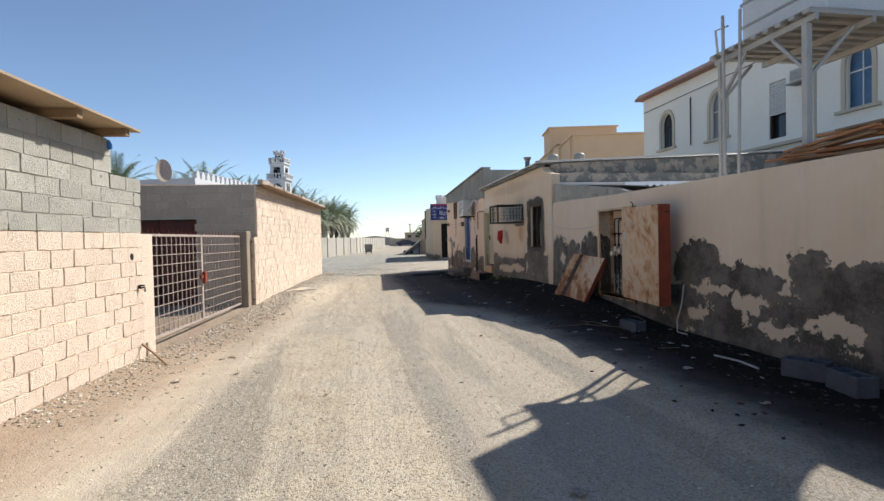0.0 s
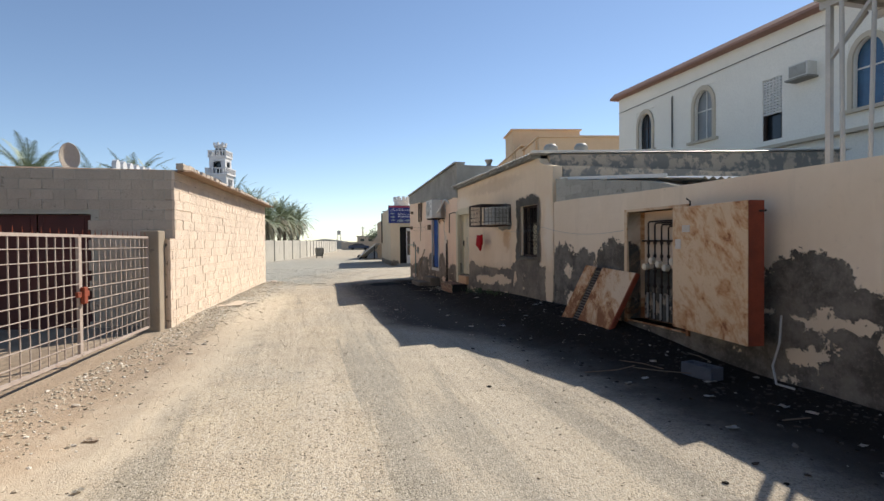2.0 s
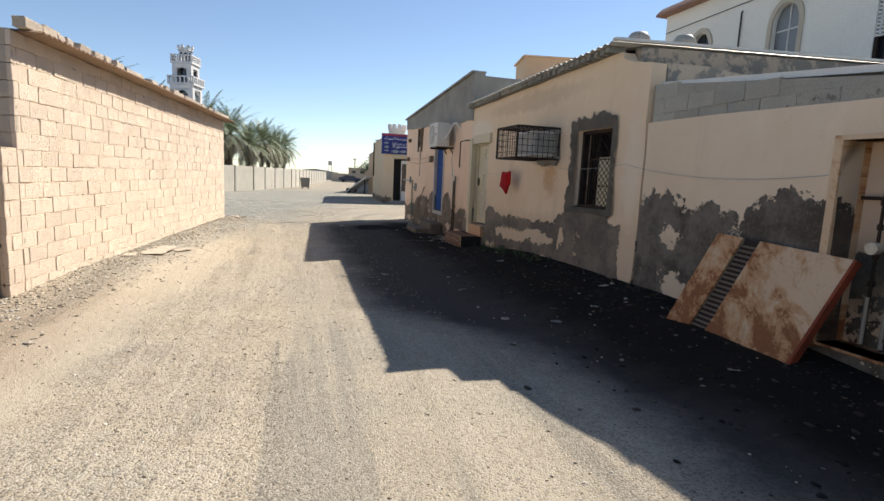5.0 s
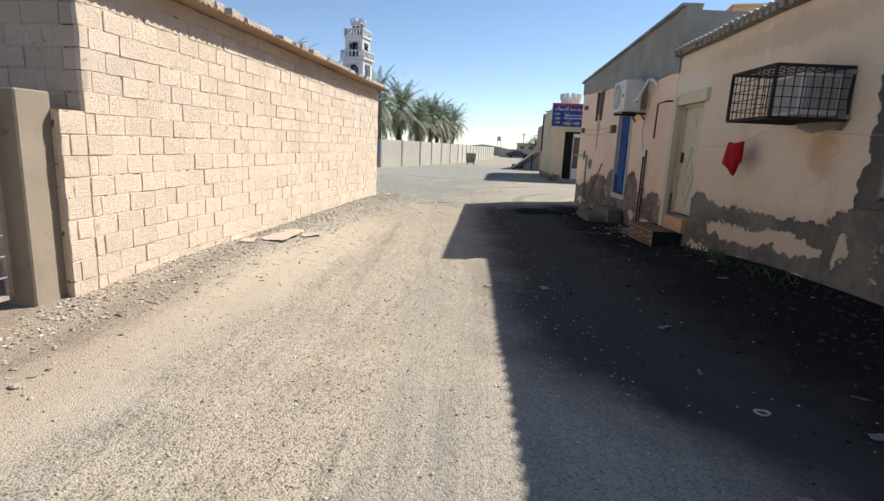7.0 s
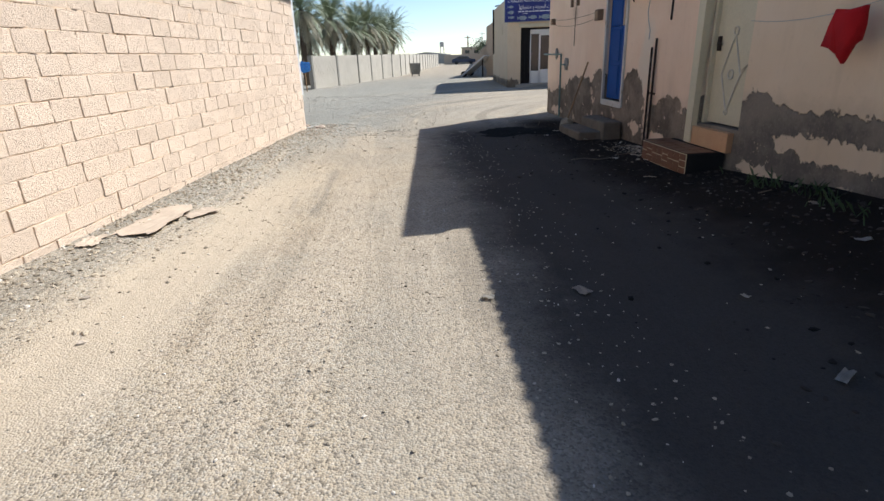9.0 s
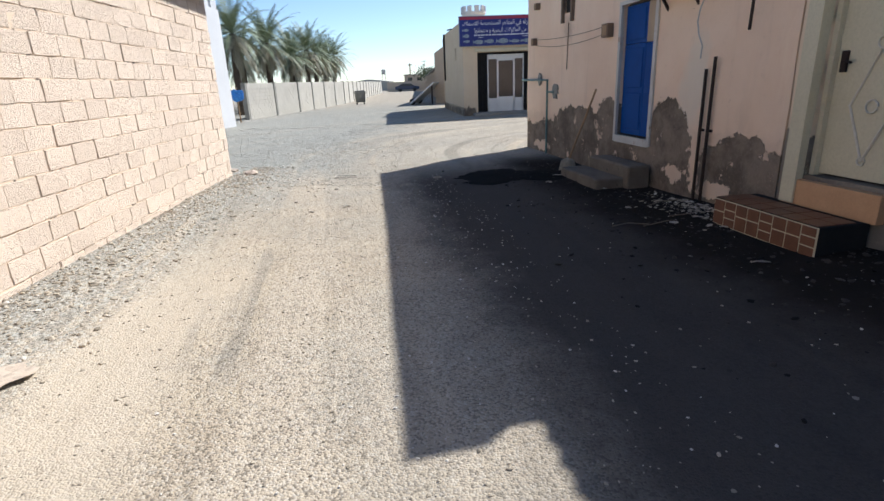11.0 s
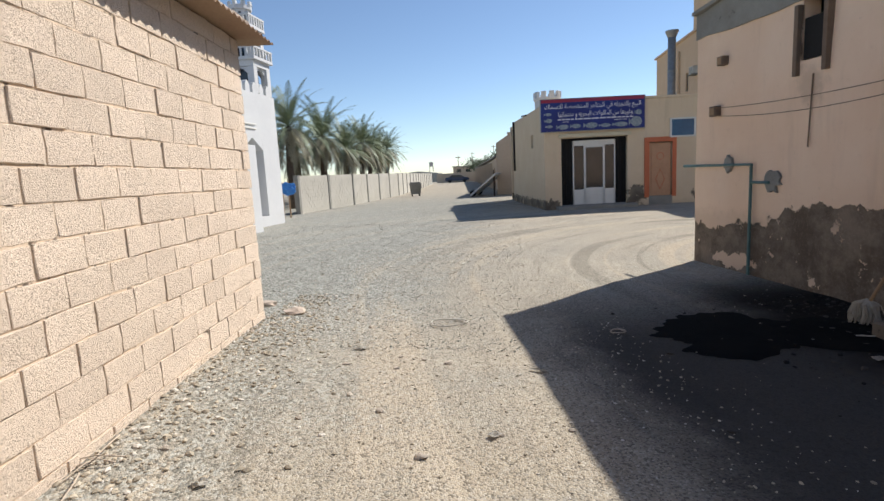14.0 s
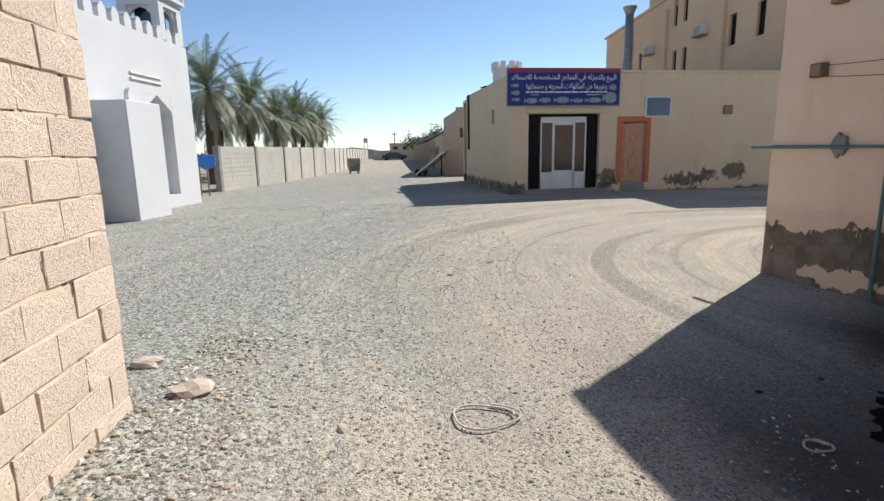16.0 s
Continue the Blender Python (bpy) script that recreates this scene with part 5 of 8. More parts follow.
leaning_panel()
loose_block("concrete_block", atR(19.4, 0.62, None, 8), M_BLUEGREY, "bluish-grey hollow concrete block on the soil by the wall", (0.42, 0.2, 0.15))
loose_block("concrete_block", atR(22.45, 0.34, None, 25), M_BLUEGREY, "bluish hollow concrete block by the yard wall", (0.42, 0.22, 0.2))
loose_block("concrete_block", atR(22.98, 0.36, None, -12), M_BLUEGREY, "bluish hollow concrete block by the yard wall", (0.42, 0.22, 0.2))
bm = bme()
tube(bm, [(0, 0, 0.03), (0.35, 0.05, 0.035), (0.7, 0.02, 0.03)], 0.014, 6)
single("pale_pipe", bm, M_PVC, atR(21.4, 0.65), "pale length of plastic pipe on the soil", "pipe")
bm = bme()
tube(bm, [(0, 0, 0.75), (0.03, -0.06, 0.45), (0.0, -0.12, 0.2), (0.12, -0.2, 0.04), (0.3, -0.16, 0.03)], 0.012, 6)
single("hose", bm, M_PVC, atR(19.95, 0.06), "grey hose hanging down to the soil beside the cabinet door", "hose")


# ---- tank on its steel stand behind the boundary wall ----
def tank_stand():
    t = thing("tank_stand", MR, "tall grey steel stand with a slatted deck behind the yard wall", "tank stand")
    x0, x1, y0, y1, zt = 19.93, 21.5, 0.64, 2.35, 4.3
    for x in (x0, x1):
        for y in (y0, y1):
            bm = bme()
            bar(bm, (x, y, -0.1), (x, y, zt), 0.055 if x == x0 else 0.08, 0.055 if x == x0 else 0.08)
            part("post", bm, M_GREY_PAINT, t)
    for y in (y0, y1, (y0 + y1) / 2):
        bm = bme()
        bar(bm, (x0 - 0.1, y, zt + 0.04), (x1 + 0.15, y, zt + 0.04), 0.06, 0.08)
        part("beam", bm, M_GREY_PAINT, t)
    for i in range(9):
        bm = bme()
        x = x0 - 0.05 + (x1 - x0 + 0.15) * i / 8
        bar(bm, (x, y0 - 0.12, zt + 0.11), (x, y1 + 0.12, zt + 0.11), 0.09, 0.05)
        part("deck_slat", bm, M_GREY_PAINT, t)
    # unseen sheet added over the slats so the deck casts a solid shadow
    bm = bme()
    box(bm, x0 - 0.1, x1 + 0.15, y0 - 0.1, y1 + 0.1, zt + 0.136, zt + 0.15)
    part("deck_shadow_sheet", bm, M_GREY_PAINT, t)
    for a, b in (((x0, y0, 3.7), (x0 + 0.55, y0, zt)), ((x1, y0, 3.7), (x1 - 0.55, y0, zt)), ((x0, y0, 3.7), (x0, y0 + 0.55, zt)), ((x1, y0, 3.6), (x1, y0 + 0.7, zt))):
        bm = bme()
        bar(bm, a, b, 0.04, 0.04)
        part("brace", bm, M_GREY_PAINT, t)
    k = thing("water_tank", MR @ pose(20.15, 0.68, zt + 0.152), "pale square water tank on the steel stand", "water tank")
    bm = bme()
    box(bm, 0, 1.45, 0.15, 1.45, 0, 1.15, 0.03)
    part("body", bm, M_TIN_WHITE, k)
    for z in (0.3, 0.65):
        bm = bme()
        box(bm, -0.012, 1.462, 0.138, 1.462, z, z + 0.04)
        part("seam", bm, M_GALV, k)
    bm = bme()
    lathe(bm, [(0.25, 0), (0.25, 0.08), (0.12, 0.12)], 14, (0.7, 0.8, 1.15))
    part("lid", bm, M_TIN_WHITE, k)
    for x, z, w_ in ((20.22, 4.95, 0.024), (20.42, 4.9, 0.022)):
        bm = bme()
        rod(bm, (x, 0.50, 0), (x + (0.1 if x > 20.3 else -0.06), 0.50, z), w_, 8)
        single("standing_pipe", bm, M_GREY_PAINT, MR, "tall thin grey pipe beside the tank stand", "pipe", "pipes by the tank")
    bm = bme()
    tube(bm, [(19.9, 0.62, 4.45), (19.85, 0.62, 4.85), (20.12, 0.62, 4.82)], 0.018, 6)
    single("pipe_bend", bm, M_GREY_PAINT, MR, "bent thin pipe at the corner of the tank deck", "pipe")


tank_stand()
random.seed(11)
for i in range(34):
    bm = bme()
    l = random.uniform(0.7, 1.5)
    box(bm, -l / 2, l / 2, -0.035, 0.035, 0, 0.03, 0.003)
    q = i / 34
    single("plank", bm, M_WOOD_RED if i % 3 else M_WOOD, MR @ pose(22.15 + random.uniform(-0.45, 0.9), 0.35 + 0.5 * random.random(), 2.475 + 0.22 * q * random.random() + 0.006 * i, random.uniform(-8, 8), random.uniform(-4, 4), random.uniform(-14, 14)), "reddish sawn plank on a loose stack behind the wall", "plank", "plank stack")
bm = bme()
box(bm, 21.2, 23.8, 0.30, 1.15, -0.1, 2.45)
single("stack_support", bm, M_BLOCK_GREY, MR, "grey block pier that carries the plank stack", "pier")

# ---- middle house: roof, gable, grille window, caged cooler ----
bm = bme()
corrugated(bm, 7.75, 13.94, -0.22, 9.0, lambda s, y: house_top(s) + 0.10 + 0.045 * y + 0.012 * noise.noise((s, y, 2)), 0.16, 0.018)
single("roof_house_middle", bm, M_TIN_WHITE, MR, "pale corrugated tin roof over the middle house", "roof", kind="structure")
bm = bme()
for i in range(38):
    s = 7.8 + i * 0.16
    prism(bm, [(s - 0.05, house_top(s) + 0.0), (s + 0.05, house_top(s)), (s + 0.05, house_top(s) + 0.07 + 0.02 * random.random()), (s - 0.05, house_top(s) + 0.06)], -0.13 - 0.04 * random.random(), 0.1)
single("trim_eave_mortar", bm, M_CEMENT, MR, "rough cement filling under the roof waves", "trim", kind="structure")
# verge coloured white for the sun glinting on the top of the sheet
bm = bme()
box(bm, 13.92, 14.0, -0.22, 9.0, 3.66, 3.695)
for v in bm.verts:
    v.co.z += 0.045 * v.co.y - 0.02
single("trim_verge", bm, M_WHITE_PAINT, MR, "folded metal verge along the roof edge, painted white for sun glint", "trim", kind="structure")
# lean-to behind the boundary wall
bm = bme()
corrugated(bm, 0.2, 5.0, 14.54, 18.5, lambda y, s: 3.0 - 0.115 * (s - 14.54) + 0.01 * y, 0.14, 0.022)
for v in bm.verts:
    v.co.x, v.co.y = v.co.y, v.co.x
lean_roof = single("roof_lean_to", bm, M_TIN_WHITE, MR, "pale corrugated lean-to roof behind the yard wall", "roof", kind="structure")
bm = bme()
prism(bm, [(14.56, 2.46), (18.4, 2.42), (17.6, 2.60), (14.56, 2.98)], 0.05, 0.2)
lean_to = single("wall_lean_to", bm, M_BLOCK_GREY, MR, "grey block infill under the lean-to roof", "wall", kind="structure")
bm = bme()
bar(bm, (14.46, 0.18, 3.005), (17.8, 0.18, 2.66), 0.035, 0.06)
single("trim_lean_to", bm, M_WHITE_PAINT, MR, "white metal edge strip of the lean-to roof", "trim", kind="structure")
# ledge added only to push the parapet's shadow further into the lane
bm = bme()
prism(bm, [(s, stone_top(s)) for s in (0, 2.6, 5.2, 7.75)] + [(s, stone_top(s) + 0.05) for s in (7.75, 5.2, 2.6, 0)], -0.11, 0.27)
single("trim_shadow_ledge", bm, M_CEMENT, MR, "rough cement ledge added on the parapet to lengthen its shadow", "trim", kind="structure")
for x, y in ((13.55, 0.45), (13.6, 1.2), (10.5, 3.0)):
    t = thing("roof_ventilator", MR @ pose(x, y, house_top(x) + 0.10 + 0.045 * y), "dark rounded cowl on the tin roof", "roof cowl", "roof cowls")
    bm = bme()
    lathe(bm, [(0.12, 0), (0.12, 0.12)], 12)
    part("neck", bm, M_GALV, t)
    bm = bme()
    lathe(bm, [(0.14, 0.10), (0.2, 0.16), (0.2, 0.24), (0.14, 0.32), (0.02, 0.35)], 14)
    part("cap", bm, M_DUMP, t, smooth=True)
    t.scale = (0.8, 0.8, 0.8)

w = thing("window_2", MR, "open window hole with dark steel grille, cream board for sunlit inside", "window", kind="structure")
bm = bme()
a, b, c, d_ = WIN
for q in ((a, a + 0.05, c, d_), (b - 0.05, b, c, d_), (a + 0.05, b - 0.05, c, c + 0.05), (a + 0.05, b - 0.05, d_ - 0.05, d_)):
    box(bm, q[0], q[1], 0.06, 0.14, q[2], q[3])
part("window_frame", bm, M_RUST_DARK, w)
# cream board added for the brightness of the sunlit space behind the lattice
bm = bme()
box(bm, a + 0.42, b - 0.05, 0.118, 0.135, c + 0.05, c + 0.78)
part("sunlit_inside_board", bm, M_CREAM_DOOR, w, "cream board standing in for the sunlit space behind the lattice")
for k in range(9):
    bm = bme()
    x = a + 0.42 + (b - a - 0.47) * k / 8
    pts = [(x + 0.025 * math.sin(j * math.pi / 1.0 + (math.pi / 2 if k % 2 else -math.pi / 2)), 0.09, c + 0.05 + (d_ - c - 0.1) * j / 22) for j in range(23)]
    tube(bm, pts, 0.006, 4)
    part("grille_bar", bm, M_RUST_DARK, w)
for k in range(6):
    bm = bme()
    x = a + 0.06 + 0.36 * k / 5
    bar(bm, (x, 0.10, c + 0.05), (x, 0.10, d_ - 0.05), 0.012, 0.012)
    part("grille_bar", bm, M_RUST_DARK, w)
bm = bme()
for z in (c + 0.35, c + 0.75):
    bar(bm, (a + 0.05, 0.11, z), (b - 0.05, 0.11, z), 0.015, 0.015)
part("cross_bar", bm, M_RUST_DARK, w)
# rough cement surround
bm = bme()
pts_o, pts_i = [], []
for k in range(160):
    ang = 2 * math.pi * (k + 0.5) / 160
    dx, dz = math.cos(ang), math.sin(ang)
    q = max(abs(dx) / ((b - a) / 2), abs(dz) / ((d_ - c) / 2))
    cx, cz = (a + b) / 2, (c + d_) / 2
    pts_i.append(bm.verts.new((cx + dx / q, -0.036, cz + dz / q)))
    r_ = 1 + 0.6 * noise.noise((dx * 2.3, dz * 2.3, 5)) + 0.35 * noise.noise((dx * 9, dz * 9, 2)) + 0.15 * noise.noise((dx * 27, dz * 27, 4))
    ex, ez = (0.19 if dx < 0 else 0.11) * r_, (0.20 if dz > 0 else 0.08) * r_
    pts_o.append(bm.verts.new((cx + dx / q * (1 + ex / ((b - a) / 2)), -0.033, cz + dz / q * (1 + ez / ((d_ - c) / 2)))))
for k in range(160):
    bm.faces.new((pts_i[k], pts_i[(k + 1) % 160], pts_o[(k + 1) % 160], pts_o[k]))
bmesh.ops.solidify(bm, geom=bm.faces[:], thickness=-0.03)
single("trim_window", bm, M_WINDOW_CEMENT, MR, "rough grey cement surround of the window", "trim", kind="structure")


def caged_cooler():
    cg = thing("cooler_cage", MR, "dark welded bar cage round a wall cooler", "cage")
    x0, x1, y0, y1, z0, z1 = 11.42, 12.28, -0.80, -0.03, 2.08, 2.60
    bm = bme()
    for p, q in (((x0, y0, z0), (x1, y0, z0)), ((x0, y0, z1), (x1, y0, z1)), ((x0, y1, z0), (x1, y1, z0)), ((x0, y1, z1), (x1, y1, z1))):
        bar(bm, p, q, 0.03, 0.03)
    for x in (x0, x1):
        for y in (y0, y1):
            bar(bm, (x, y, z0), (x, y, z1), 0.03, 0.03)
        for z in (z0, z1):
            bar(bm, (x, y0, z), (x, y1, z), 0.03, 0.03)
    part("frame", bm, M_RUST_DARK, cg)
    faces_ = []
    for k in range(1, 9):
        x = x0 + (x1 - x0) * k / 9
        faces_ += [((x, y0, z0), (x, y0, z1)), ((x, y0, z0), (x, y1, z0)), ((x, y0, z1), (x, y1, z1))]
    for k in range(1, 5):
        z = z0 + (z1 - z0) * k / 5
        faces_ += [((x0, y0, z), (x1, y0, z)), ((x0, y0, z), (x0, y1, z)), ((x1, y0, z), (x1, y1, z))]
    for k in range(1, 8):
        y = y0 + (y1 - y0) * k / 8
        faces_ += [((x0, y, z0), (x0, y, z1)), ((x1, y, z0), (x1, y, z1)), ((x0, y, z0), (x1, y, z0)), ((x0, y, z1), (x1, y, z1))]
    for p, q in faces_:
        bm = bme()
        bar(bm, p, q, 0.008, 0.008)
        part("bar", bm, M_RUST_DARK, cg)
    for x in (x0 + 0.02, x1 - 0.02):
        bm = bme()
        bar(bm, (x, y1 - 0.0, z0 + 0.05), (x, 0.03, z0 + 0.05), 0.03, 0.03)
        bar(bm, (x, y1 - 0.0, z1 - 0.05), (x, 0.03, z1 - 0.05), 0.03, 0.03)
        part("wall_lug", bm, M_RUST_DARK, cg)
    ac = thing("window_cooler", MR @ pose(11.55, 0, 2.13), "pale window air conditioner through the wall", "air conditioner")
    bm = bme()
    box(bm, 0, 0.62, -0.46, 0.1, 0, 0.42, 0.01)
    part("casing", bm, M_CONDENSER, ac)
    bm = bme()
    box(bm, 0.03, 0.59, -0.468, -0.461, 0.03, 0.39)
    part("coil", bm, M_DUMP, ac, "dark grey cooling coil")
    for k in range(10):
        bm = bme()
        box(bm, 0.619, 0.63, -0.42 + 0.035 * k, -0.40 + 0.035 * k, 0.05, 0.37)
        part("louvre", bm, M_DUMP, ac)
    bm = bme()
    prism(bm, [(11.48, 2.10), (11.55, 2.02), (11.75, 1.97), (12.0, 2.0), (12.2, 1.98), (12.3, 2.10), (12.27, 2.3), (12.3, 2.58), (12.1, 2.60), (12.0, 2.66), (11.85, 2.60), (11.52, 2.60)], -0.05, 0.01)
    single("trim_cooler_patch", bm, M_CEMENT, MR, "grey cement patch round the cooler", "trim", kind="structure")


caged_cooler()
# clothes line with the red garment
bm = bme()
pts = []
for (x0, y0, z0), (x1, y1, z1), sag in (((8.95, -0.06, 1.86), (11.6, -0.30, 2.05), 0.12), ((11.6, -0.30, 2.05), (14.2, -0.05, 1.98), 0.10), ((14.2, -0.05, 1.98), (17.05, -0.05, 1.85), 0.10)):
    for k in range(9):
        f = k / 8
        pts.append((x0 + (x1 - x0) * f, y0 + (y1 - y0) * f, z0 + (z1 - z0) * f - sag * 4 * f * (1 - f)))
tube(bm, pts, 0.0035, 5)
single("washing_line", bm, M_PVC, MR, "thin dark line strung along the house wall", "line")
bm = bme()
out = [(-0.10, 0.40), (0.02, 0.385), (0.16, 0.41), (0.18, 0.26), (0.17, 0.14), (0.11, 0.11), (0.07, 0.02), (0.03, -0.05), (-0.02, 0.03), (-0.09, 0.08), (-0.19, 0.10), (-0.15, 0.26)]
prism(bm, out, -0.018, 0.018)
bmesh.ops.subdivide_edges(bm, edges=bm.edges[:], cuts=2, use_grid_fill=True)
for v in bm.verts:
    v.co.y += 0.035 * math.sin(v.co.x * 26) * (0.5 - v.co.z) + 0.01 * noise.noise(v.co * 20)
single("red_garment", bm, M_CLOTH_RED, MR @ pose(10.55, -0.235, 1.47, 0, 0, 12), "red garment hanging from the washing line", "garment", smooth=True)


# ---- cream door with its tiled step ----
def cream_door():
    a, b, c, d_ = WDOOR
    t = thing("door_2", MR, "closed cream steel door with scrollwork", "door", kind="structure")
    bm = bme()
    box(bm, a + 0.05, b - 0.05, 0.09, 0.13, c + 0.02, d_ - 0.05, 0.004)
    leaf = part("door_leaf", bm, M_CREAM_DOOR, t)
    bm = bme()
    for q in ((a, a + 0.05, c, d_), (b - 0.05, b, c, d_), (a + 0.05, b - 0.05, d_ - 0.05, d_)):
        box(bm, q[0], q[1], 0.04, 0.16, q[2], q[3])
    part("door_frame", bm, M_CREAM_DOOR, t)
    cx = (a + b) / 2
    bm = bme()
    z0, z1 = c + 0.18, c + 1.10
    dia = [(cx, z0), (cx + 0.2, (z0 + z1) / 2), (cx, z1), (cx - 0.2, (z0 + z1) / 2), (cx, z0)]
    tube(bm, [(x, 0.082, z) for x, z in dia], 0.011, 6)
    tube(bm, [(cx + 0.2, 0.082, (z0 + z1) / 2), (cx + 0.36, 0.082, z0 + 0.62), (cx + 0.2, 0.082, z0 + 0.5)], 0.008, 5)
    for zc, r in ((z1 + 0.05, 0.05), ((z0 + z1) / 2, 0.055), (z1 + 0.62, 0.09), (z0, 0.035)):
        tube(bm, [(cx + r * math.cos(k * 0.6), 0.082, zc + r * math.sin(k * 0.6)) for k in range(11)], 0.009, 5)
    tube(bm, [(cx - 0.09, 0.082, z1 + 0.45), (cx + 0.09, 0.082, z1 + 0.45), (cx, 0.082, z1 + 0.60)], 0.009, 5)
    part("scrollwork", bm, M_BRASS, leaf, "dull ornamental scrollwork")
    bm = bme()
    box(bm, a + 0.05, b - 0.05, 0.083, 0.092, c + 1.20, c + 1.235)
    part("mid_rail", bm, M_CREAM_DOOR, leaf)
    bm = bme()
    box(bm, a + 0.10, a + 0.16, 0.06, 0.09, c + 0.92, c + 1.10, 0.005)
    tube(bm, [(a + 0.13, 0.05, c + 1.02), (a + 0.22, 0.05, c + 1.0)], 0.012, 6)
    part("door_handle", bm, M_RUST_DARK, leaf, "dark rusty latch and handle")
    bm = bme()
    box(bm, a - 0.16, a, -0.10, 0.05, 0.35, d_ + 0.14)
    box(bm, a, b + 0.18, -0.07, 0.04, d_, d_ + 0.2)
    single("trim_door_surround", bm, M_CREAM_DOOR, MR, "cream plaster jamb and lintel round the door", "trim", kind="structure")
    # step
    st = thing("tiled_step", MR, "tiled doorstep with brown tiles and an orange riser", "step")
    bm = bme()
    box(bm, 7.50, 8.78, -0.52, -0.03, -0.1, 0.335, 0.006)
    part("core", bm, M_BLACK, st, "dark cement core")
    bm = bme()
    box(bm, 7.502, 8.776, -0.526, -0.521, 0.06, 0.33)
    part("grout", bm, M_CREAM_DOOR, st, "cream joints between the tiles")
    bm = bme()
    box(bm, 7.86, 8.86, -0.08, 0.20, 0.336, 0.58, 0.004)
    part("riser", bm, M_ORANGE_TILE, st, "orange tiled riser")
    for i in range(8):
        rows = ((0.07, 0.148), (0.16, 0.235), (0.247, 0.322)) if i % 3 == 1 else ((0.07, 0.20), (0.212, 0.322))
        for z0, z1 in rows:
            bm = bme()
            box(bm, 7.512 + 0.158 * i, 7.656 + 0.158 * i, -0.534, -0.527, z0, z1, 0.002)
            part("tile", bm, M_BROWN_TILE, st)
    for i in range(6):
        for j in range(2):
            bm = bme()
            box(bm, 7.505 + 0.21 * i, 7.70 + 0.21 * i, -0.515 + 0.19 * j, -0.335 + 0.19 * j, 0.336, 0.342, 0.001)
            part("tile", bm, M_BROWN_TILE, st)


cream_door()
# conduits between the two doors
for s, z in ((6.47, 1.62), (6.61, 1.75)):
    bm = bme()
    rod(bm, (s, -0.05, 0.05), (s, -0.05, z), 0.019, 8)
    box(bm, s - 0.03, s + 0.03, -0.03, 0.02, 0.9, 0.93)
    single("conduit", bm, M_RUST_DARK, MR, "dark rusty pipe fixed upright to the wall", "pipe", "wall conduits")
bm = bme()
tube(bm, [(7.62, 0.0, 2.66), (7.62, -0.12, 2.66), (7.22, -0.14, 2.64), (7.2, -0.14, 1.98)], 0.016, 7)
single("bent_pipe", bm, M_RUST_DARK, MR, "dark bent pipe sticking out of the wall", "pipe")
bm = bme()
tube(bm, [(6.35 + 0.12 * math.sin(k * 0.8) * (k < 9), -0.06, 3.0 - 0.14 * k) for k in range(10)], 0.008, 5)
single("loose_cable", bm, M_PVC, MR, "pale loose cable hanging down the wall", "cable")


# ---- far house: blue door, steps, condenser, services ----
def blue_door():
    a, b, c, d_ = BDOOR
    t = thing("door_3", MR, "closed blue double door with a boarded fanlight corner", "door", kind="structure")
    mid = a + 0.60
    for p, q in ((a + 0.01, mid - 0.004), (mid + 0.004, b - 0.01)):
        bm = bme()
        box(bm, p, q, 0.06, 0.10, c + 0.02, c + 1.34, 0.004)
        for z0, z1 in ((0.10, 0.64), (0.72, 1.28)):
            box(bm, p + 0.05, q - 0.05, 0.048, 0.06, c + z0, c + z1, 0.006)
        leaf = part("door_leaf", bm, M_BLUE, t)
    bm = bme()
    box(bm, b - 0.07, b - 0.03, 0.02, 0.058, c + 1.05, c + 1.2, 0.004)
    part("lock", bm, M_RUST_DARK, t, "dark lock case")
    bm = bme()
    box(bm, a + 0.01, mid + 0.02, 0.06, 0.10, c + 1.345, d_ - 0.02, 0.004)
    box(bm, a + 0.07, mid - 0.04, 0.05, 0.06, c + 1.40, d_ - 0.08, 0.005)
    part("fanlight", bm, M_BLUE, t)
    bm = bme()
    box(bm, mid + 0.021, b - 0.01, 0.055, 0.085, c + 1.345, d_ - 0.02, 0.003)
    part("board", bm, M_PLY, t, "pale plywood board in the fanlight")
    bm = bme()
    for q in ((a - 0.06, a, c - 0.1, d_ + 0.05), (b, b + 0.07, c - 0.1, d_ + 0.05), (a, b, d_, d_ + 0.05), (a - 0.02, b + 0.02, c - 0.11, c)):
        box(bm, q[0], q[1], -0.03, 0.03, q[2], q[3])
    single("trim_blue_door", bm, M_WORN_WHITE, MR, "worn whitewashed surround of the blue door", "trim", kind="structure")
    st = thing("cement_steps", MR, "two worn cement steps below the blue door", "steps")
    bm = bme()
    box(bm, 4.02, 5.32, -0.80, -0.36, -0.1, 0.16, 0.02)
    part("lower_step", bm, M_STEP, st)
    bm = bme()
    box(bm, 4.20, 5.45, -0.38, -0.035, -0.1, 0.34, 0.02)
    part("upper_step", bm, M_STEP, st)


blue_door()


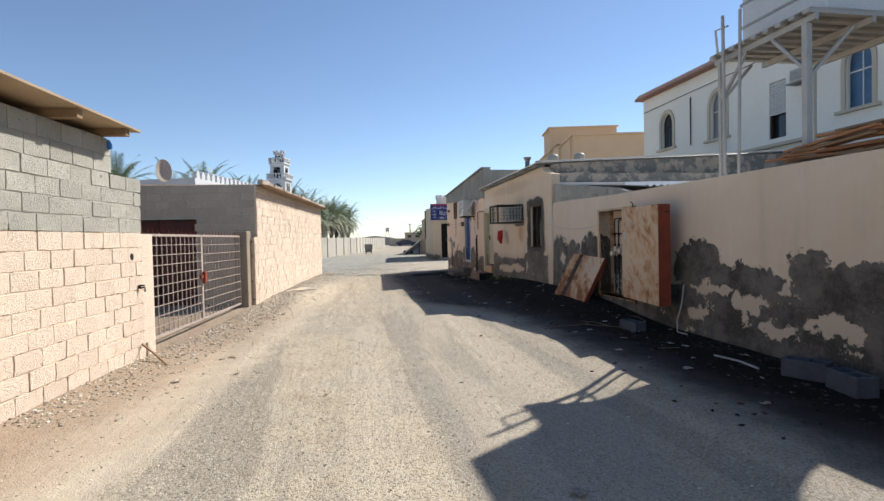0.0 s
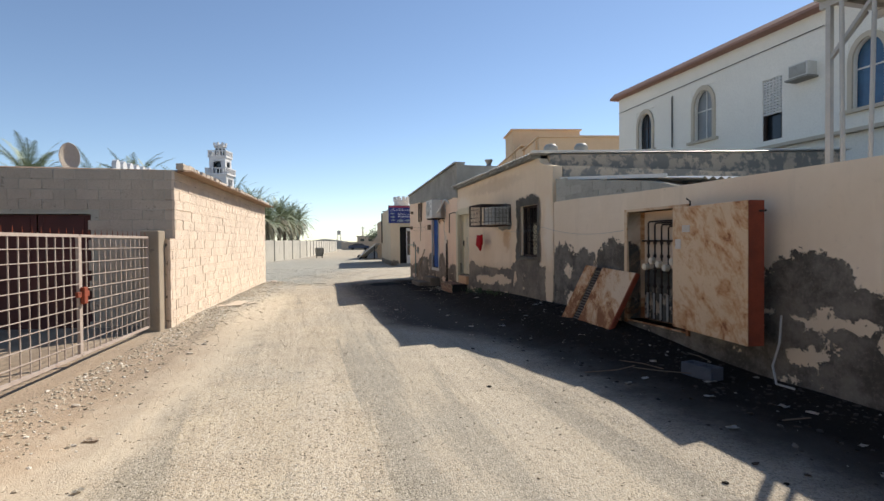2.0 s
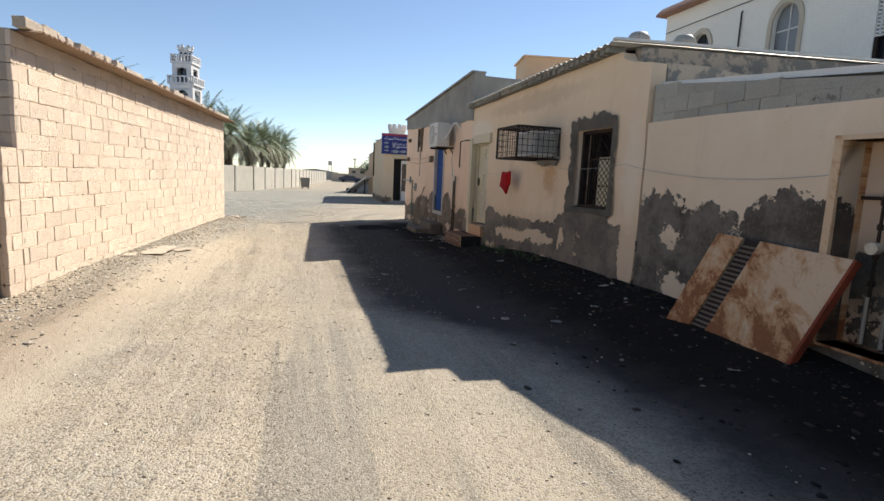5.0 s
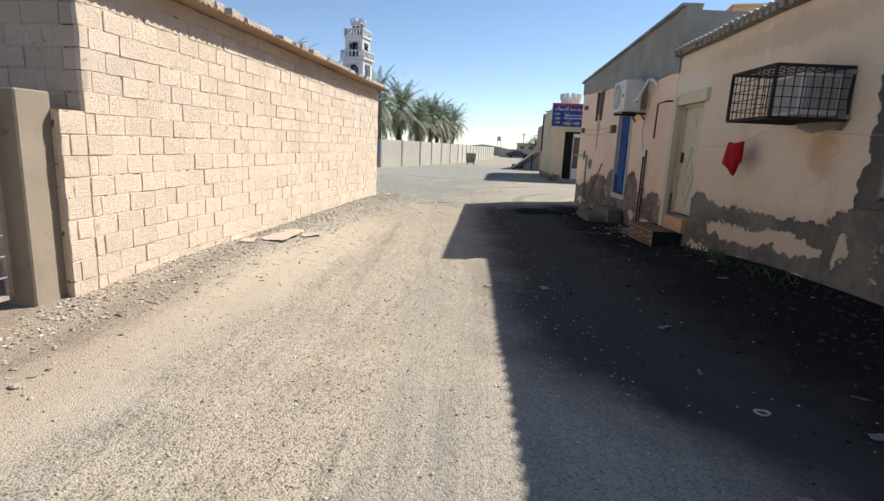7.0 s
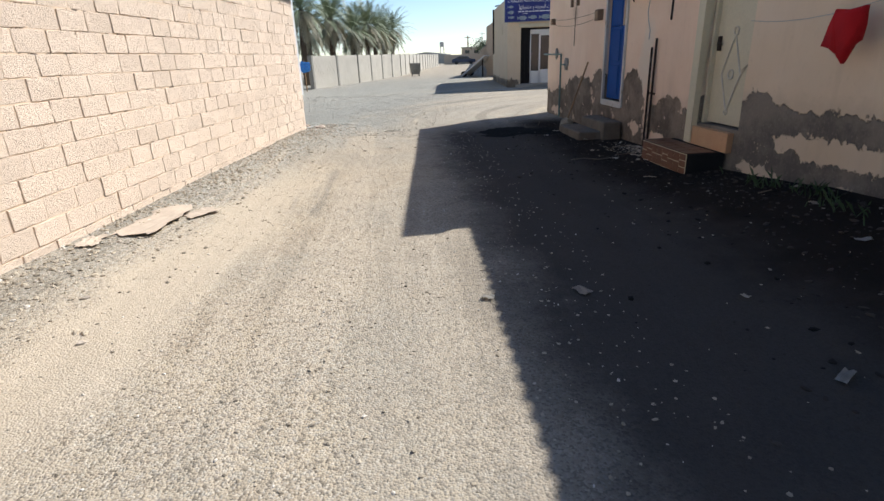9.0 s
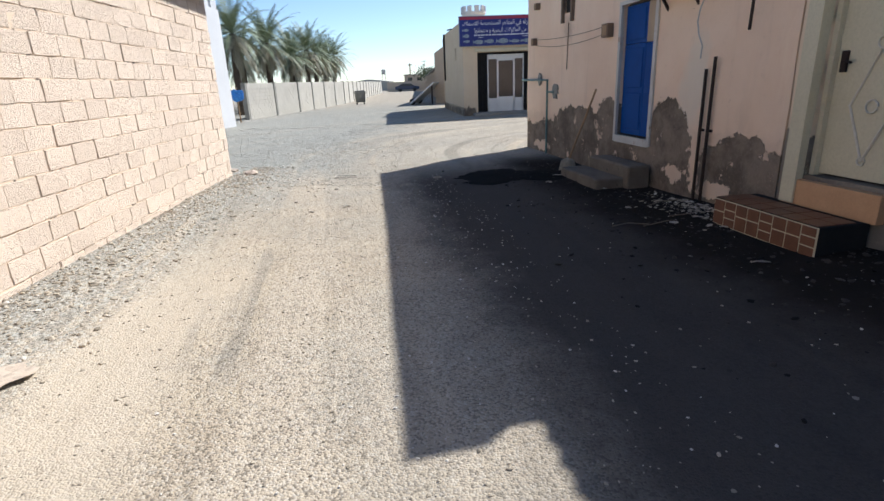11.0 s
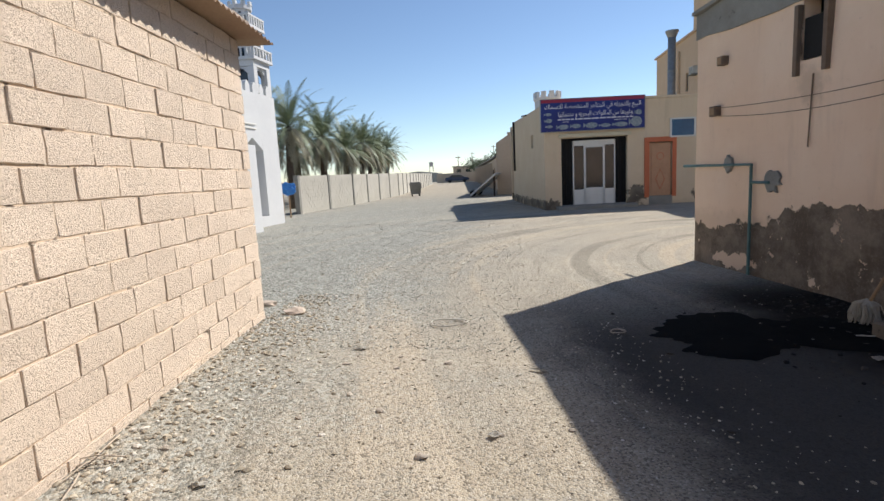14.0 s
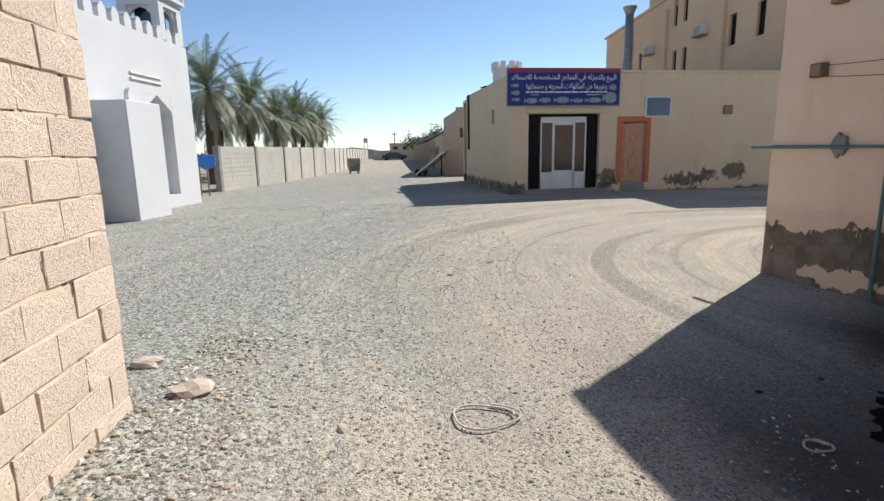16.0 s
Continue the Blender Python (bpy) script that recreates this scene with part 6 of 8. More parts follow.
def condenser():
    t = thing("ac_condenser", MR @ pose(5.40, -0.06, 2.55), "pale split air conditioner outdoor unit on a wall bracket", "air conditioner")
    bm = bme()
    box(bm, 0, 0.85, -0.46, -0.10, 0, 0.66, 0.015)
    part("casing", bm, M_CONDENSER, t)
    bm = bme()
    rod(bm, (0.31, -0.462, 0.34), (0.31, -0.452, 0.34), 0.27, 28)
    part("fan_opening", bm, M_DUMP, t, "dark round fan opening")
    fan = bme()
    rod(fan, (0.31, -0.485, 0.34), (0.31, -0.463, 0.34), 0.06, 14)
    hub = part("fan_hub", fan, M_CONDENSER, t)
    for r in (0.12, 0.17, 0.22, 0.27):
        bm = bme()
        tube(bm, [(0.31 + r * math.cos(2 * math.pi * k / 24), -0.475, 0.34 + r * math.sin(2 * math.pi * k / 24)) for k in range(25)], 0.005, 4)
        part("guard_ring", bm, M_CONDENSER, t)
    for k in range(28):
        bm = bme()
        an = 2 * math.pi * k / 28
        bar(bm, (0.31 + 0.06 * math.cos(an), -0.475, 0.34 + 0.06 * math.sin(an)), (0.31 + 0.27 * math.cos(an + 0.25), -0.475, 0.34 + 0.27 * math.sin(an + 0.25)), 0.007, 0.007)
        part("guard_spoke", bm, M_CONDENSER, t)
    bm = bme()
    box(bm, 0.68, 0.78, -0.463, -0.459, 0.30, 0.36)
    box(bm, 0.68, 0.74, -0.463, -0.459, 0.50, 0.53)
    part("label", bm, M_STEP, t, "small dark rating label")
    for x in (0.1, 0.72):
        bm = bme()
        bar(bm, (x, 0.10, -0.025), (x, -0.44, -0.025), 0.045, 0.045)
        bar(bm, (x, 0.10, -0.22), (x, -0.02, -0.05), 0.03, 0.03)
        part("bracket", bm, M_RUST_DARK, t, "rusty wall bracket")
    bm = bme()
    tube(bm, [(0.85, -0.25, 0.2), (0.98, -0.22, 0.25), (1.05, -0.15, 0.45), (1.12, -0.08, 0.62), (1.25, -0.03, 0.62), (1.32, 0.1, 0.45)], 0.035, 8)
    part("pipe_insulation", bm, M_CONDENSER, t, "wrapped pale pipe")


condenser()
v = thing("wall_vent", MR, "dark vent hole between two weathered timber rails", "vent")
bm = bme()
box(bm, 2.06, 2.12, -0.07, 0.02, 2.56, 3.36, 0.004)
part("rail", bm, M_RAIL, v)
bm = bme()
box(bm, 2.49, 2.55, -0.07, 0.02, 2.56, 3.36, 0.004)
part("rail", bm, M_RAIL, v)
# black panel put in for the darkness inside the vent hole
bm = bme()
box(bm, 2.13, 2.48, 0.015, 0.04, 2.74, 3.20)
part("hole_shade_panel", bm, M_BLACK, v)
bm = bme()
rod(bm, (2.33, -0.02, 2.55), (2.30, -0.02, 1.72), 0.009, 6)
part("drip_pipe", bm, M_RAIL, v)
for s, z, w_ in ((3.93, 2.27, 0.21), (0.55, 2.34, 0.15), (0.70, 3.03, 0.13)):
    t = thing("junction_box", MR @ pose(s, -0.05, z), "small rusty junction box on the wall", "junction box", "junction boxes")
    bm = bme()
    box(bm, -w_ / 2, w_ / 2, -0.05, 0.06, -w_ * 0.48, w_ * 0.48, 0.008)
    part("case", bm, M_RAIL, t)
    bm = bme()
    box(bm, -w_ * 0.36, w_ * 0.36, -0.056, -0.051, -w_ * 0.36, w_ * 0.36)
    part("cover", bm, M_WOOD, t)
for dz, sag in ((0.05, 0.05), (-0.06, 0.09)):
    bm = bme()
    tube(bm, [(0.6 + 3.25 * k / 10, -0.07, 2.33 - 0.05 * k / 10 + dz - sag * 4 * (k / 10) * (1 - k / 10)) for k in range(11)], 0.0045, 5)
    single("wall_cable", bm, M_RAIL, MR, "slack dark cable between two junction boxes", "cable", "cables on the far house")
bm = bme()
tube(bm, [(-0.25, -0.05, 1.55), (1.38, -0.05, 1.54), (1.38, -0.05, 0.02)], 0.022, 8)
tube(bm, [(1.38, -0.05, 1.30), (1.72, -0.05, 1.30)], 0.018, 8)
single("water_pipe", bm, M_TEAL, MR, "teal water pipe running along and down the wall", "pipe")
for s, z, r in ((0.85, 1.56, 0.12), (1.75, 1.32, 0.17)):
    bm = bme()
    n = 18
    c0 = [(s + r * (0.75 + 0.5 * noise.noise((k * 0.9, s, 1))) * math.cos(2 * math.pi * k / n), z + r * (0.9 + 0.5 * noise.noise((k * 0.9, s, 3))) * math.sin(2 * math.pi * k / n)) for k in range(n)]
    prism(bm, c0, -0.035, 0.01)
    single("cement_patch", bm, M_CEMENT, MR, "rough grey cement patch round the water pipe", "cement patch", "pipe patches")


def mop(m):
    t = thing("mop", m, "string mop leaning on the wall, wooden handle up", "mop")
    bm = bme()
    rod(bm, (0.0, -0.30, 0.16), (0.42, -0.04, 1.36), 0.016, 8)
    part("handle", bm, M_WOOD, t)
    rng = random.Random(2)
    vs = bme()
    for k in range(110):
        an = rng.uniform(0, 6.28)
        r = rng.uniform(0.03, 0.15)
        tube(vs, [(0.0, -0.30, 0.24), (0.75 * r * math.cos(an), -0.30 + 0.75 * r * math.sin(an), 0.19), (0.95 * r * math.cos(an + 0.2), -0.30 + 0.95 * r * math.sin(an + 0.2), 0.10), (r * math.cos(an), -0.30 + r * math.sin(an), 0.02)], 0.006, 4)
    part("head", vs, M_MOP, t, "grey cotton yarn head")


mop(atR(3.72, 0.25))
# soaked patch on the ground below the blue door
bm = bme()
cx, cy = -2.35, 25.45
n = 140
ring = []
cen = bm.verts.new((cx, cy, ground_z(cx, cy) + 0.008))
for k in range(n):
    an = 2 * math.pi * k / n
    r = 1 + 0.55 * noise.noise((math.cos(an) * 1.6, math.sin(an) * 1.6, 9)) + 0.16 * noise.noise((math.cos(an) * 6, math.sin(an) * 6, 2)) + 0.05 * noise.noise((math.cos(an) * 25, math.sin(an) * 25, 5))
    x, y = cx + 0.88 * r * math.cos(an), cy + 0.62 * r * math.sin(an)
    ring.append((x, y))
prev = None
for f in (0.4, 0.75, 1.0):
    cur = [bm.verts.new((cx + (x - cx) * f, cy + (y - cy) * f, ground_z(cx + (x - cx) * f, cy + (y - cy) * f) + (0.008 if f < 1 else 0.004))) for x, y in ring]
    for k in range(n):
        if prev is None:
            bm.faces.new((cen, cur[k], cur[(k + 1) % n]))
        else:
            bm.faces.new((prev[k], cur[k], cur[(k + 1) % n], prev[(k + 1) % n]))
    prev = cur
single("ground_soaked_patch", bm, M_OIL, Matrix.Identity(4), "black soaked patch of spilled water and oil", "spill", kind="structure")

# ---- shop ----
FORMS = {"ا": "\ufe8d\ufe8e", "أ": "\ufe83\ufe84", "ة": "\ufe93\ufe94", "د": "\ufea9\ufeaa", "ر": "\ufead\ufeae", "ز": "\ufeaf\ufeb0", "و": "\ufeed\ufeee",
         "ب": "\ufe8f\ufe90\ufe91\ufe92", "ت": "\ufe95\ufe96\ufe97\ufe98", "ج": "\ufe9d\ufe9e\ufe9f\ufea0", "ح": "\ufea1\ufea2\ufea3\ufea4", "خ": "\ufea5\ufea6\ufea7\ufea8",
         "س": "\ufeb1\ufeb2\ufeb3\ufeb4", "ص": "\ufeb9\ufeba\ufebb\ufebc", "ع": "\ufec9\ufeca\ufecb\ufecc", "غ": "\ufecd\ufece\ufecf\ufed0", "ف": "\ufed1\ufed2\ufed3\ufed4",
         "ك": "\ufed9\ufeda\ufedb\ufedc", "ل": "\ufedd\ufede\ufedf\ufee0", "م": "\ufee1\ufee2\ufee3\ufee4", "ن": "\ufee5\ufee6\ufee7\ufee8", "ه": "\ufee9\ufeea\ufeeb\ufeec",
         "ي": "\ufef1\ufef2\ufef3\ufef4", "ئ": "\ufe89\ufe8a\ufe8b\ufe8c", "\ufefb": "\ufefb\ufefc"}


def shaped(text):
    """Joined letter forms, in the order in which they stand from left to right."""
    text = text.replace("لا", "\ufefb")
    out = []
    for i, ch in enumerate(text):
        if ch not in FORMS:
            out.append(ch)
            continue
        before = i > 0 and len(FORMS.get(text[i - 1], "")) == 4
        after = len(FORMS[ch]) == 4 and i + 1 < len(text) and text[i + 1] in FORMS
        out.append(FORMS[ch][(2 if after else 0) + (1 if before else 0)])
    return "".join(reversed(out))


def lettering(text, width, height, material, parent, x, z, y):
    cu = bpy.data.curves.new("lettering", "FONT")
    cu.body, cu.align_x, cu.align_y, cu.extrude = text, "CENTER", "CENTER", 0.002
    tmp = new("lettering", cu)
    me_ = bpy.data.meshes.new_from_object(tmp.evaluated_get(bpy.context.evaluated_depsgraph_get()))
    bpy.data.objects.remove(tmp)
    xs = [v.co.x for v in me_.vertices]
    ys = [v.co.y for v in me_.vertices]
    ob = new("lettering", me_)
    me_.materials.clear()
    me_.materials.append(material)
    ob.parent = parent
    fx, fy = width / (max(xs) - min(xs)), height / (max(ys) - min(ys))
    ob.matrix_basis = pose(x, y, z, 90, 0, 0) @ Matrix.Diagonal((fx, fy, 1, 1)) @ Matrix.Translation((-(max(xs) + min(xs)) / 2, -(max(ys) + min(ys)) / 2, 0))
    return tagged(ob, "white Arabic lettering")


def shop_things():
    sg = thing("shop_sign", MS @ pose(-0.14, -0.12, 3.03), "blue fish shop sign with white Arabic lettering", "sign")
    W_, H_ = 4.05, 1.22
    bm = bme()
    box(bm, 0, W_, 0, 0.10, 0, H_, 0.008)
    part("board", bm, M_SIGN_BLUE, sg)
    bm = bme()
    box(bm, 0.02, W_ - 0.02, -0.006, -0.001, H_ - 0.13, H_ - 0.015)
    part("top_band", bm, M_SIGN_RED, sg, "dark red band")
    bm = bme()
    for q in ((-0.02, 0.0, -0.02, H_ + 0.02), (W_, W_ + 0.02, -0.02, H_ + 0.02), (0.0, W_, -0.02, 0.0), (0.0, W_, H_, H_ + 0.02)):
        box(bm, q[0], q[1], -0.01, 0.10, q[2], q[3])
    part("frame", bm, M_GALV, sg)
    lettering(shaped("البيع بالتجزئه في المتاجر المتخصصة للاسماك"), 3.75, 0.29, M_SIGN_WHITE, sg, W_ / 2, 0.90, -0.005)
    lettering(shaped("وغيرها من الماكولات البحريه و منتجاتها"), 2.9, 0.24, M_SIGN_WHITE, sg, W_ / 2 + 0.1, 0.62, -0.005)
    rng = random.Random(4)
    x = 0.65
    while x < 3.5:
        w_ = rng.uniform(0.08, 0.3)
        bm = bme()
        box(bm, x, x + w_, -0.005, -0.001, 0.42, 0.465)
        part("text_bar", bm, M_SIGN_WHITE, sg)
        x += w_ + 0.04
    for x, w_ in ((0.85, 0.25), (2.85, 0.5)):
        bm = bme()
        box(bm, x, x + w_, -0.005, -0.001, 0.345, 0.362)
        part("text_bar", bm, M_SIGN_WHITE, sg)
    for cx, cz, l, h in ((0.85, 0.16, 0.5, 0.2), (1.35, 0.18, 0.45, 0.17), (1.95, 0.18, 0.6, 0.22), (2.5, 0.16, 0.5, 0.14), (3.1, 0.17, 0.65, 0.18), (3.7, 0.25, 0.55, 0.4), (0.3, 0.42, 0.32, 0.16), (0.28, 0.66, 0.3, 0.12), (3.8, 0.6, 0.3, 0.2), (0.32, 0.2, 0.3, 0.12)):
        bm = bme()
        k = 12
        body = [(cx + l * 0.40 * math.cos(2 * math.pi * i / k) + 0.04 * l, cz + h / 2 * math.sin(2 * math.pi * i / k)) for i in range(k)]
        prism(bm, body, -0.005, -0.001)
        prism(bm, [(cx - 0.3 * l, cz), (cx - 0.5 * l, cz + h * 0.4), (cx - 0.5 * l, cz - h * 0.4)], -0.0055, -0.0012)
        part("fish_shape", bm, M_FISH, sg, "pale grey-green fish shape")
    # recessed entrance
    d = thing("door_4", MS, "white aluminium shop door with dark glass between black shutter sides", "door", kind="structure")
    bm = bme()
    box(bm, 0.66, 3.28, 0.30, 0.36, 0.0, 2.76)
    part("back_panel", bm, M_BLACK, d)
    for a, b in ((0.66, 1.12), (2.86, 3.28)):
        bm = bme()
        for i in range(6):
            w_ = (b - a) / 6
            box(bm, a + w_ * i + 0.006, a + w_ * (i + 1) - 0.006, 0.16 if i % 2 else 0.19, 0.28, 0.1, 2.74)
        part("shutter", bm, M_BLACK, d, "black folded shutter")
    x0, x1 = 1.14, 2.84
    for q in ((x0, x0 + 0.05, 0.15, 2.66), (x1 - 0.05, x1, 0.15, 2.66), (1.58, 1.66, 0.15, 2.46), (2.34, 2.42, 0.15, 2.46), (x0, x1, 2.46, 2.66), (x0, x1, 0.15, 0.74), (1.66, 2.34, 0.74, 0.80), (1.66, 2.34, 2.38, 2.46)):
        bm = bme()
        box(bm, q[0], q[1], 0.12, 0.17, q[2], q[3])
        part("door_frame", bm, M_WHITE_PAINT, d)
    for q in ((x0 + 0.05, 1.58), (1.66, 2.34), (2.42, x1 - 0.05)):
        bm = bme()
        box(bm, q[0], q[1], 0.14, 0.15, 0.745, 2.455)
        part("pane", bm, M_GLASS_DARK, d)
    bm = bme()
    box(bm, 1.60, 1.64, 0.07, 0.12, 1.28, 1.44, 0.005)
    part("door_handle", bm, M_WHITE_PAINT, d)
    st = thing("shop_step", MS, "low cement step in front of the shop door", "step")
    bm = bme()
    box(bm, 0.4, 3.5, -0.55, -0.03, -0.1, 0.13, 0.02)
    part("slab", bm, M_CEMENT, st)
    bm = bme()
    box(bm, 0.7, 3.24, -0.03, 0.30, 0.0, 0.15)
    part("threshold", bm, M_CEMENT, st)
    bm = bme()
    box(bm, 0.55, 3.4, -0.10, -0.03, 2.78, 2.92, 0.005)
    single("trim_shop_lintel", bm, M_CREAM_DOOR, MS, "pale lintel box over the shop door", "trim", kind="structure")
    bm = bme()
    box(bm, 0.0, 0.66, -0.05, 0.28, 4.12, 4.18)
    box(bm, 0.7, 15.0, -0.05, 0.28, 4.13, 4.22)
    single("trim_shop_coping", bm, M_SHOP, MS, "ochre coping along the shop roof", "trim", kind="structure")
    # orange door
    d = thing("door_5", MS, "salmon painted panel door with a wide salmon surround", "door", kind="structure")
    bm = bme()
    box(bm, 4.16, 5.04, 0.06, 0.10, 0.35, 2.42, 0.004)
    box(bm, 4.26, 4.94, 0.045, 0.06, 0.5, 1.3, 0.008)
    box(bm, 4.26, 4.94, 0.045, 0.06, 1.45, 2.3, 0.008)
    leaf = part("door_leaf", bm, M_SALMON_PALE, d)
    bm = bme()
    dia = [(4.6, 0.6), (4.78, 1.0), (4.6, 1.4), (4.42, 1.0), (4.6, 0.6)]
    tube(bm, [(x, 0.04, z) for x, z in dia], 0.012, 5)
    tube(bm, [(4.6 + 0.14 * math.cos(k * 0.6), 0.04, 1.9 + 0.14 * math.sin(k * 0.6)) for k in range(12)], 0.012, 5)
    part("scrollwork", bm, M_SALMON, leaf)
    bm = bme()
    for q in ((3.95, 4.14, 0.3, 2.64), (5.06, 5.22, 0.3, 2.64), (4.14, 5.06, 2.45, 2.64)):
        box(bm, q[0], q[1], -0.03, 0.05, q[2], q[3])
    part("door_surround", bm, M_SALMON, d, "salmon painted surround")
    bm = bme()
    box(bm, 4.14, 5.06, -0.04, 0.24, 0.0, 0.34)
    part("sill", bm, M_CEMENT, d)
    w = thing("window_3", MS, "small pale framed window high on the shop wall", "window", kind="structure")
    bm = bme()
    for q in ((4.95, 5.01, 2.60, 3.34), (5.90, 5.96, 2.60, 3.34), (5.01, 5.90, 2.60, 2.66), (5.01, 5.90, 3.28, 3.34)):
        box(bm, q[0], q[1], -0.06, 0.0, q[2], q[3])
    part("window_frame", bm, M_WHITE_PAINT, w)
    bm = bme()
    box(bm, 5.01, 5.90, -0.03, -0.003, 2.66, 3.28)
    part("pane", bm, M_GLASS_BLUE, w)
    t = thing("junction_box", MS @ pose(8.2, -0.04, 2.85), "small brown junction box on the shop wall", "junction box")
    bm = bme()
    box(bm, -0.16, 0.16, -0.06, 0.06, -0.16, 0.16, 0.01)
    part("case", bm, M_WOOD, t)
    # turret behind the shop corner
    t = thing("roof_turret", pose(-3.2, 47.7, 0), "white crenellated turret behind the shop", "turret")
    bm = bme()
    lathe(bm, [(0.62, 0), (0.62, 4.95), (0.68, 5.0), (0.68, 5.1)], 18)
    part("shaft", bm, M_WHITE, t)
    for k in range(10):
        bm = bme()
        box(bm, 0.54, 0.68, -0.12, 0.12, 5.1, 5.38, 0.02)
        part("merlon", bm, M_WHITE, t, m=pose(0, 0, 0, 0, 0, 36 * k))
    # gutter pipe on the shop corner
    bm = bme()
    tube(bm, [(-0.05, 3.2, 4.05), (-0.3, 3.2, 4.0)], 0.03, 6)
    tube(bm, [(-0.05, 6.9, 4.1), (-0.05, 6.9, 1.6)], 0.05, 6)
    single("downpipe", bm, M_RUST_DARK, MS, "dark downpipe on the shop side wall", "pipe")
    # flue behind the shop
    t = thing("flue", pose(5.0, 56.85, 0), "tall galvanised flue with a conical cowl", "chimney")
    bm = bme()
    lathe(bm, [(0.24, 0), (0.24, 9.4)], 16)
    part("pipe", bm, M_GALV, t, smooth=True)
    bm = bme()
    lathe(bm, [(0.24, 9.4), (0.40, 9.75), (0.40, 9.82), (0.2, 9.85)], 16)
    part("cowl", bm, M_GALV, t)
    for z in (5.5, 7.3):
        bm = bme()
        lathe(bm, [(0.25, z), (0.26, z + 0.03), (0.26, z + 0.08), (0.25, z + 0.1)], 16)
        part("band", bm, M_GALV, t)


shop_things()

# ---- villa windows, cornice ----
bm = bme()
prism(bm, [(-0.42, 9.28), (0.35, 9.28), (0.35, 9.6), (-0.12, 9.66), (-0.40, 9.40)], 0.2, 24.2)
single("trim_villa_cornice", bm, M_ROOFTILE, MV @ Matrix(((0, 1, 0, 0), (1, 0, 0, 0), (0, 0, 1, 0), (0, 0, 0, 1))), "brown tiled cornice along the villa roof", "trim", kind="structure")


def villa_window(a, b, c, d_, arched, glass, slit):
    w = thing("window_4", MV, "arched villa window with a moulded surround", "window", kind="structure")
    cx, wd = (a + b) / 2, b - a
    if arched:
        n = 10
        outer = [(cx - wd / 2 - 0.02, c - 0.02), (cx - wd / 2 - 0.02, d_ + 0.02), (cx + wd / 2 + 0.02, d_ + 0.02), (cx + wd / 2 + 0.02, c - 0.02)]
        bm = bme()
        spring = d_ - wd * 0.62
        arc = [(cx - wd * 0.36 * math.cos(math.pi * k / n), spring + wd * 0.5 * math.sin(math.pi * k / n) ** 0.85) for k in range(n + 1)]
        prism(bm, [(cx - wd / 2, c), (cx - wd * 0.36, c)] + arc[:n // 2 + 1] + [(cx, d_), (cx - wd / 2, d_)], 0.02, 0.16)
        prism(bm, [(cx, d_)] + arc[n // 2:] + [(cx + wd * 0.36, c), (cx + wd / 2, c), (cx + wd / 2, d_)], 0.02, 0.16)
        part("arch_infill", bm, M_VILLA, w)
        bm = bme()
        for r0, y in ((1.0, -0.05),):
            o = [(cx - wd * 0.50 * math.cos(math.pi * k / n), spring + wd * 0.66 * math.sin(math.pi * k / n)) for k in range(n + 1)]
            o = [(cx - wd * 0.5, c - 0.02)] + o + [(cx + wd * 0.5, c - 0.02)]
            i_ = [(cx - wd * 0.38, c - 0.02)] + [(cx - wd * 0.38 * math.cos(math.pi * k / n), spring + wd * 0.52 * math.sin(math.pi * k / n)) for k in range(n + 1)] + [(cx + wd * 0.38, c - 0.02)]
            for k in range(len(o) - 1):
                prism(bm, [o[k], o[k + 1], i_[k + 1], i_[k]], y, 0.015)
        part("window_surround", bm, M_VILLA_TRIM, w)
    bm = bme()
    box(bm, a, b, 0.2, 0.24, c, d_)
    part("pane", bm, glass, w)
    bm = bme()
    for x in (cx - 0.02,):
        box(bm, x, x + 0.04, 0.17, 0.199, c, d_)
    box(bm, a, b, 0.17, 0.199, c + (d_ - c) * 0.55, c + (d_ - c) * 0.55 + 0.05)
    part("window_frame", bm, M_RUST_DARK if glass is M_GLASS_DARK else M_WHITE_PAINT, w)
    bm = bme()
    box(bm, a - 0.15, b + 0.15, -0.16, 0.10, c - 0.12, c - 0.01)
    part("window_sill", bm, M_VILLA_TRIM, w)


villa_window(*VW[0], True, M_GLASS_DARK, 0)
villa_window(*VW[1], True, M_GLASS_GREY, 0)
villa_window(*VW[3], True, M_GLASS_BLUE, 0)
# pierced screen over a small window
w = thing("window_5", MV, "white pierced screen above a dark little window", "window", kind="structure")
a, b, c, d_ = VW[2]
bm = bme()
n, k = 6, 12
z0 = c + 0.98
px_, pz_ = (b - a) / n, (d_ - z0) / k
for i in range(n + 1):
    box(bm, a + px_ * i - 0.028, a + px_ * i + 0.028, 0.03, 0.12, z0, d_)
for j in range(k + 1):
    box(bm, a, b, 0.03, 0.118, z0 + pz_ * j - 0.028, z0 + pz_ * j + 0.028)
part("screen", bm, M_WHITE_PAINT, w)
bm = bme()
box(bm, a, b, 0.2, 0.24, c, d_)
part("pane", bm, M_GLASS_DARK, w)
bm = bme()
box(bm, a, a + 0.1, 0.04, 0.14, c, z0)
box(bm, b - 0.08, b, 0.04, 0.14, c, z0)
part("window_frame", bm, M_RUST_DARK, w)


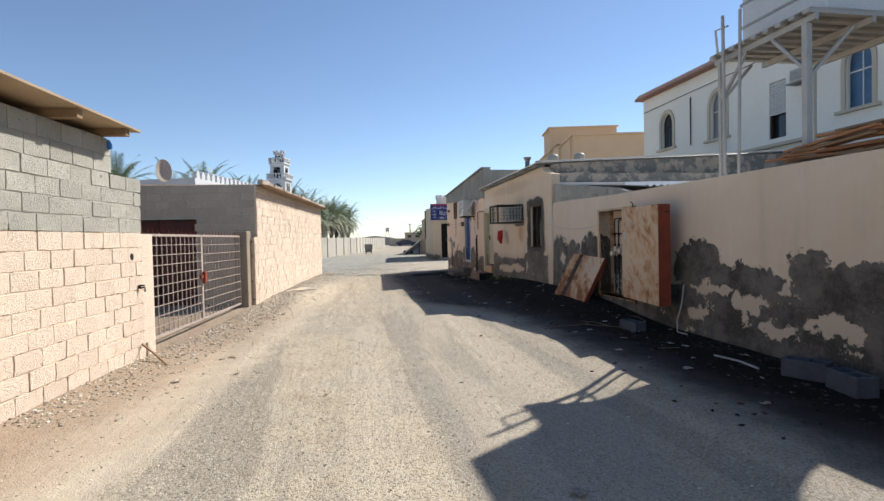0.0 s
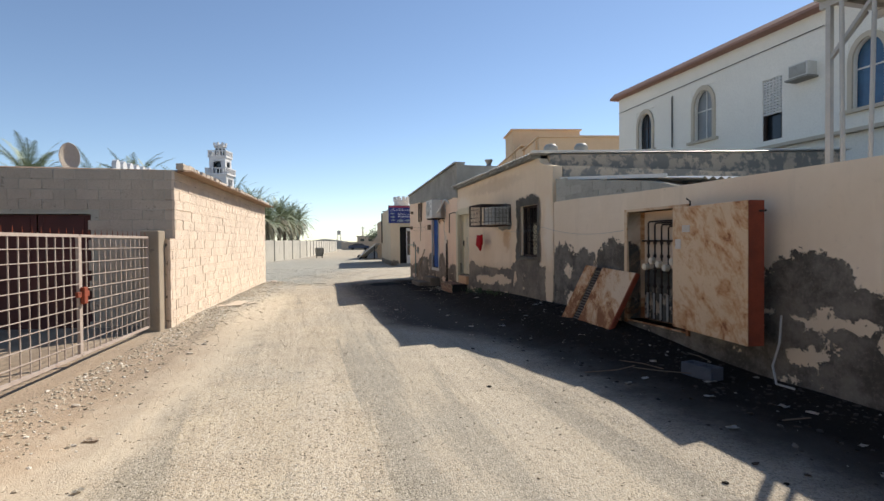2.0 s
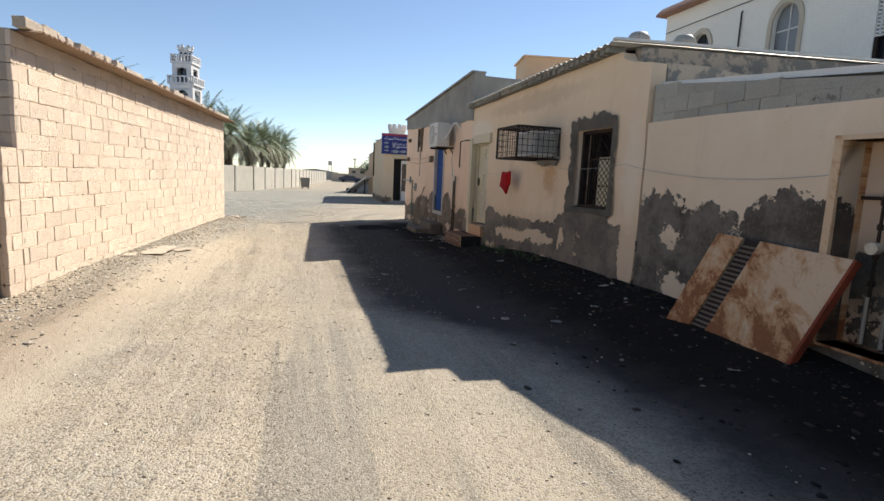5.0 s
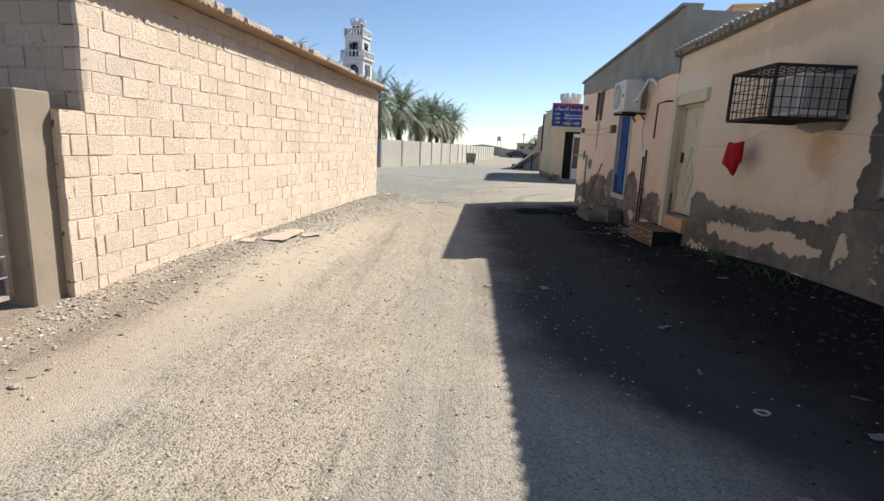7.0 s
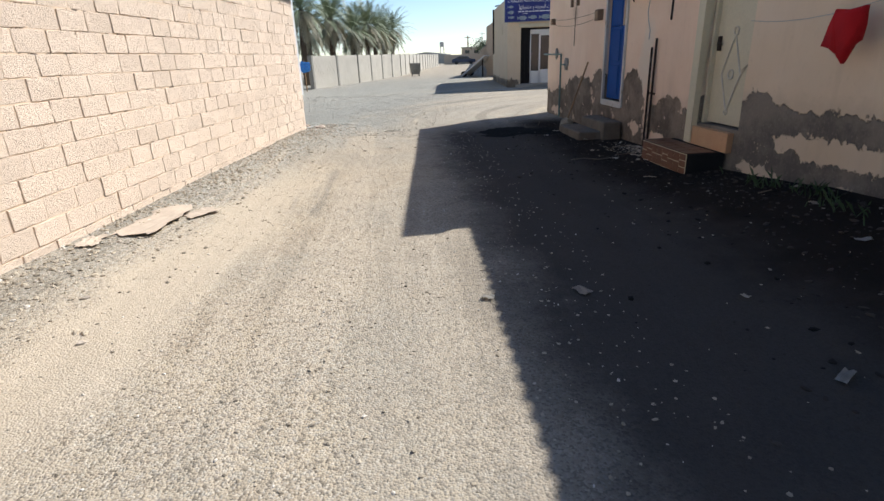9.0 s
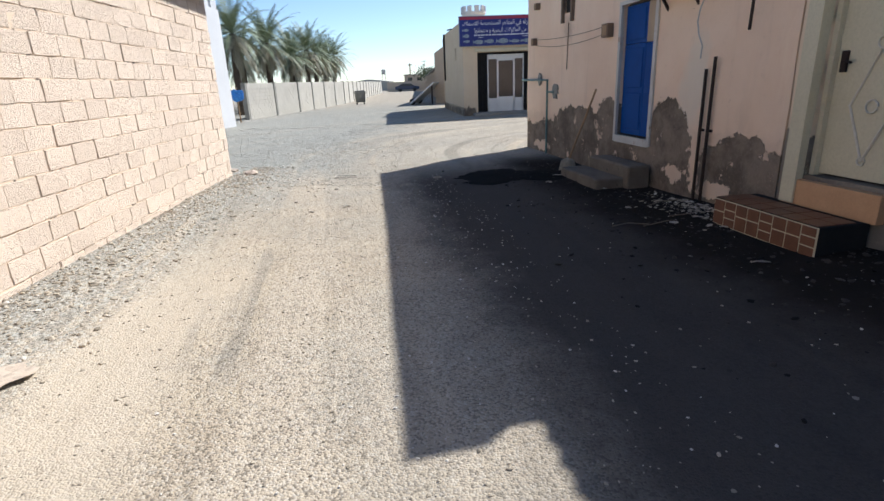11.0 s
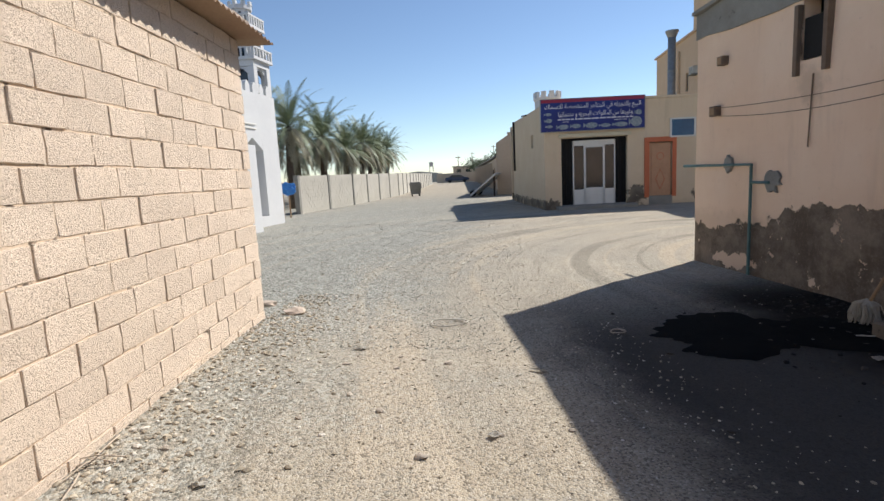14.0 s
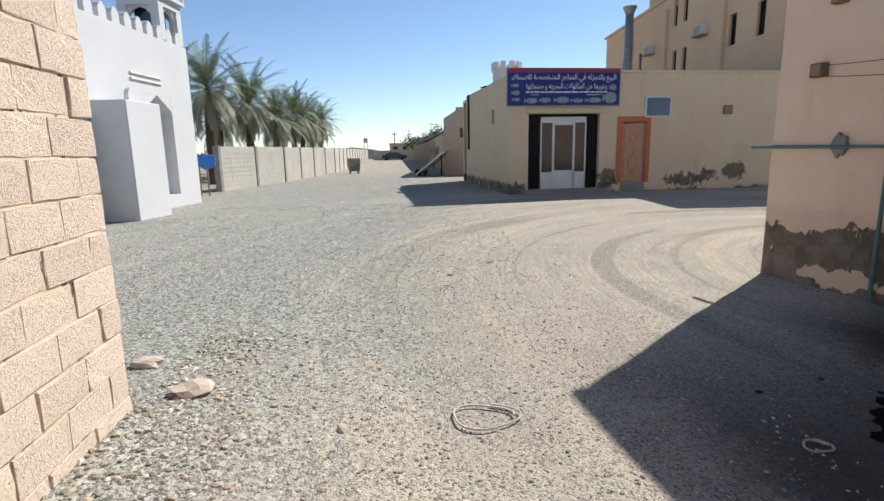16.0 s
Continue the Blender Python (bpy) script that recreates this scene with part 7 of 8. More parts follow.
def wall_ac(m, label):
    t = thing("window_air_conditioner", m, label, "air conditioner", "window air conditioners")
    bm = bme()
    box(bm, -0.36, 0.36, -0.42, 0.1, 0, 0.48, 0.015)
    part("casing", bm, M_CONDENSER, t)
    bm = bme()
    box(bm, -0.31, 0.31, -0.43, -0.421, 0.05, 0.43)
    part("grille", bm, M_DUMP, t, "dark grille")
    bm = bme()
    box(bm, -0.42, 0.42, -0.5, 0.1, -0.07, -0.005)
    part("shelf", bm, M_CEMENT, t)


wall_ac(MV @ pose(11.35, 0, 7.2), "pale window air conditioner on the villa wall")
bm = bme()
tube(bm, [(4.7, -0.06, 6.0), (4.7, -0.06, 8.3), (4.75, -0.06, 8.35)], 0.03, 6)
tube(bm, [(0.5, -0.05, 8.55), (12, -0.05, 8.75)], 0.015, 5)
single("villa_downpipe", bm, M_CABLE, MV, "thin dark downpipe and cable on the villa wall", "pipe")
bm = bme()
box(bm, 0.5, 24, -0.25, 0.0, 5.0, 5.12)
single("trim_villa_ledge", bm, M_VILLA_TRIM, MV, "projecting ledge along the villa wall", "trim", kind="structure")
t = thing("roof_tank", MV @ pose(3.9, 0.9, 9.05), "small dark roof vent box on the villa", "vent")
bm = bme()
box(bm, -0.25, 0.25, -0.25, 0.25, 0, 0.75, 0.02)
part("body", bm, M_DUMP, t)

# ---- orange block behind ----
def orange_block():
    t = thing("apartment_block", Matrix.Identity(4), "orange rendered three-storey block with window coolers", "building")
    a, b = Vector((7.6, 44.6, 0)), Vector((6.7, 68.0, 0))
    u = (b - a).normalized()
    mm = framed(a, u, Vector((u.y, -u.x, 0)))       # x along the facade away from the shop, y into the block
    L = (b - a).length
    WINS = [(2.15, 2.75, 6.15, 7.55), (4.35, 4.95, 6.15, 7.55), (9.2, 9.7, 5.65, 6.95), (10.45, 10.95, 5.75, 7.0), (15.75, 16.25, 6.5, 7.75),
            (9.35, 9.85, 8.35, 9.55), (10.6, 11.1, 8.35, 9.55), (19.0, 19.5, 6.5, 7.75)]
    bm = bme()
    wall(bm, 0, L, -0.1, lambda s: 9.6 if s < 6.2 else 10.1, WINS, 0.3, 2.5)
    part("wall", bm, M_ORANGE, t, m=mm)
    bm = bme()
    box(bm, 0.02, L, 0.9, 9.5, -0.1, 9.55)
    part("body", bm, M_ORANGE, t, m=mm)
    bm = bme()
    box(bm, 0.0, 0.25, 0.31, 9.5, -0.1, 9.6)
    part("end_wall", bm, M_ORANGE, t, m=mm)
    bm = bme()
    box(bm, -0.15, 6.2, -0.15, 9.6, 9.601, 9.75)
    box(bm, 6.2, L + 0.15, -0.15, 9.6, 10.101, 10.25)
    part("cornice", bm, M_ORANGE, t, m=mm)
    bm = bme()
    box(bm, 11.0, 15.0, 0.05, 6.7, 10.251, 12.45)
    box(bm, 10.85, 15.15, -0.15, 6.85, 12.451, 12.6)
    part("tower", bm, M_ORANGE, t, m=mm)
    for x, w_ in ((5.65, 0.85), (11.9, 0.22), (0.9, 0.5), (17.6, 0.3)):
        bm = bme()
        box(bm, x - w_ / 2, x + w_ / 2, -0.16, -0.003, 0, 9.5)
        part("pilaster", bm, M_ORANGE, t, m=mm)
    for x0, x1, z0, z1 in WINS:
        bm = bme()
        for q in ((x0, x0 + 0.06, z0, z1), (x1 - 0.06, x1, z0, z1), (x0 + 0.06, x1 - 0.06, z0, z0 + 0.06), (x0 + 0.06, x1 - 0.06, z1 - 0.06, z1), ((x0 + x1) / 2 - 0.02, (x0 + x1) / 2 + 0.02, z0 + 0.06, z1 - 0.06)):
            box(bm, q[0], q[1], 0.12, 0.18, q[2], q[3])
        w = part("window", bm, M_RUST_DARK, t, "dark narrow window", m=mm)
        bm = bme()
        box(bm, x0, x1, 0.19, 0.21, z0, z1)
        part("pane", bm, M_GLASS_DARK, w)
    for x, z in ((7.3, 7.15), (14.0, 7.35), (18.6, 6.3)):
        wall_ac(mm @ pose(x, 0, z), "pale window air conditioner on the orange block")


orange_block()


# ---- low houses up the lane ----
def low_row():
    a, b = Vector((-6.6, 65.5, 0)), Vector((-13.4, 119.0, 0))
    u = (b - a).normalized()
    m = framed(a, u, Vector((-u.y, u.x, 0)))
    t = thing("low_house_row", m, "long row of low peach houses with small brown doors", "house")
    L = (b - a).length
    bm = bme()
    prism(bm, [(0, -0.2), (L, -0.2), (L, 2.45), (L * 0.35, 2.5), (0.0, 2.9)], -6.0, 0.0)
    part("wall", bm, M_FAR, t)
    bm = bme()
    box(bm, 0.0, L, -6.1, 0.12, 2.5, 2.6)
    for v in bm.verts:
        v.co.z += 0.42 * max(0, 1 - v.co.x / (0.35 * L))
    part("roof", bm, M_CEMENT, t)
    for i in range(9):
        x = 4 + i * 5.3
        bm = bme()
        box(bm, x, x + 0.9, -0.02, 0.05, 0.0, 1.95)
        part("door", bm, M_MAROON if i % 2 else M_WOOD, t)
        bm = bme()
        box(bm, x + 1.8, x + 2.5, -0.02, 0.05, 1.2, 1.8)
        part("window", bm, M_GLASS_DARK, t)
        bm = bme()
        box(bm, x + 3.3, x + 3.55, 0.0, 0.3, -0.1, 2.45)
        part("pier", bm, M_FAR, t)
    h = thing("corner_house", Matrix.Identity(4), "taller plain peach house beside the shop", "house")
    bm = bme()
    prism(bm, [(-6.35, -0.2), (-2.0, -0.2), (-2.0, 4.2), (-5.4, 4.2), (-6.35, 3.6)], 58.0, 65.3)
    part("wall", bm, M_FAR, h)
    bm = bme()
    prism(bm, [(-5.55, 4.2), (-1.9, 4.2), (-1.9, 4.3), (-5.55, 4.3)], 57.9, 65.4)
    part("roof", bm, M_FAR, h)
    bm = bme()
    box(bm, -5.3, -5.0, 57.96, 58.02, 2.4, 3.0)
    part("window", bm, M_GLASS_DARK, h)
    # tilted slab
    s = thing("tilted_slab", pose(-7.1, 57.6, 0, 0, 0, -6), "pale flat trailer bed tipped up against the house", "trailer")
    bm = bme()
    box(bm, -1.15, 1.15, -1.5, 1.5, -0.12, 0.0, 0.02)
    part("bed", bm, M_TIN_WHITE, s, m=pose(0, 0, 0.85, 0, -38, 0))
    for y in (-1.2, 1.2):
        bm = bme()
        bar(bm, (0.75, y, 0), (0.75, y, 1.38), 0.1, 0.1)
        part("leg", bm, M_RUST_DARK, s)
        bm = bme()
        rod(bm, (-0.75, y - 0.08, 0.22), (-0.75, y + 0.08, 0.22), 0.22, 14)
        part("wheel", bm, M_RUBBER, s)


low_row()
# far wall, car, poles, tower
bm = bme()
wall(bm, 0, 9.5, -0.2, lambda s: 1.75, [], 0.25, 2.0)
single("wall_far", bm, M_FAR, pose(-21.2, 121.0, 0, 0, 0, 2), "pale low wall closing the lane", "wall", kind="structure")
hb = thing("far_house", pose(-20.5, 140.0, 0), "low pale house with dark windows beyond the far wall", "house")
bm = bme()
box(bm, 0, 9, 0, 8, -0.2, 3.1)
part("wall", bm, M_FAR, hb)
bm = bme()
box(bm, -0.2, 9.2, -0.2, 8.2, 3.1, 3.3)
part("roof", bm, M_CEMENT, hb)
for i in range(4):
    bm = bme()
    box(bm, 0.8 + 2.1 * i, 1.8 + 2.1 * i, -0.04, 0.02, 1.9, 2.6)
    part("window", bm, M_GLASS_DARK, hb)


def car(m):
    t = thing("parked_car", m, "dark blue parked saloon car by the far wall", "car")
    bm = bme()
    prism(bm, [(-2.2, 0.35), (2.2, 0.35), (2.25, 0.7), (2.1, 0.85), (1.3, 0.92), (0.7, 1.38), (-0.9, 1.42), (-1.6, 0.98), (-2.2, 0.92)], -0.85, 0.85)
    bmesh.ops.bevel(bm, geom=bm.edges[:], offset=0.05, segments=2, affect="EDGES")
    part("body", bm, M_CARBLUE, t)
    bm = bme()
    prism(bm, [(1.15, 0.96), (0.68, 1.33), (-0.85, 1.36), (-1.4, 1.0)], -0.86, 0.86)
    part("windows", bm, M_GLASS_DARK, t)
    for x in (-1.35, 1.35):
        for y in (-0.8, 0.8):
            bm = bme()
            rod(bm, (x, y - 0.1, 0.31), (x, y + 0.1, 0.31), 0.31, 18)
            part("wheel", bm, M_RUBBER, t)


car(onground(-16.8, 117.5, 6))
for i, (x, y, h) in enumerate(((-9.0, 120, 6.2), (-10.5, 150, 8.0), (-11.8, 152, 8.2), (-20.5, 150, 6), (-23.0, 170, 6.5), (-18.0, 160, 7.0))):
    t = thing("utility_pole", onground(x, y), "thin utility pole with a cross arm", "pole", "utility poles")
    bm = bme()
    rod(bm, (0, 0, -0.2), (0, 0, h), 0.11, 8, 0.07)
    part("post", bm, M_WOOD, t)
    bm = bme()
    bar(bm, (-0.7, 0, h - 0.4), (0.7, 0, h - 0.4), 0.1, 0.1)
    part("cross_arm", bm, M_WOOD, t)
t = thing("water_tower", onground(-37.0, 205.0), "small grey water tank on a thin steel tower", "water tower")
for sx in (-1, 1):
    for sy in (-1, 1):
        bm = bme()
        bar(bm, (sx * 1.4, sy * 1.4, -0.2), (sx * 0.9, sy * 0.9, 6.5), 0.16, 0.16)
        part("leg", bm, M_GREY_PAINT, t)
bm = bme()
lathe(bm, [(1.2, 6.5), (1.25, 6.6), (1.25, 8.6), (0.6, 8.9)], 16)
part("tank", bm, M_GREY_PAINT, t)
t.scale = (0.6, 0.6, 0.7)
hs = thing("dark_barn", pose(-34.0, 140.0, 0), "low dark roofed shed beyond the palms", "shed")
bm = bme()
prism(bm, [(0, -0.2), (10, -0.2), (10, 2.0), (5, 2.6), (0, 2.0)], 0, 6)
part("body", bm, M_DUMP, hs)
# closing row behind the start of the walk
bm = bme()
wall(bm, -20, 12, -0.2, lambda s: 3.0, [], 0.3, 3.0)
single("wall_behind", bm, M_FAR, pose(0, -14.0, 0), "plain peach wall at the near end of the lane", "wall", kind="structure")

# ---- stones and refuse on the ground ----
def scatter(name, count, place, size, material, label, seed, flat=0.6, sub=1):
    rng = random.Random(seed)
    base = []
    for k in range(5):
        bm = bme()
        bmesh.ops.create_icosphere(bm, subdivisions=sub, radius=1.0)
        for v in bm.verts:
            v.co *= 1 + 0.45 * noise.noise(v.co * 1.3 + Vector((k * 7, 0, 0)))
        base.append(([v.co.copy() for v in bm.verts], [[v.index for v in f.verts] for f in bm.faces]))
        bm.free()
    vs, fs = [], []
    for i in range(count):
        x, y = place(rng)
        r = size[0] + (size[1] - size[0]) * rng.random() ** 3
        m = Matrix.Translation((x, y, ground_z(x, y) + r * 0.15)) @ Euler((rng.uniform(-0.3, 0.3), rng.uniform(-0.3, 0.3), rng.uniform(0, 6.28))).to_matrix().to_4x4() @ Matrix.Diagonal((r * rng.uniform(0.8, 1.5), r, r * flat, 1))
        p, q = base[rng.randrange(5)]
        o = len(vs)
        vs += [tuple(m @ c) for c in p]
        fs += [[o + j for j in f] for f in q]
    me_ = bpy.data.meshes.new(name)
    me_.from_pydata(vs, [], fs)
    me_.materials.append(material)
    return tagged(new(name, me_), label, "gravel", kind="stuff")


def n_island(name, a, b, c, high=0.85):
    n = Nodes(name)
    f = n.island()
    col = n.mix(n.step(f, 0.2, 0.6), a, b)
    col = n.mix(n.step(f, high, high + 0.04), col, c)
    return n.done(col, 0.95, 0, n.bump(n.noise(160, 3, 0.7), 0.5, 0.003), 0.2)


M_GRAVEL = n_island("gravel_stones", (0.30, 0.26, 0.20), (0.46, 0.395, 0.305), (0.62, 0.57, 0.50))
M_GRAVEL_GREY = n_island("grey_gravel_stones", (0.20, 0.20, 0.175), (0.33, 0.32, 0.275), (0.50, 0.485, 0.44))
M_REFUSE = n_island("refuse_bits", (0.015, 0.013, 0.011), (0.06, 0.05, 0.042), (0.26, 0.24, 0.21), 0.955)


def lane(rng):
    t = rng.random()
    y = 3 + 29 * t
    x = rng.uniform(-5.6, 2.2) - 0.16 * (y - 5) * 0.75
    near = (Vector((x, y, 0)) - R0).dot(RN)
    return (x, y) if near > 2.6 or rng.random() < 0.12 else (x - 3.2, y)


def west_edge(rng):
    p = L0 + LU * rng.uniform(-1.5, 20) + LN * abs(rng.gauss(0.1, 0.45))
    return p.x, p.y


def east_edge(rng):
    p = R0 + RU * rng.uniform(2.5, 24) + RN * (0.05 + abs(rng.gauss(0.0, 0.85)))
    return p.x, p.y


def door_foot(rng):
    p = R0 + RU * rng.gauss(6.9, 0.45) + RN * (0.12 + abs(rng.gauss(0.0, 0.25)))
    return p.x, p.y


def yard(rng):
    while True:
        x, y = rng.uniform(-13.5, -4.5), 25 + 14 * rng.random() ** 1.4
        d = Vector((x, y, 0)) - R0
        if d.dot(RU) < -0.3 or d.dot(RN) > 3.2:
            return x, y


scatter("lane_gravel", 16000, lane, (0.004, 0.013), M_GRAVEL, "loose gravel scattered over the lane", 1)
scatter("yard_gravel", 20000, yard, (0.005, 0.013), M_GRAVEL_GREY, "loose grey gravel over the open yard", 2)
scatter("west_rubble", 8000, west_edge, (0.005, 0.026), M_GRAVEL, "crumbled stones along the foot of the block wall", 3)
scatter("east_refuse", 5200, east_edge, (0.006, 0.03), M_REFUSE, "dark refuse and bits along the foot of the houses", 4, 0.4)
scatter("plaster_chips", 420, door_foot, (0.007, 0.032), M_GRAVEL, "pale fallen plaster chips between the doorsteps", 5, 0.35)
rng = random.Random(8)
for i in range(34):
    if i < 16:
        p = Vector((rng.uniform(-7.4, -5.2), rng.uniform(22.5, 27.0), 0))
    elif i < 24:
        p = Vector((rng.uniform(-6.0, -3.6), rng.uniform(22.8, 25.0), 0))
    else:
        p = L0 + LU * rng.uniform(8, 19) + LN * rng.uniform(0.3, 1.3)
    r = rng.uniform(0.014, 0.036)
    bm = bme()
    bmesh.ops.create_icosphere(bm, subdivisions=2, radius=1.0)
    for v in bm.verts:
        k = 1 + 0.5 * noise.noise(v.co * 1.2 + Vector((i * 5, 0, 0))) + 0.15 * noise.noise(v.co * 4)
        v.co = Vector((v.co.x * 1.35, v.co.y, v.co.z * 0.6)) * k * r
    single("stone", bm, M_STONE, onground(p.x, p.y, rng.uniform(0, 360), r * 0.2), "rough loose stone on the gravel", "stone", "loose stones")
for i, (x, y, r) in enumerate(((-7.75, 26.6, 0.095), (-7.16, 26.12, 0.105))):
    bm = bme()
    bmesh.ops.create_icosphere(bm, subdivisions=2, radius=1.0)
    for v in bm.verts:
        v.co = Vector((v.co.x * 1.3, v.co.y * 0.9, v.co.z * 0.5)) * r * (1 + 0.4 * noise.noise(v.co * 1.5 + Vector((i * 3, 1, 0))))
    single("stone", bm, M_STONE_PALE, onground(x, y, 30 * i, r * 0.25), "large rough stone by the corner of the block wall", "stone", "loose stones")
# plastic hoop and cable coils
for x, y, r, lab in ((-5.30, 25.92, 0.17, "thin pale plastic hoop lying on the gravel"), (-3.55, 25.6, 0.06, "small tangle of pale cord on the ground"), (0.19, 14.76, 0.038, "small pale ring on the ground")):
    bm = bme()
    pts = []
    for k in range(30):
        an = 2 * math.pi * k / 24
        q = r * (1 + 0.12 * math.sin(3 * an + x) + 0.01 * k)
        px, py = x + q * math.cos(an), y + q * math.sin(an) * 0.8
        pts.append((px, py, ground_z(px, py) + 0.02))
    tube(bm, pts, 0.007, 5)
    single("cord_loop", bm, M_LITTER if r > 0.1 else M_STONE, Matrix.Identity(4), lab, "cord", "cords on the ground")
rng = random.Random(21)
for i in range(60):
    if i < 40:
        p = R0 + RU * rng.uniform(4, 24) + RN * (0.15 + abs(rng.gauss(0, 0.8)))
    else:
        p = Vector(lane(rng)).to_3d()
    bm = bme()
    w_, l = rng.uniform(0.03, 0.09), rng.uniform(0.05, 0.16)
    n = 3
    top = [[bm.verts.new((w_ * (a / n - 0.5), l * (b / n - 0.5), 0.015 + 0.02 * noise.noise((a * 1.3, b * 1.3, i * 2.0)))) for a in range(n + 1)] for b in range(n + 1)]
    for b in range(n):
        for a in range(n):
            bm.faces.new((top[b][a], top[b][a + 1], top[b + 1][a + 1], top[b + 1][a]))
    bmesh.ops.solidify(bm, geom=bm.faces[:], thickness=0.003)
    single("litter_scrap", bm, M_LITTER if i % 3 else M_PAPER, onground(p.x, p.y, rng.uniform(0, 360), 0.004), "small crumpled scrap of paper or plastic", "litter", "litter scraps")
for i in range(14):
    p = R0 + RU * rng.uniform(6, 22) + RN * rng.uniform(0.2, 1.3)
    bm = bme()
    l = rng.uniform(0.3, 0.8)
    tube(bm, [(0, 0, 0.02), (l * 0.5, rng.uniform(-0.08, 0.08), 0.03), (l, rng.uniform(-0.1, 0.1), 0.02)], 0.007, 5)
    single("twig", bm, M_RAIL if i % 2 else M_STEP, onground(p.x, p.y, rng.uniform(0, 360)), "thin dry twig on the dark soil", "twig", "twigs")

for i in range(16):
    bm = bme()
    l = rng.uniform(0.12, 0.38)
    tube(bm, [(0, 0, 0.015), (l * 0.5, rng.uniform(-0.04, 0.04), 0.04), (l, rng.uniform(-0.06, 0.06), 0.015)], 0.004, 5)
    single("straw", bm, M_PAPER, onground(-6.93 + rng.gauss(0, 0.10), 22.6 + rng.gauss(0, 0.28), rng.uniform(0, 360)), "dry pale stalk lying by the block wall", "straw", "straw by the block wall")


def weeds(s, n, count, seed):
    """A low clump of dry and green blades at the foot of the houses."""
    rng = random.Random(seed)
    vs, fs = [], []
    for k in range(count):
        x, y = rng.gauss(0, 0.22), rng.gauss(0, 0.09)
        h, a = rng.uniform(0.05, 0.17), rng.uniform(0, 6.28)
        u, v = Vector((math.cos(a), math.sin(a), 0)), Vector((-math.sin(a), math.cos(a), 0)) * 0.006
        p = Vector((x, y, -0.01))
        o = len(vs)
        for q in (p - v, p + v, p + u * h * 0.35 + v * 0.8 + Vector((0, 0, h * 0.7)), p + u * h * 0.8 + Vector((0, 0, h)), p + u * h * 0.35 - v * 0.8 + Vector((0, 0, h * 0.7))):
            vs.append(tuple(q))
        fs.append((o, o + 1, o + 2, o + 3, o + 4))
    me_ = bpy.data.meshes.new("weed_clump")
    me_.from_pydata(vs, [], fs)
    me_.materials.append(M_LEAF)
    ob = new("weed_clump", me_)
    ob.matrix_basis = atR(s, n)
    tagged(ob, "low straggling green weeds at the foot of the wall", "weeds", kind="stuff")


for k, (s_, n_) in enumerate(((10.6, 0.35), (11.3, 0.45), (9.9, 0.3), (12.2, 0.4))):
    weeds(s_, n_, 26, 40 + k)

# ---- the blocks of the western walls ----
random.seed(3)
BLOCKS = {}


def block_mesh(l, h, d, mat_, k):
    key = (round(l, 3), round(h, 3), mat_.name, k)
    if key not in BLOCKS:
        bm = bme()
        rng = random.Random(k * 7 + int(l * 1000))
        nx_ = 4 if l > 0.25 else 2
        edge = [(-l / 2 + l * i / nx_, 0.0) for i in range(nx_)] + [(l / 2, h * i / 2) for i in range(2)]
        edge += [(l / 2 - l * i / nx_, h) for i in range(nx_)] + [(-l / 2, h - h * i / 2) for i in range(2)]
        rings = [[], [], []]
        for x, z in edge:
            corner = abs(abs(x) - l / 2) < 1e-6 and (z < 1e-6 or z > h - 1e-6)
            e = rng.uniform(0.001, 0.007) if corner else rng.uniform(-0.002, 0.006)
            dx, dz = (-1 if x > 0 else 1) * (abs(abs(x) - l / 2) < 1e-6), (1 if z < 1e-6 else -1 if z > h - 1e-6 else 0)
            f = rng.uniform(0.002, 0.006)
            rings[0].append(bm.verts.new((x + dx * (e + f), rng.uniform(-0.003, 0.004), z + dz * (e + f))))
            rings[1].append(bm.verts.new((x + dx * e, -rng.uniform(0.002, 0.006), z + dz * e)))
            rings[2].append(bm.verts.new((x + dx * e, -0.05, z + dz * e)))
        m_ = len(edge)
        bm.faces.new(rings[0])
        for a_, b_ in zip(rings, rings[1:]):
            for i in range(m_):
                bm.faces.new((a_[i], b_[i], b_[(i + 1) % m_], a_[(i + 1) % m_]))
        bmesh.ops.recalc_face_normals(bm, faces=bm.faces)
        me_ = bpy.data.meshes.new("block")
        bm.to_mesh(me_)
        bm.free()
        me_.materials.append(mat_)
        BLOCKS[key] = me_
    return BLOCKS[key]


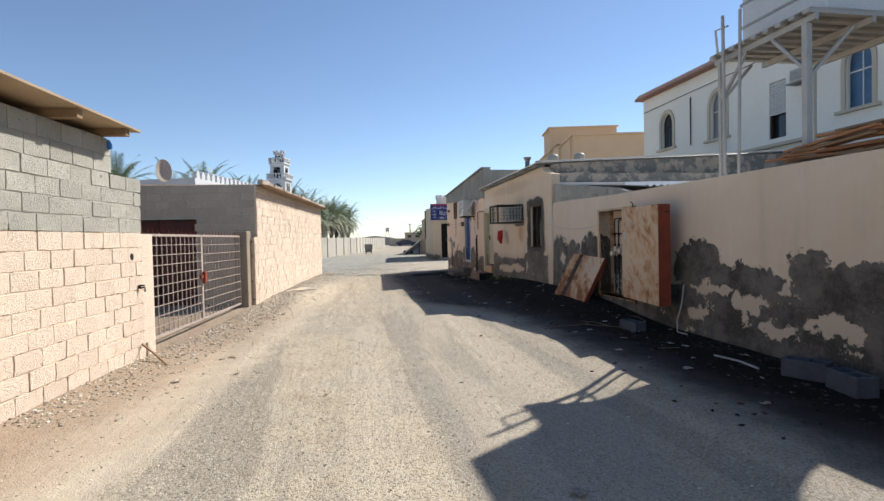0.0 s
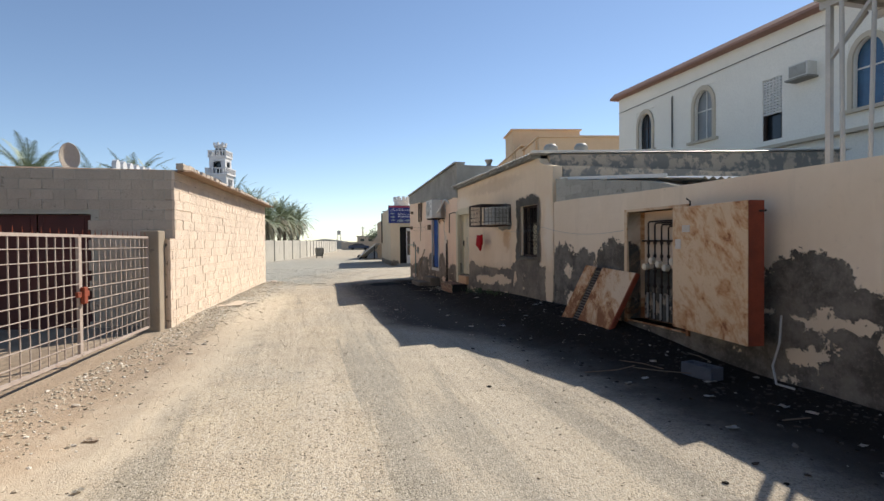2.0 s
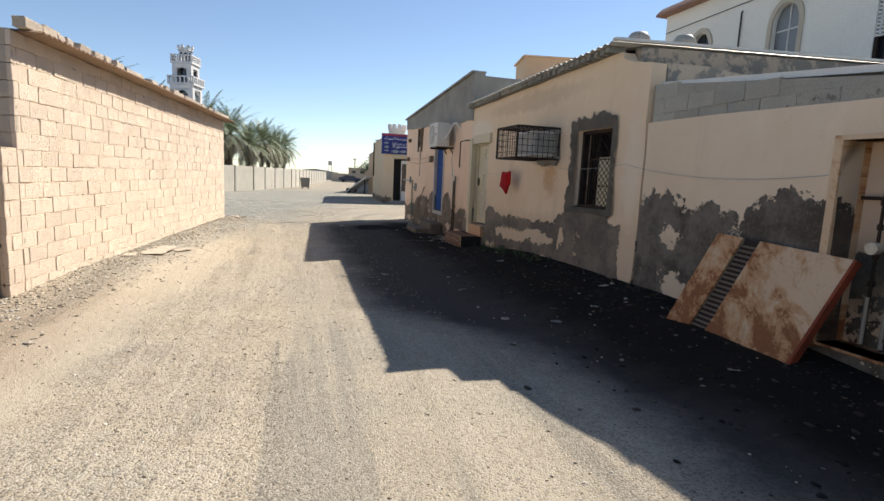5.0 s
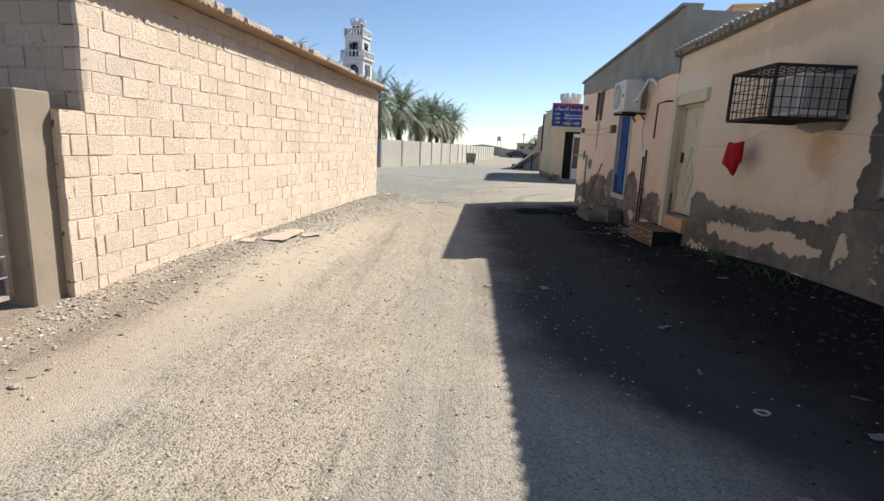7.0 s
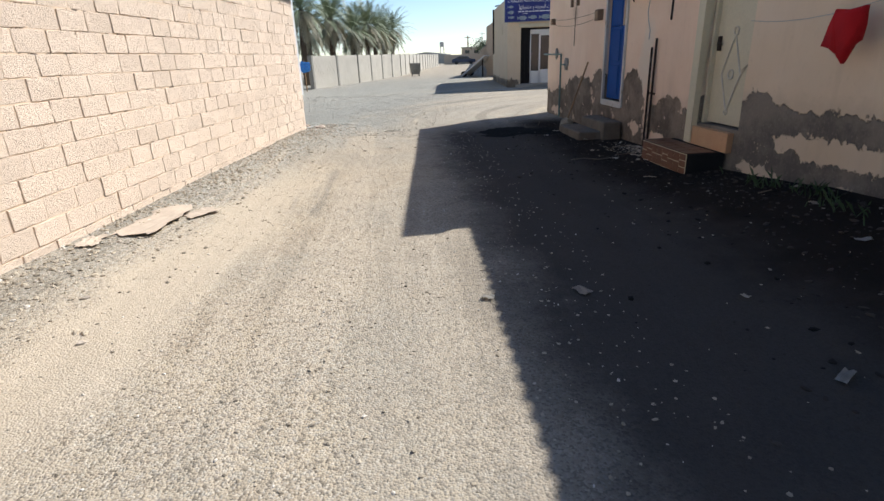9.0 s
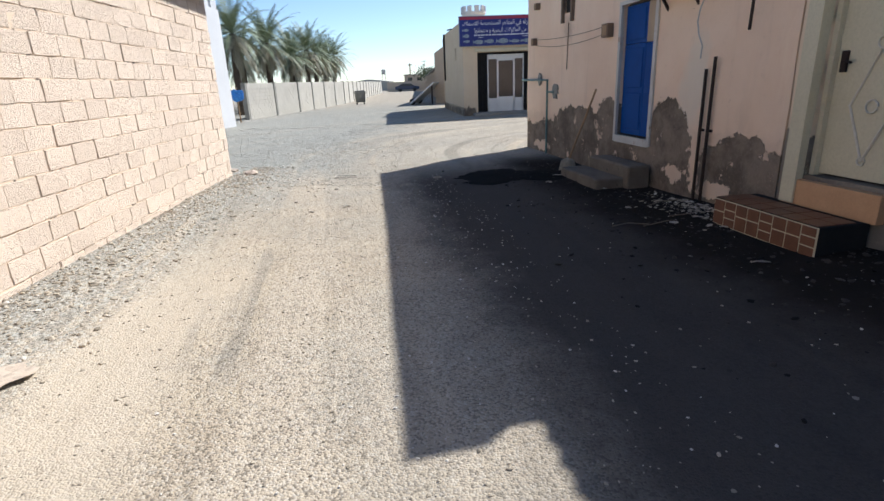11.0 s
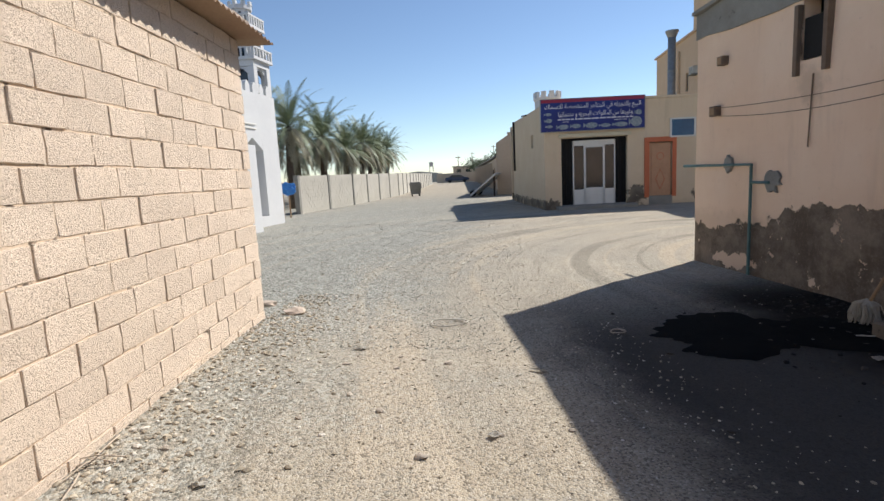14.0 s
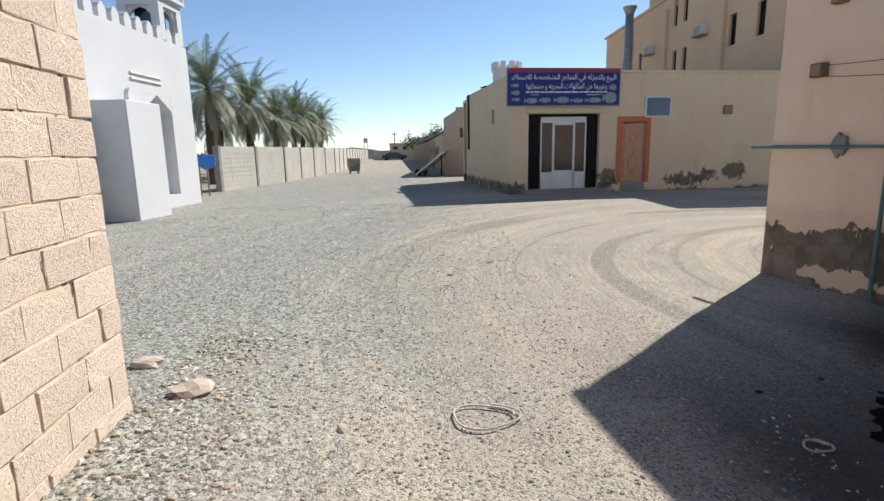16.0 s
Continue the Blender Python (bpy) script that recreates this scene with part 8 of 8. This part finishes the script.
def lay(parent, s0, s1, z0, rows, mat_, pitch=0.2, unit=0.4, keep=lambda s, z: True, flip=1, single_until=None, shift=0, yoff=0.0, turn=0):
    """Courses of blocks in running bond on a wall's street face."""
    vs, fs = [], []
    rng = random.Random(int(s0 * 100) + rows)
    for r in range(rows):
        z = z0 + r * pitch
        s = s0 - (unit / 2 if (r + shift) % 2 else 0)
        while s < s1 - 0.06:
            a, b = max(s, s0), min(s + unit, s1)
            s += unit
            if b - a < 0.07 or not keep((a + b) / 2, z + pitch / 2):
                continue
            l = b - a - rng.choice((0.002, 0.003, 0.005, 0.010))
            l = min(unit - 0.002, round(l, 3))
            me_ = block_mesh(l, pitch - rng.choice((0.002, 0.004, 0.009)), 0.19, mat_, rng.randrange(7))
            m = pose((a + b) / 2, yoff + rng.uniform(-0.006, 0.006), z + 0.004, 0, rng.uniform(-0.6, 0.6), turn + rng.uniform(-0.5, 0.5))
            if single_until is None or (a + b) / 2 < single_until:
                ob = new("block", me_)
                ob.parent = parent
                ob.matrix_basis = m
            else:
                o = len(vs)
                vs += [tuple(m @ v.co) for v in me_.vertices]
                fs += [[o + j for j in p.vertices] for p in me_.polygons]
    if vs:
        me_ = bpy.data.meshes.new("block_layer")
        me_.from_pydata(vs, [], fs)
        me_.materials.append(mat_)
        ob = new("block_layer", me_)
        ob.parent = parent
        tagged(ob, kind="stuff")


lay(store_wall, 0.0, 10.92, -0.02, 15, M_BLOCK)
lay(store_wall, 10.92, 11.22, -0.02, 9, M_BLOCK)
lay(store_wall, 0.0, 10.92, 2.98, 1, M_BLOCK, 0.18, shift=1)
lay(shed_wall, 17.05, 24.0, -0.20, 10, M_BLOCK, 0.203, single_until=20.4)
lay(shed_upper, 17.05, 24.0, 1.83, 4, M_BLOCK_GREY, 0.195, single_until=20.4, shift=1)
lay(shed_upper, 17.80, 24.0, 2.61, 2, M_BLOCK_GREY, 0.22, single_until=20.4)
lay(store_front, 0.0, 6.0, -0.02, 16, M_BLOCK_DULL, keep=lambda s, z: not (1.45 < s < 3.65 and z < 2.32))
lay(lean_to, 14.58, 17.6, 2.42, 3, M_BLOCK_GREY, 0.18, yoff=0.04, turn=180, keep=lambda s, z: z < 2.93 - 0.14 * (s - 14.6))
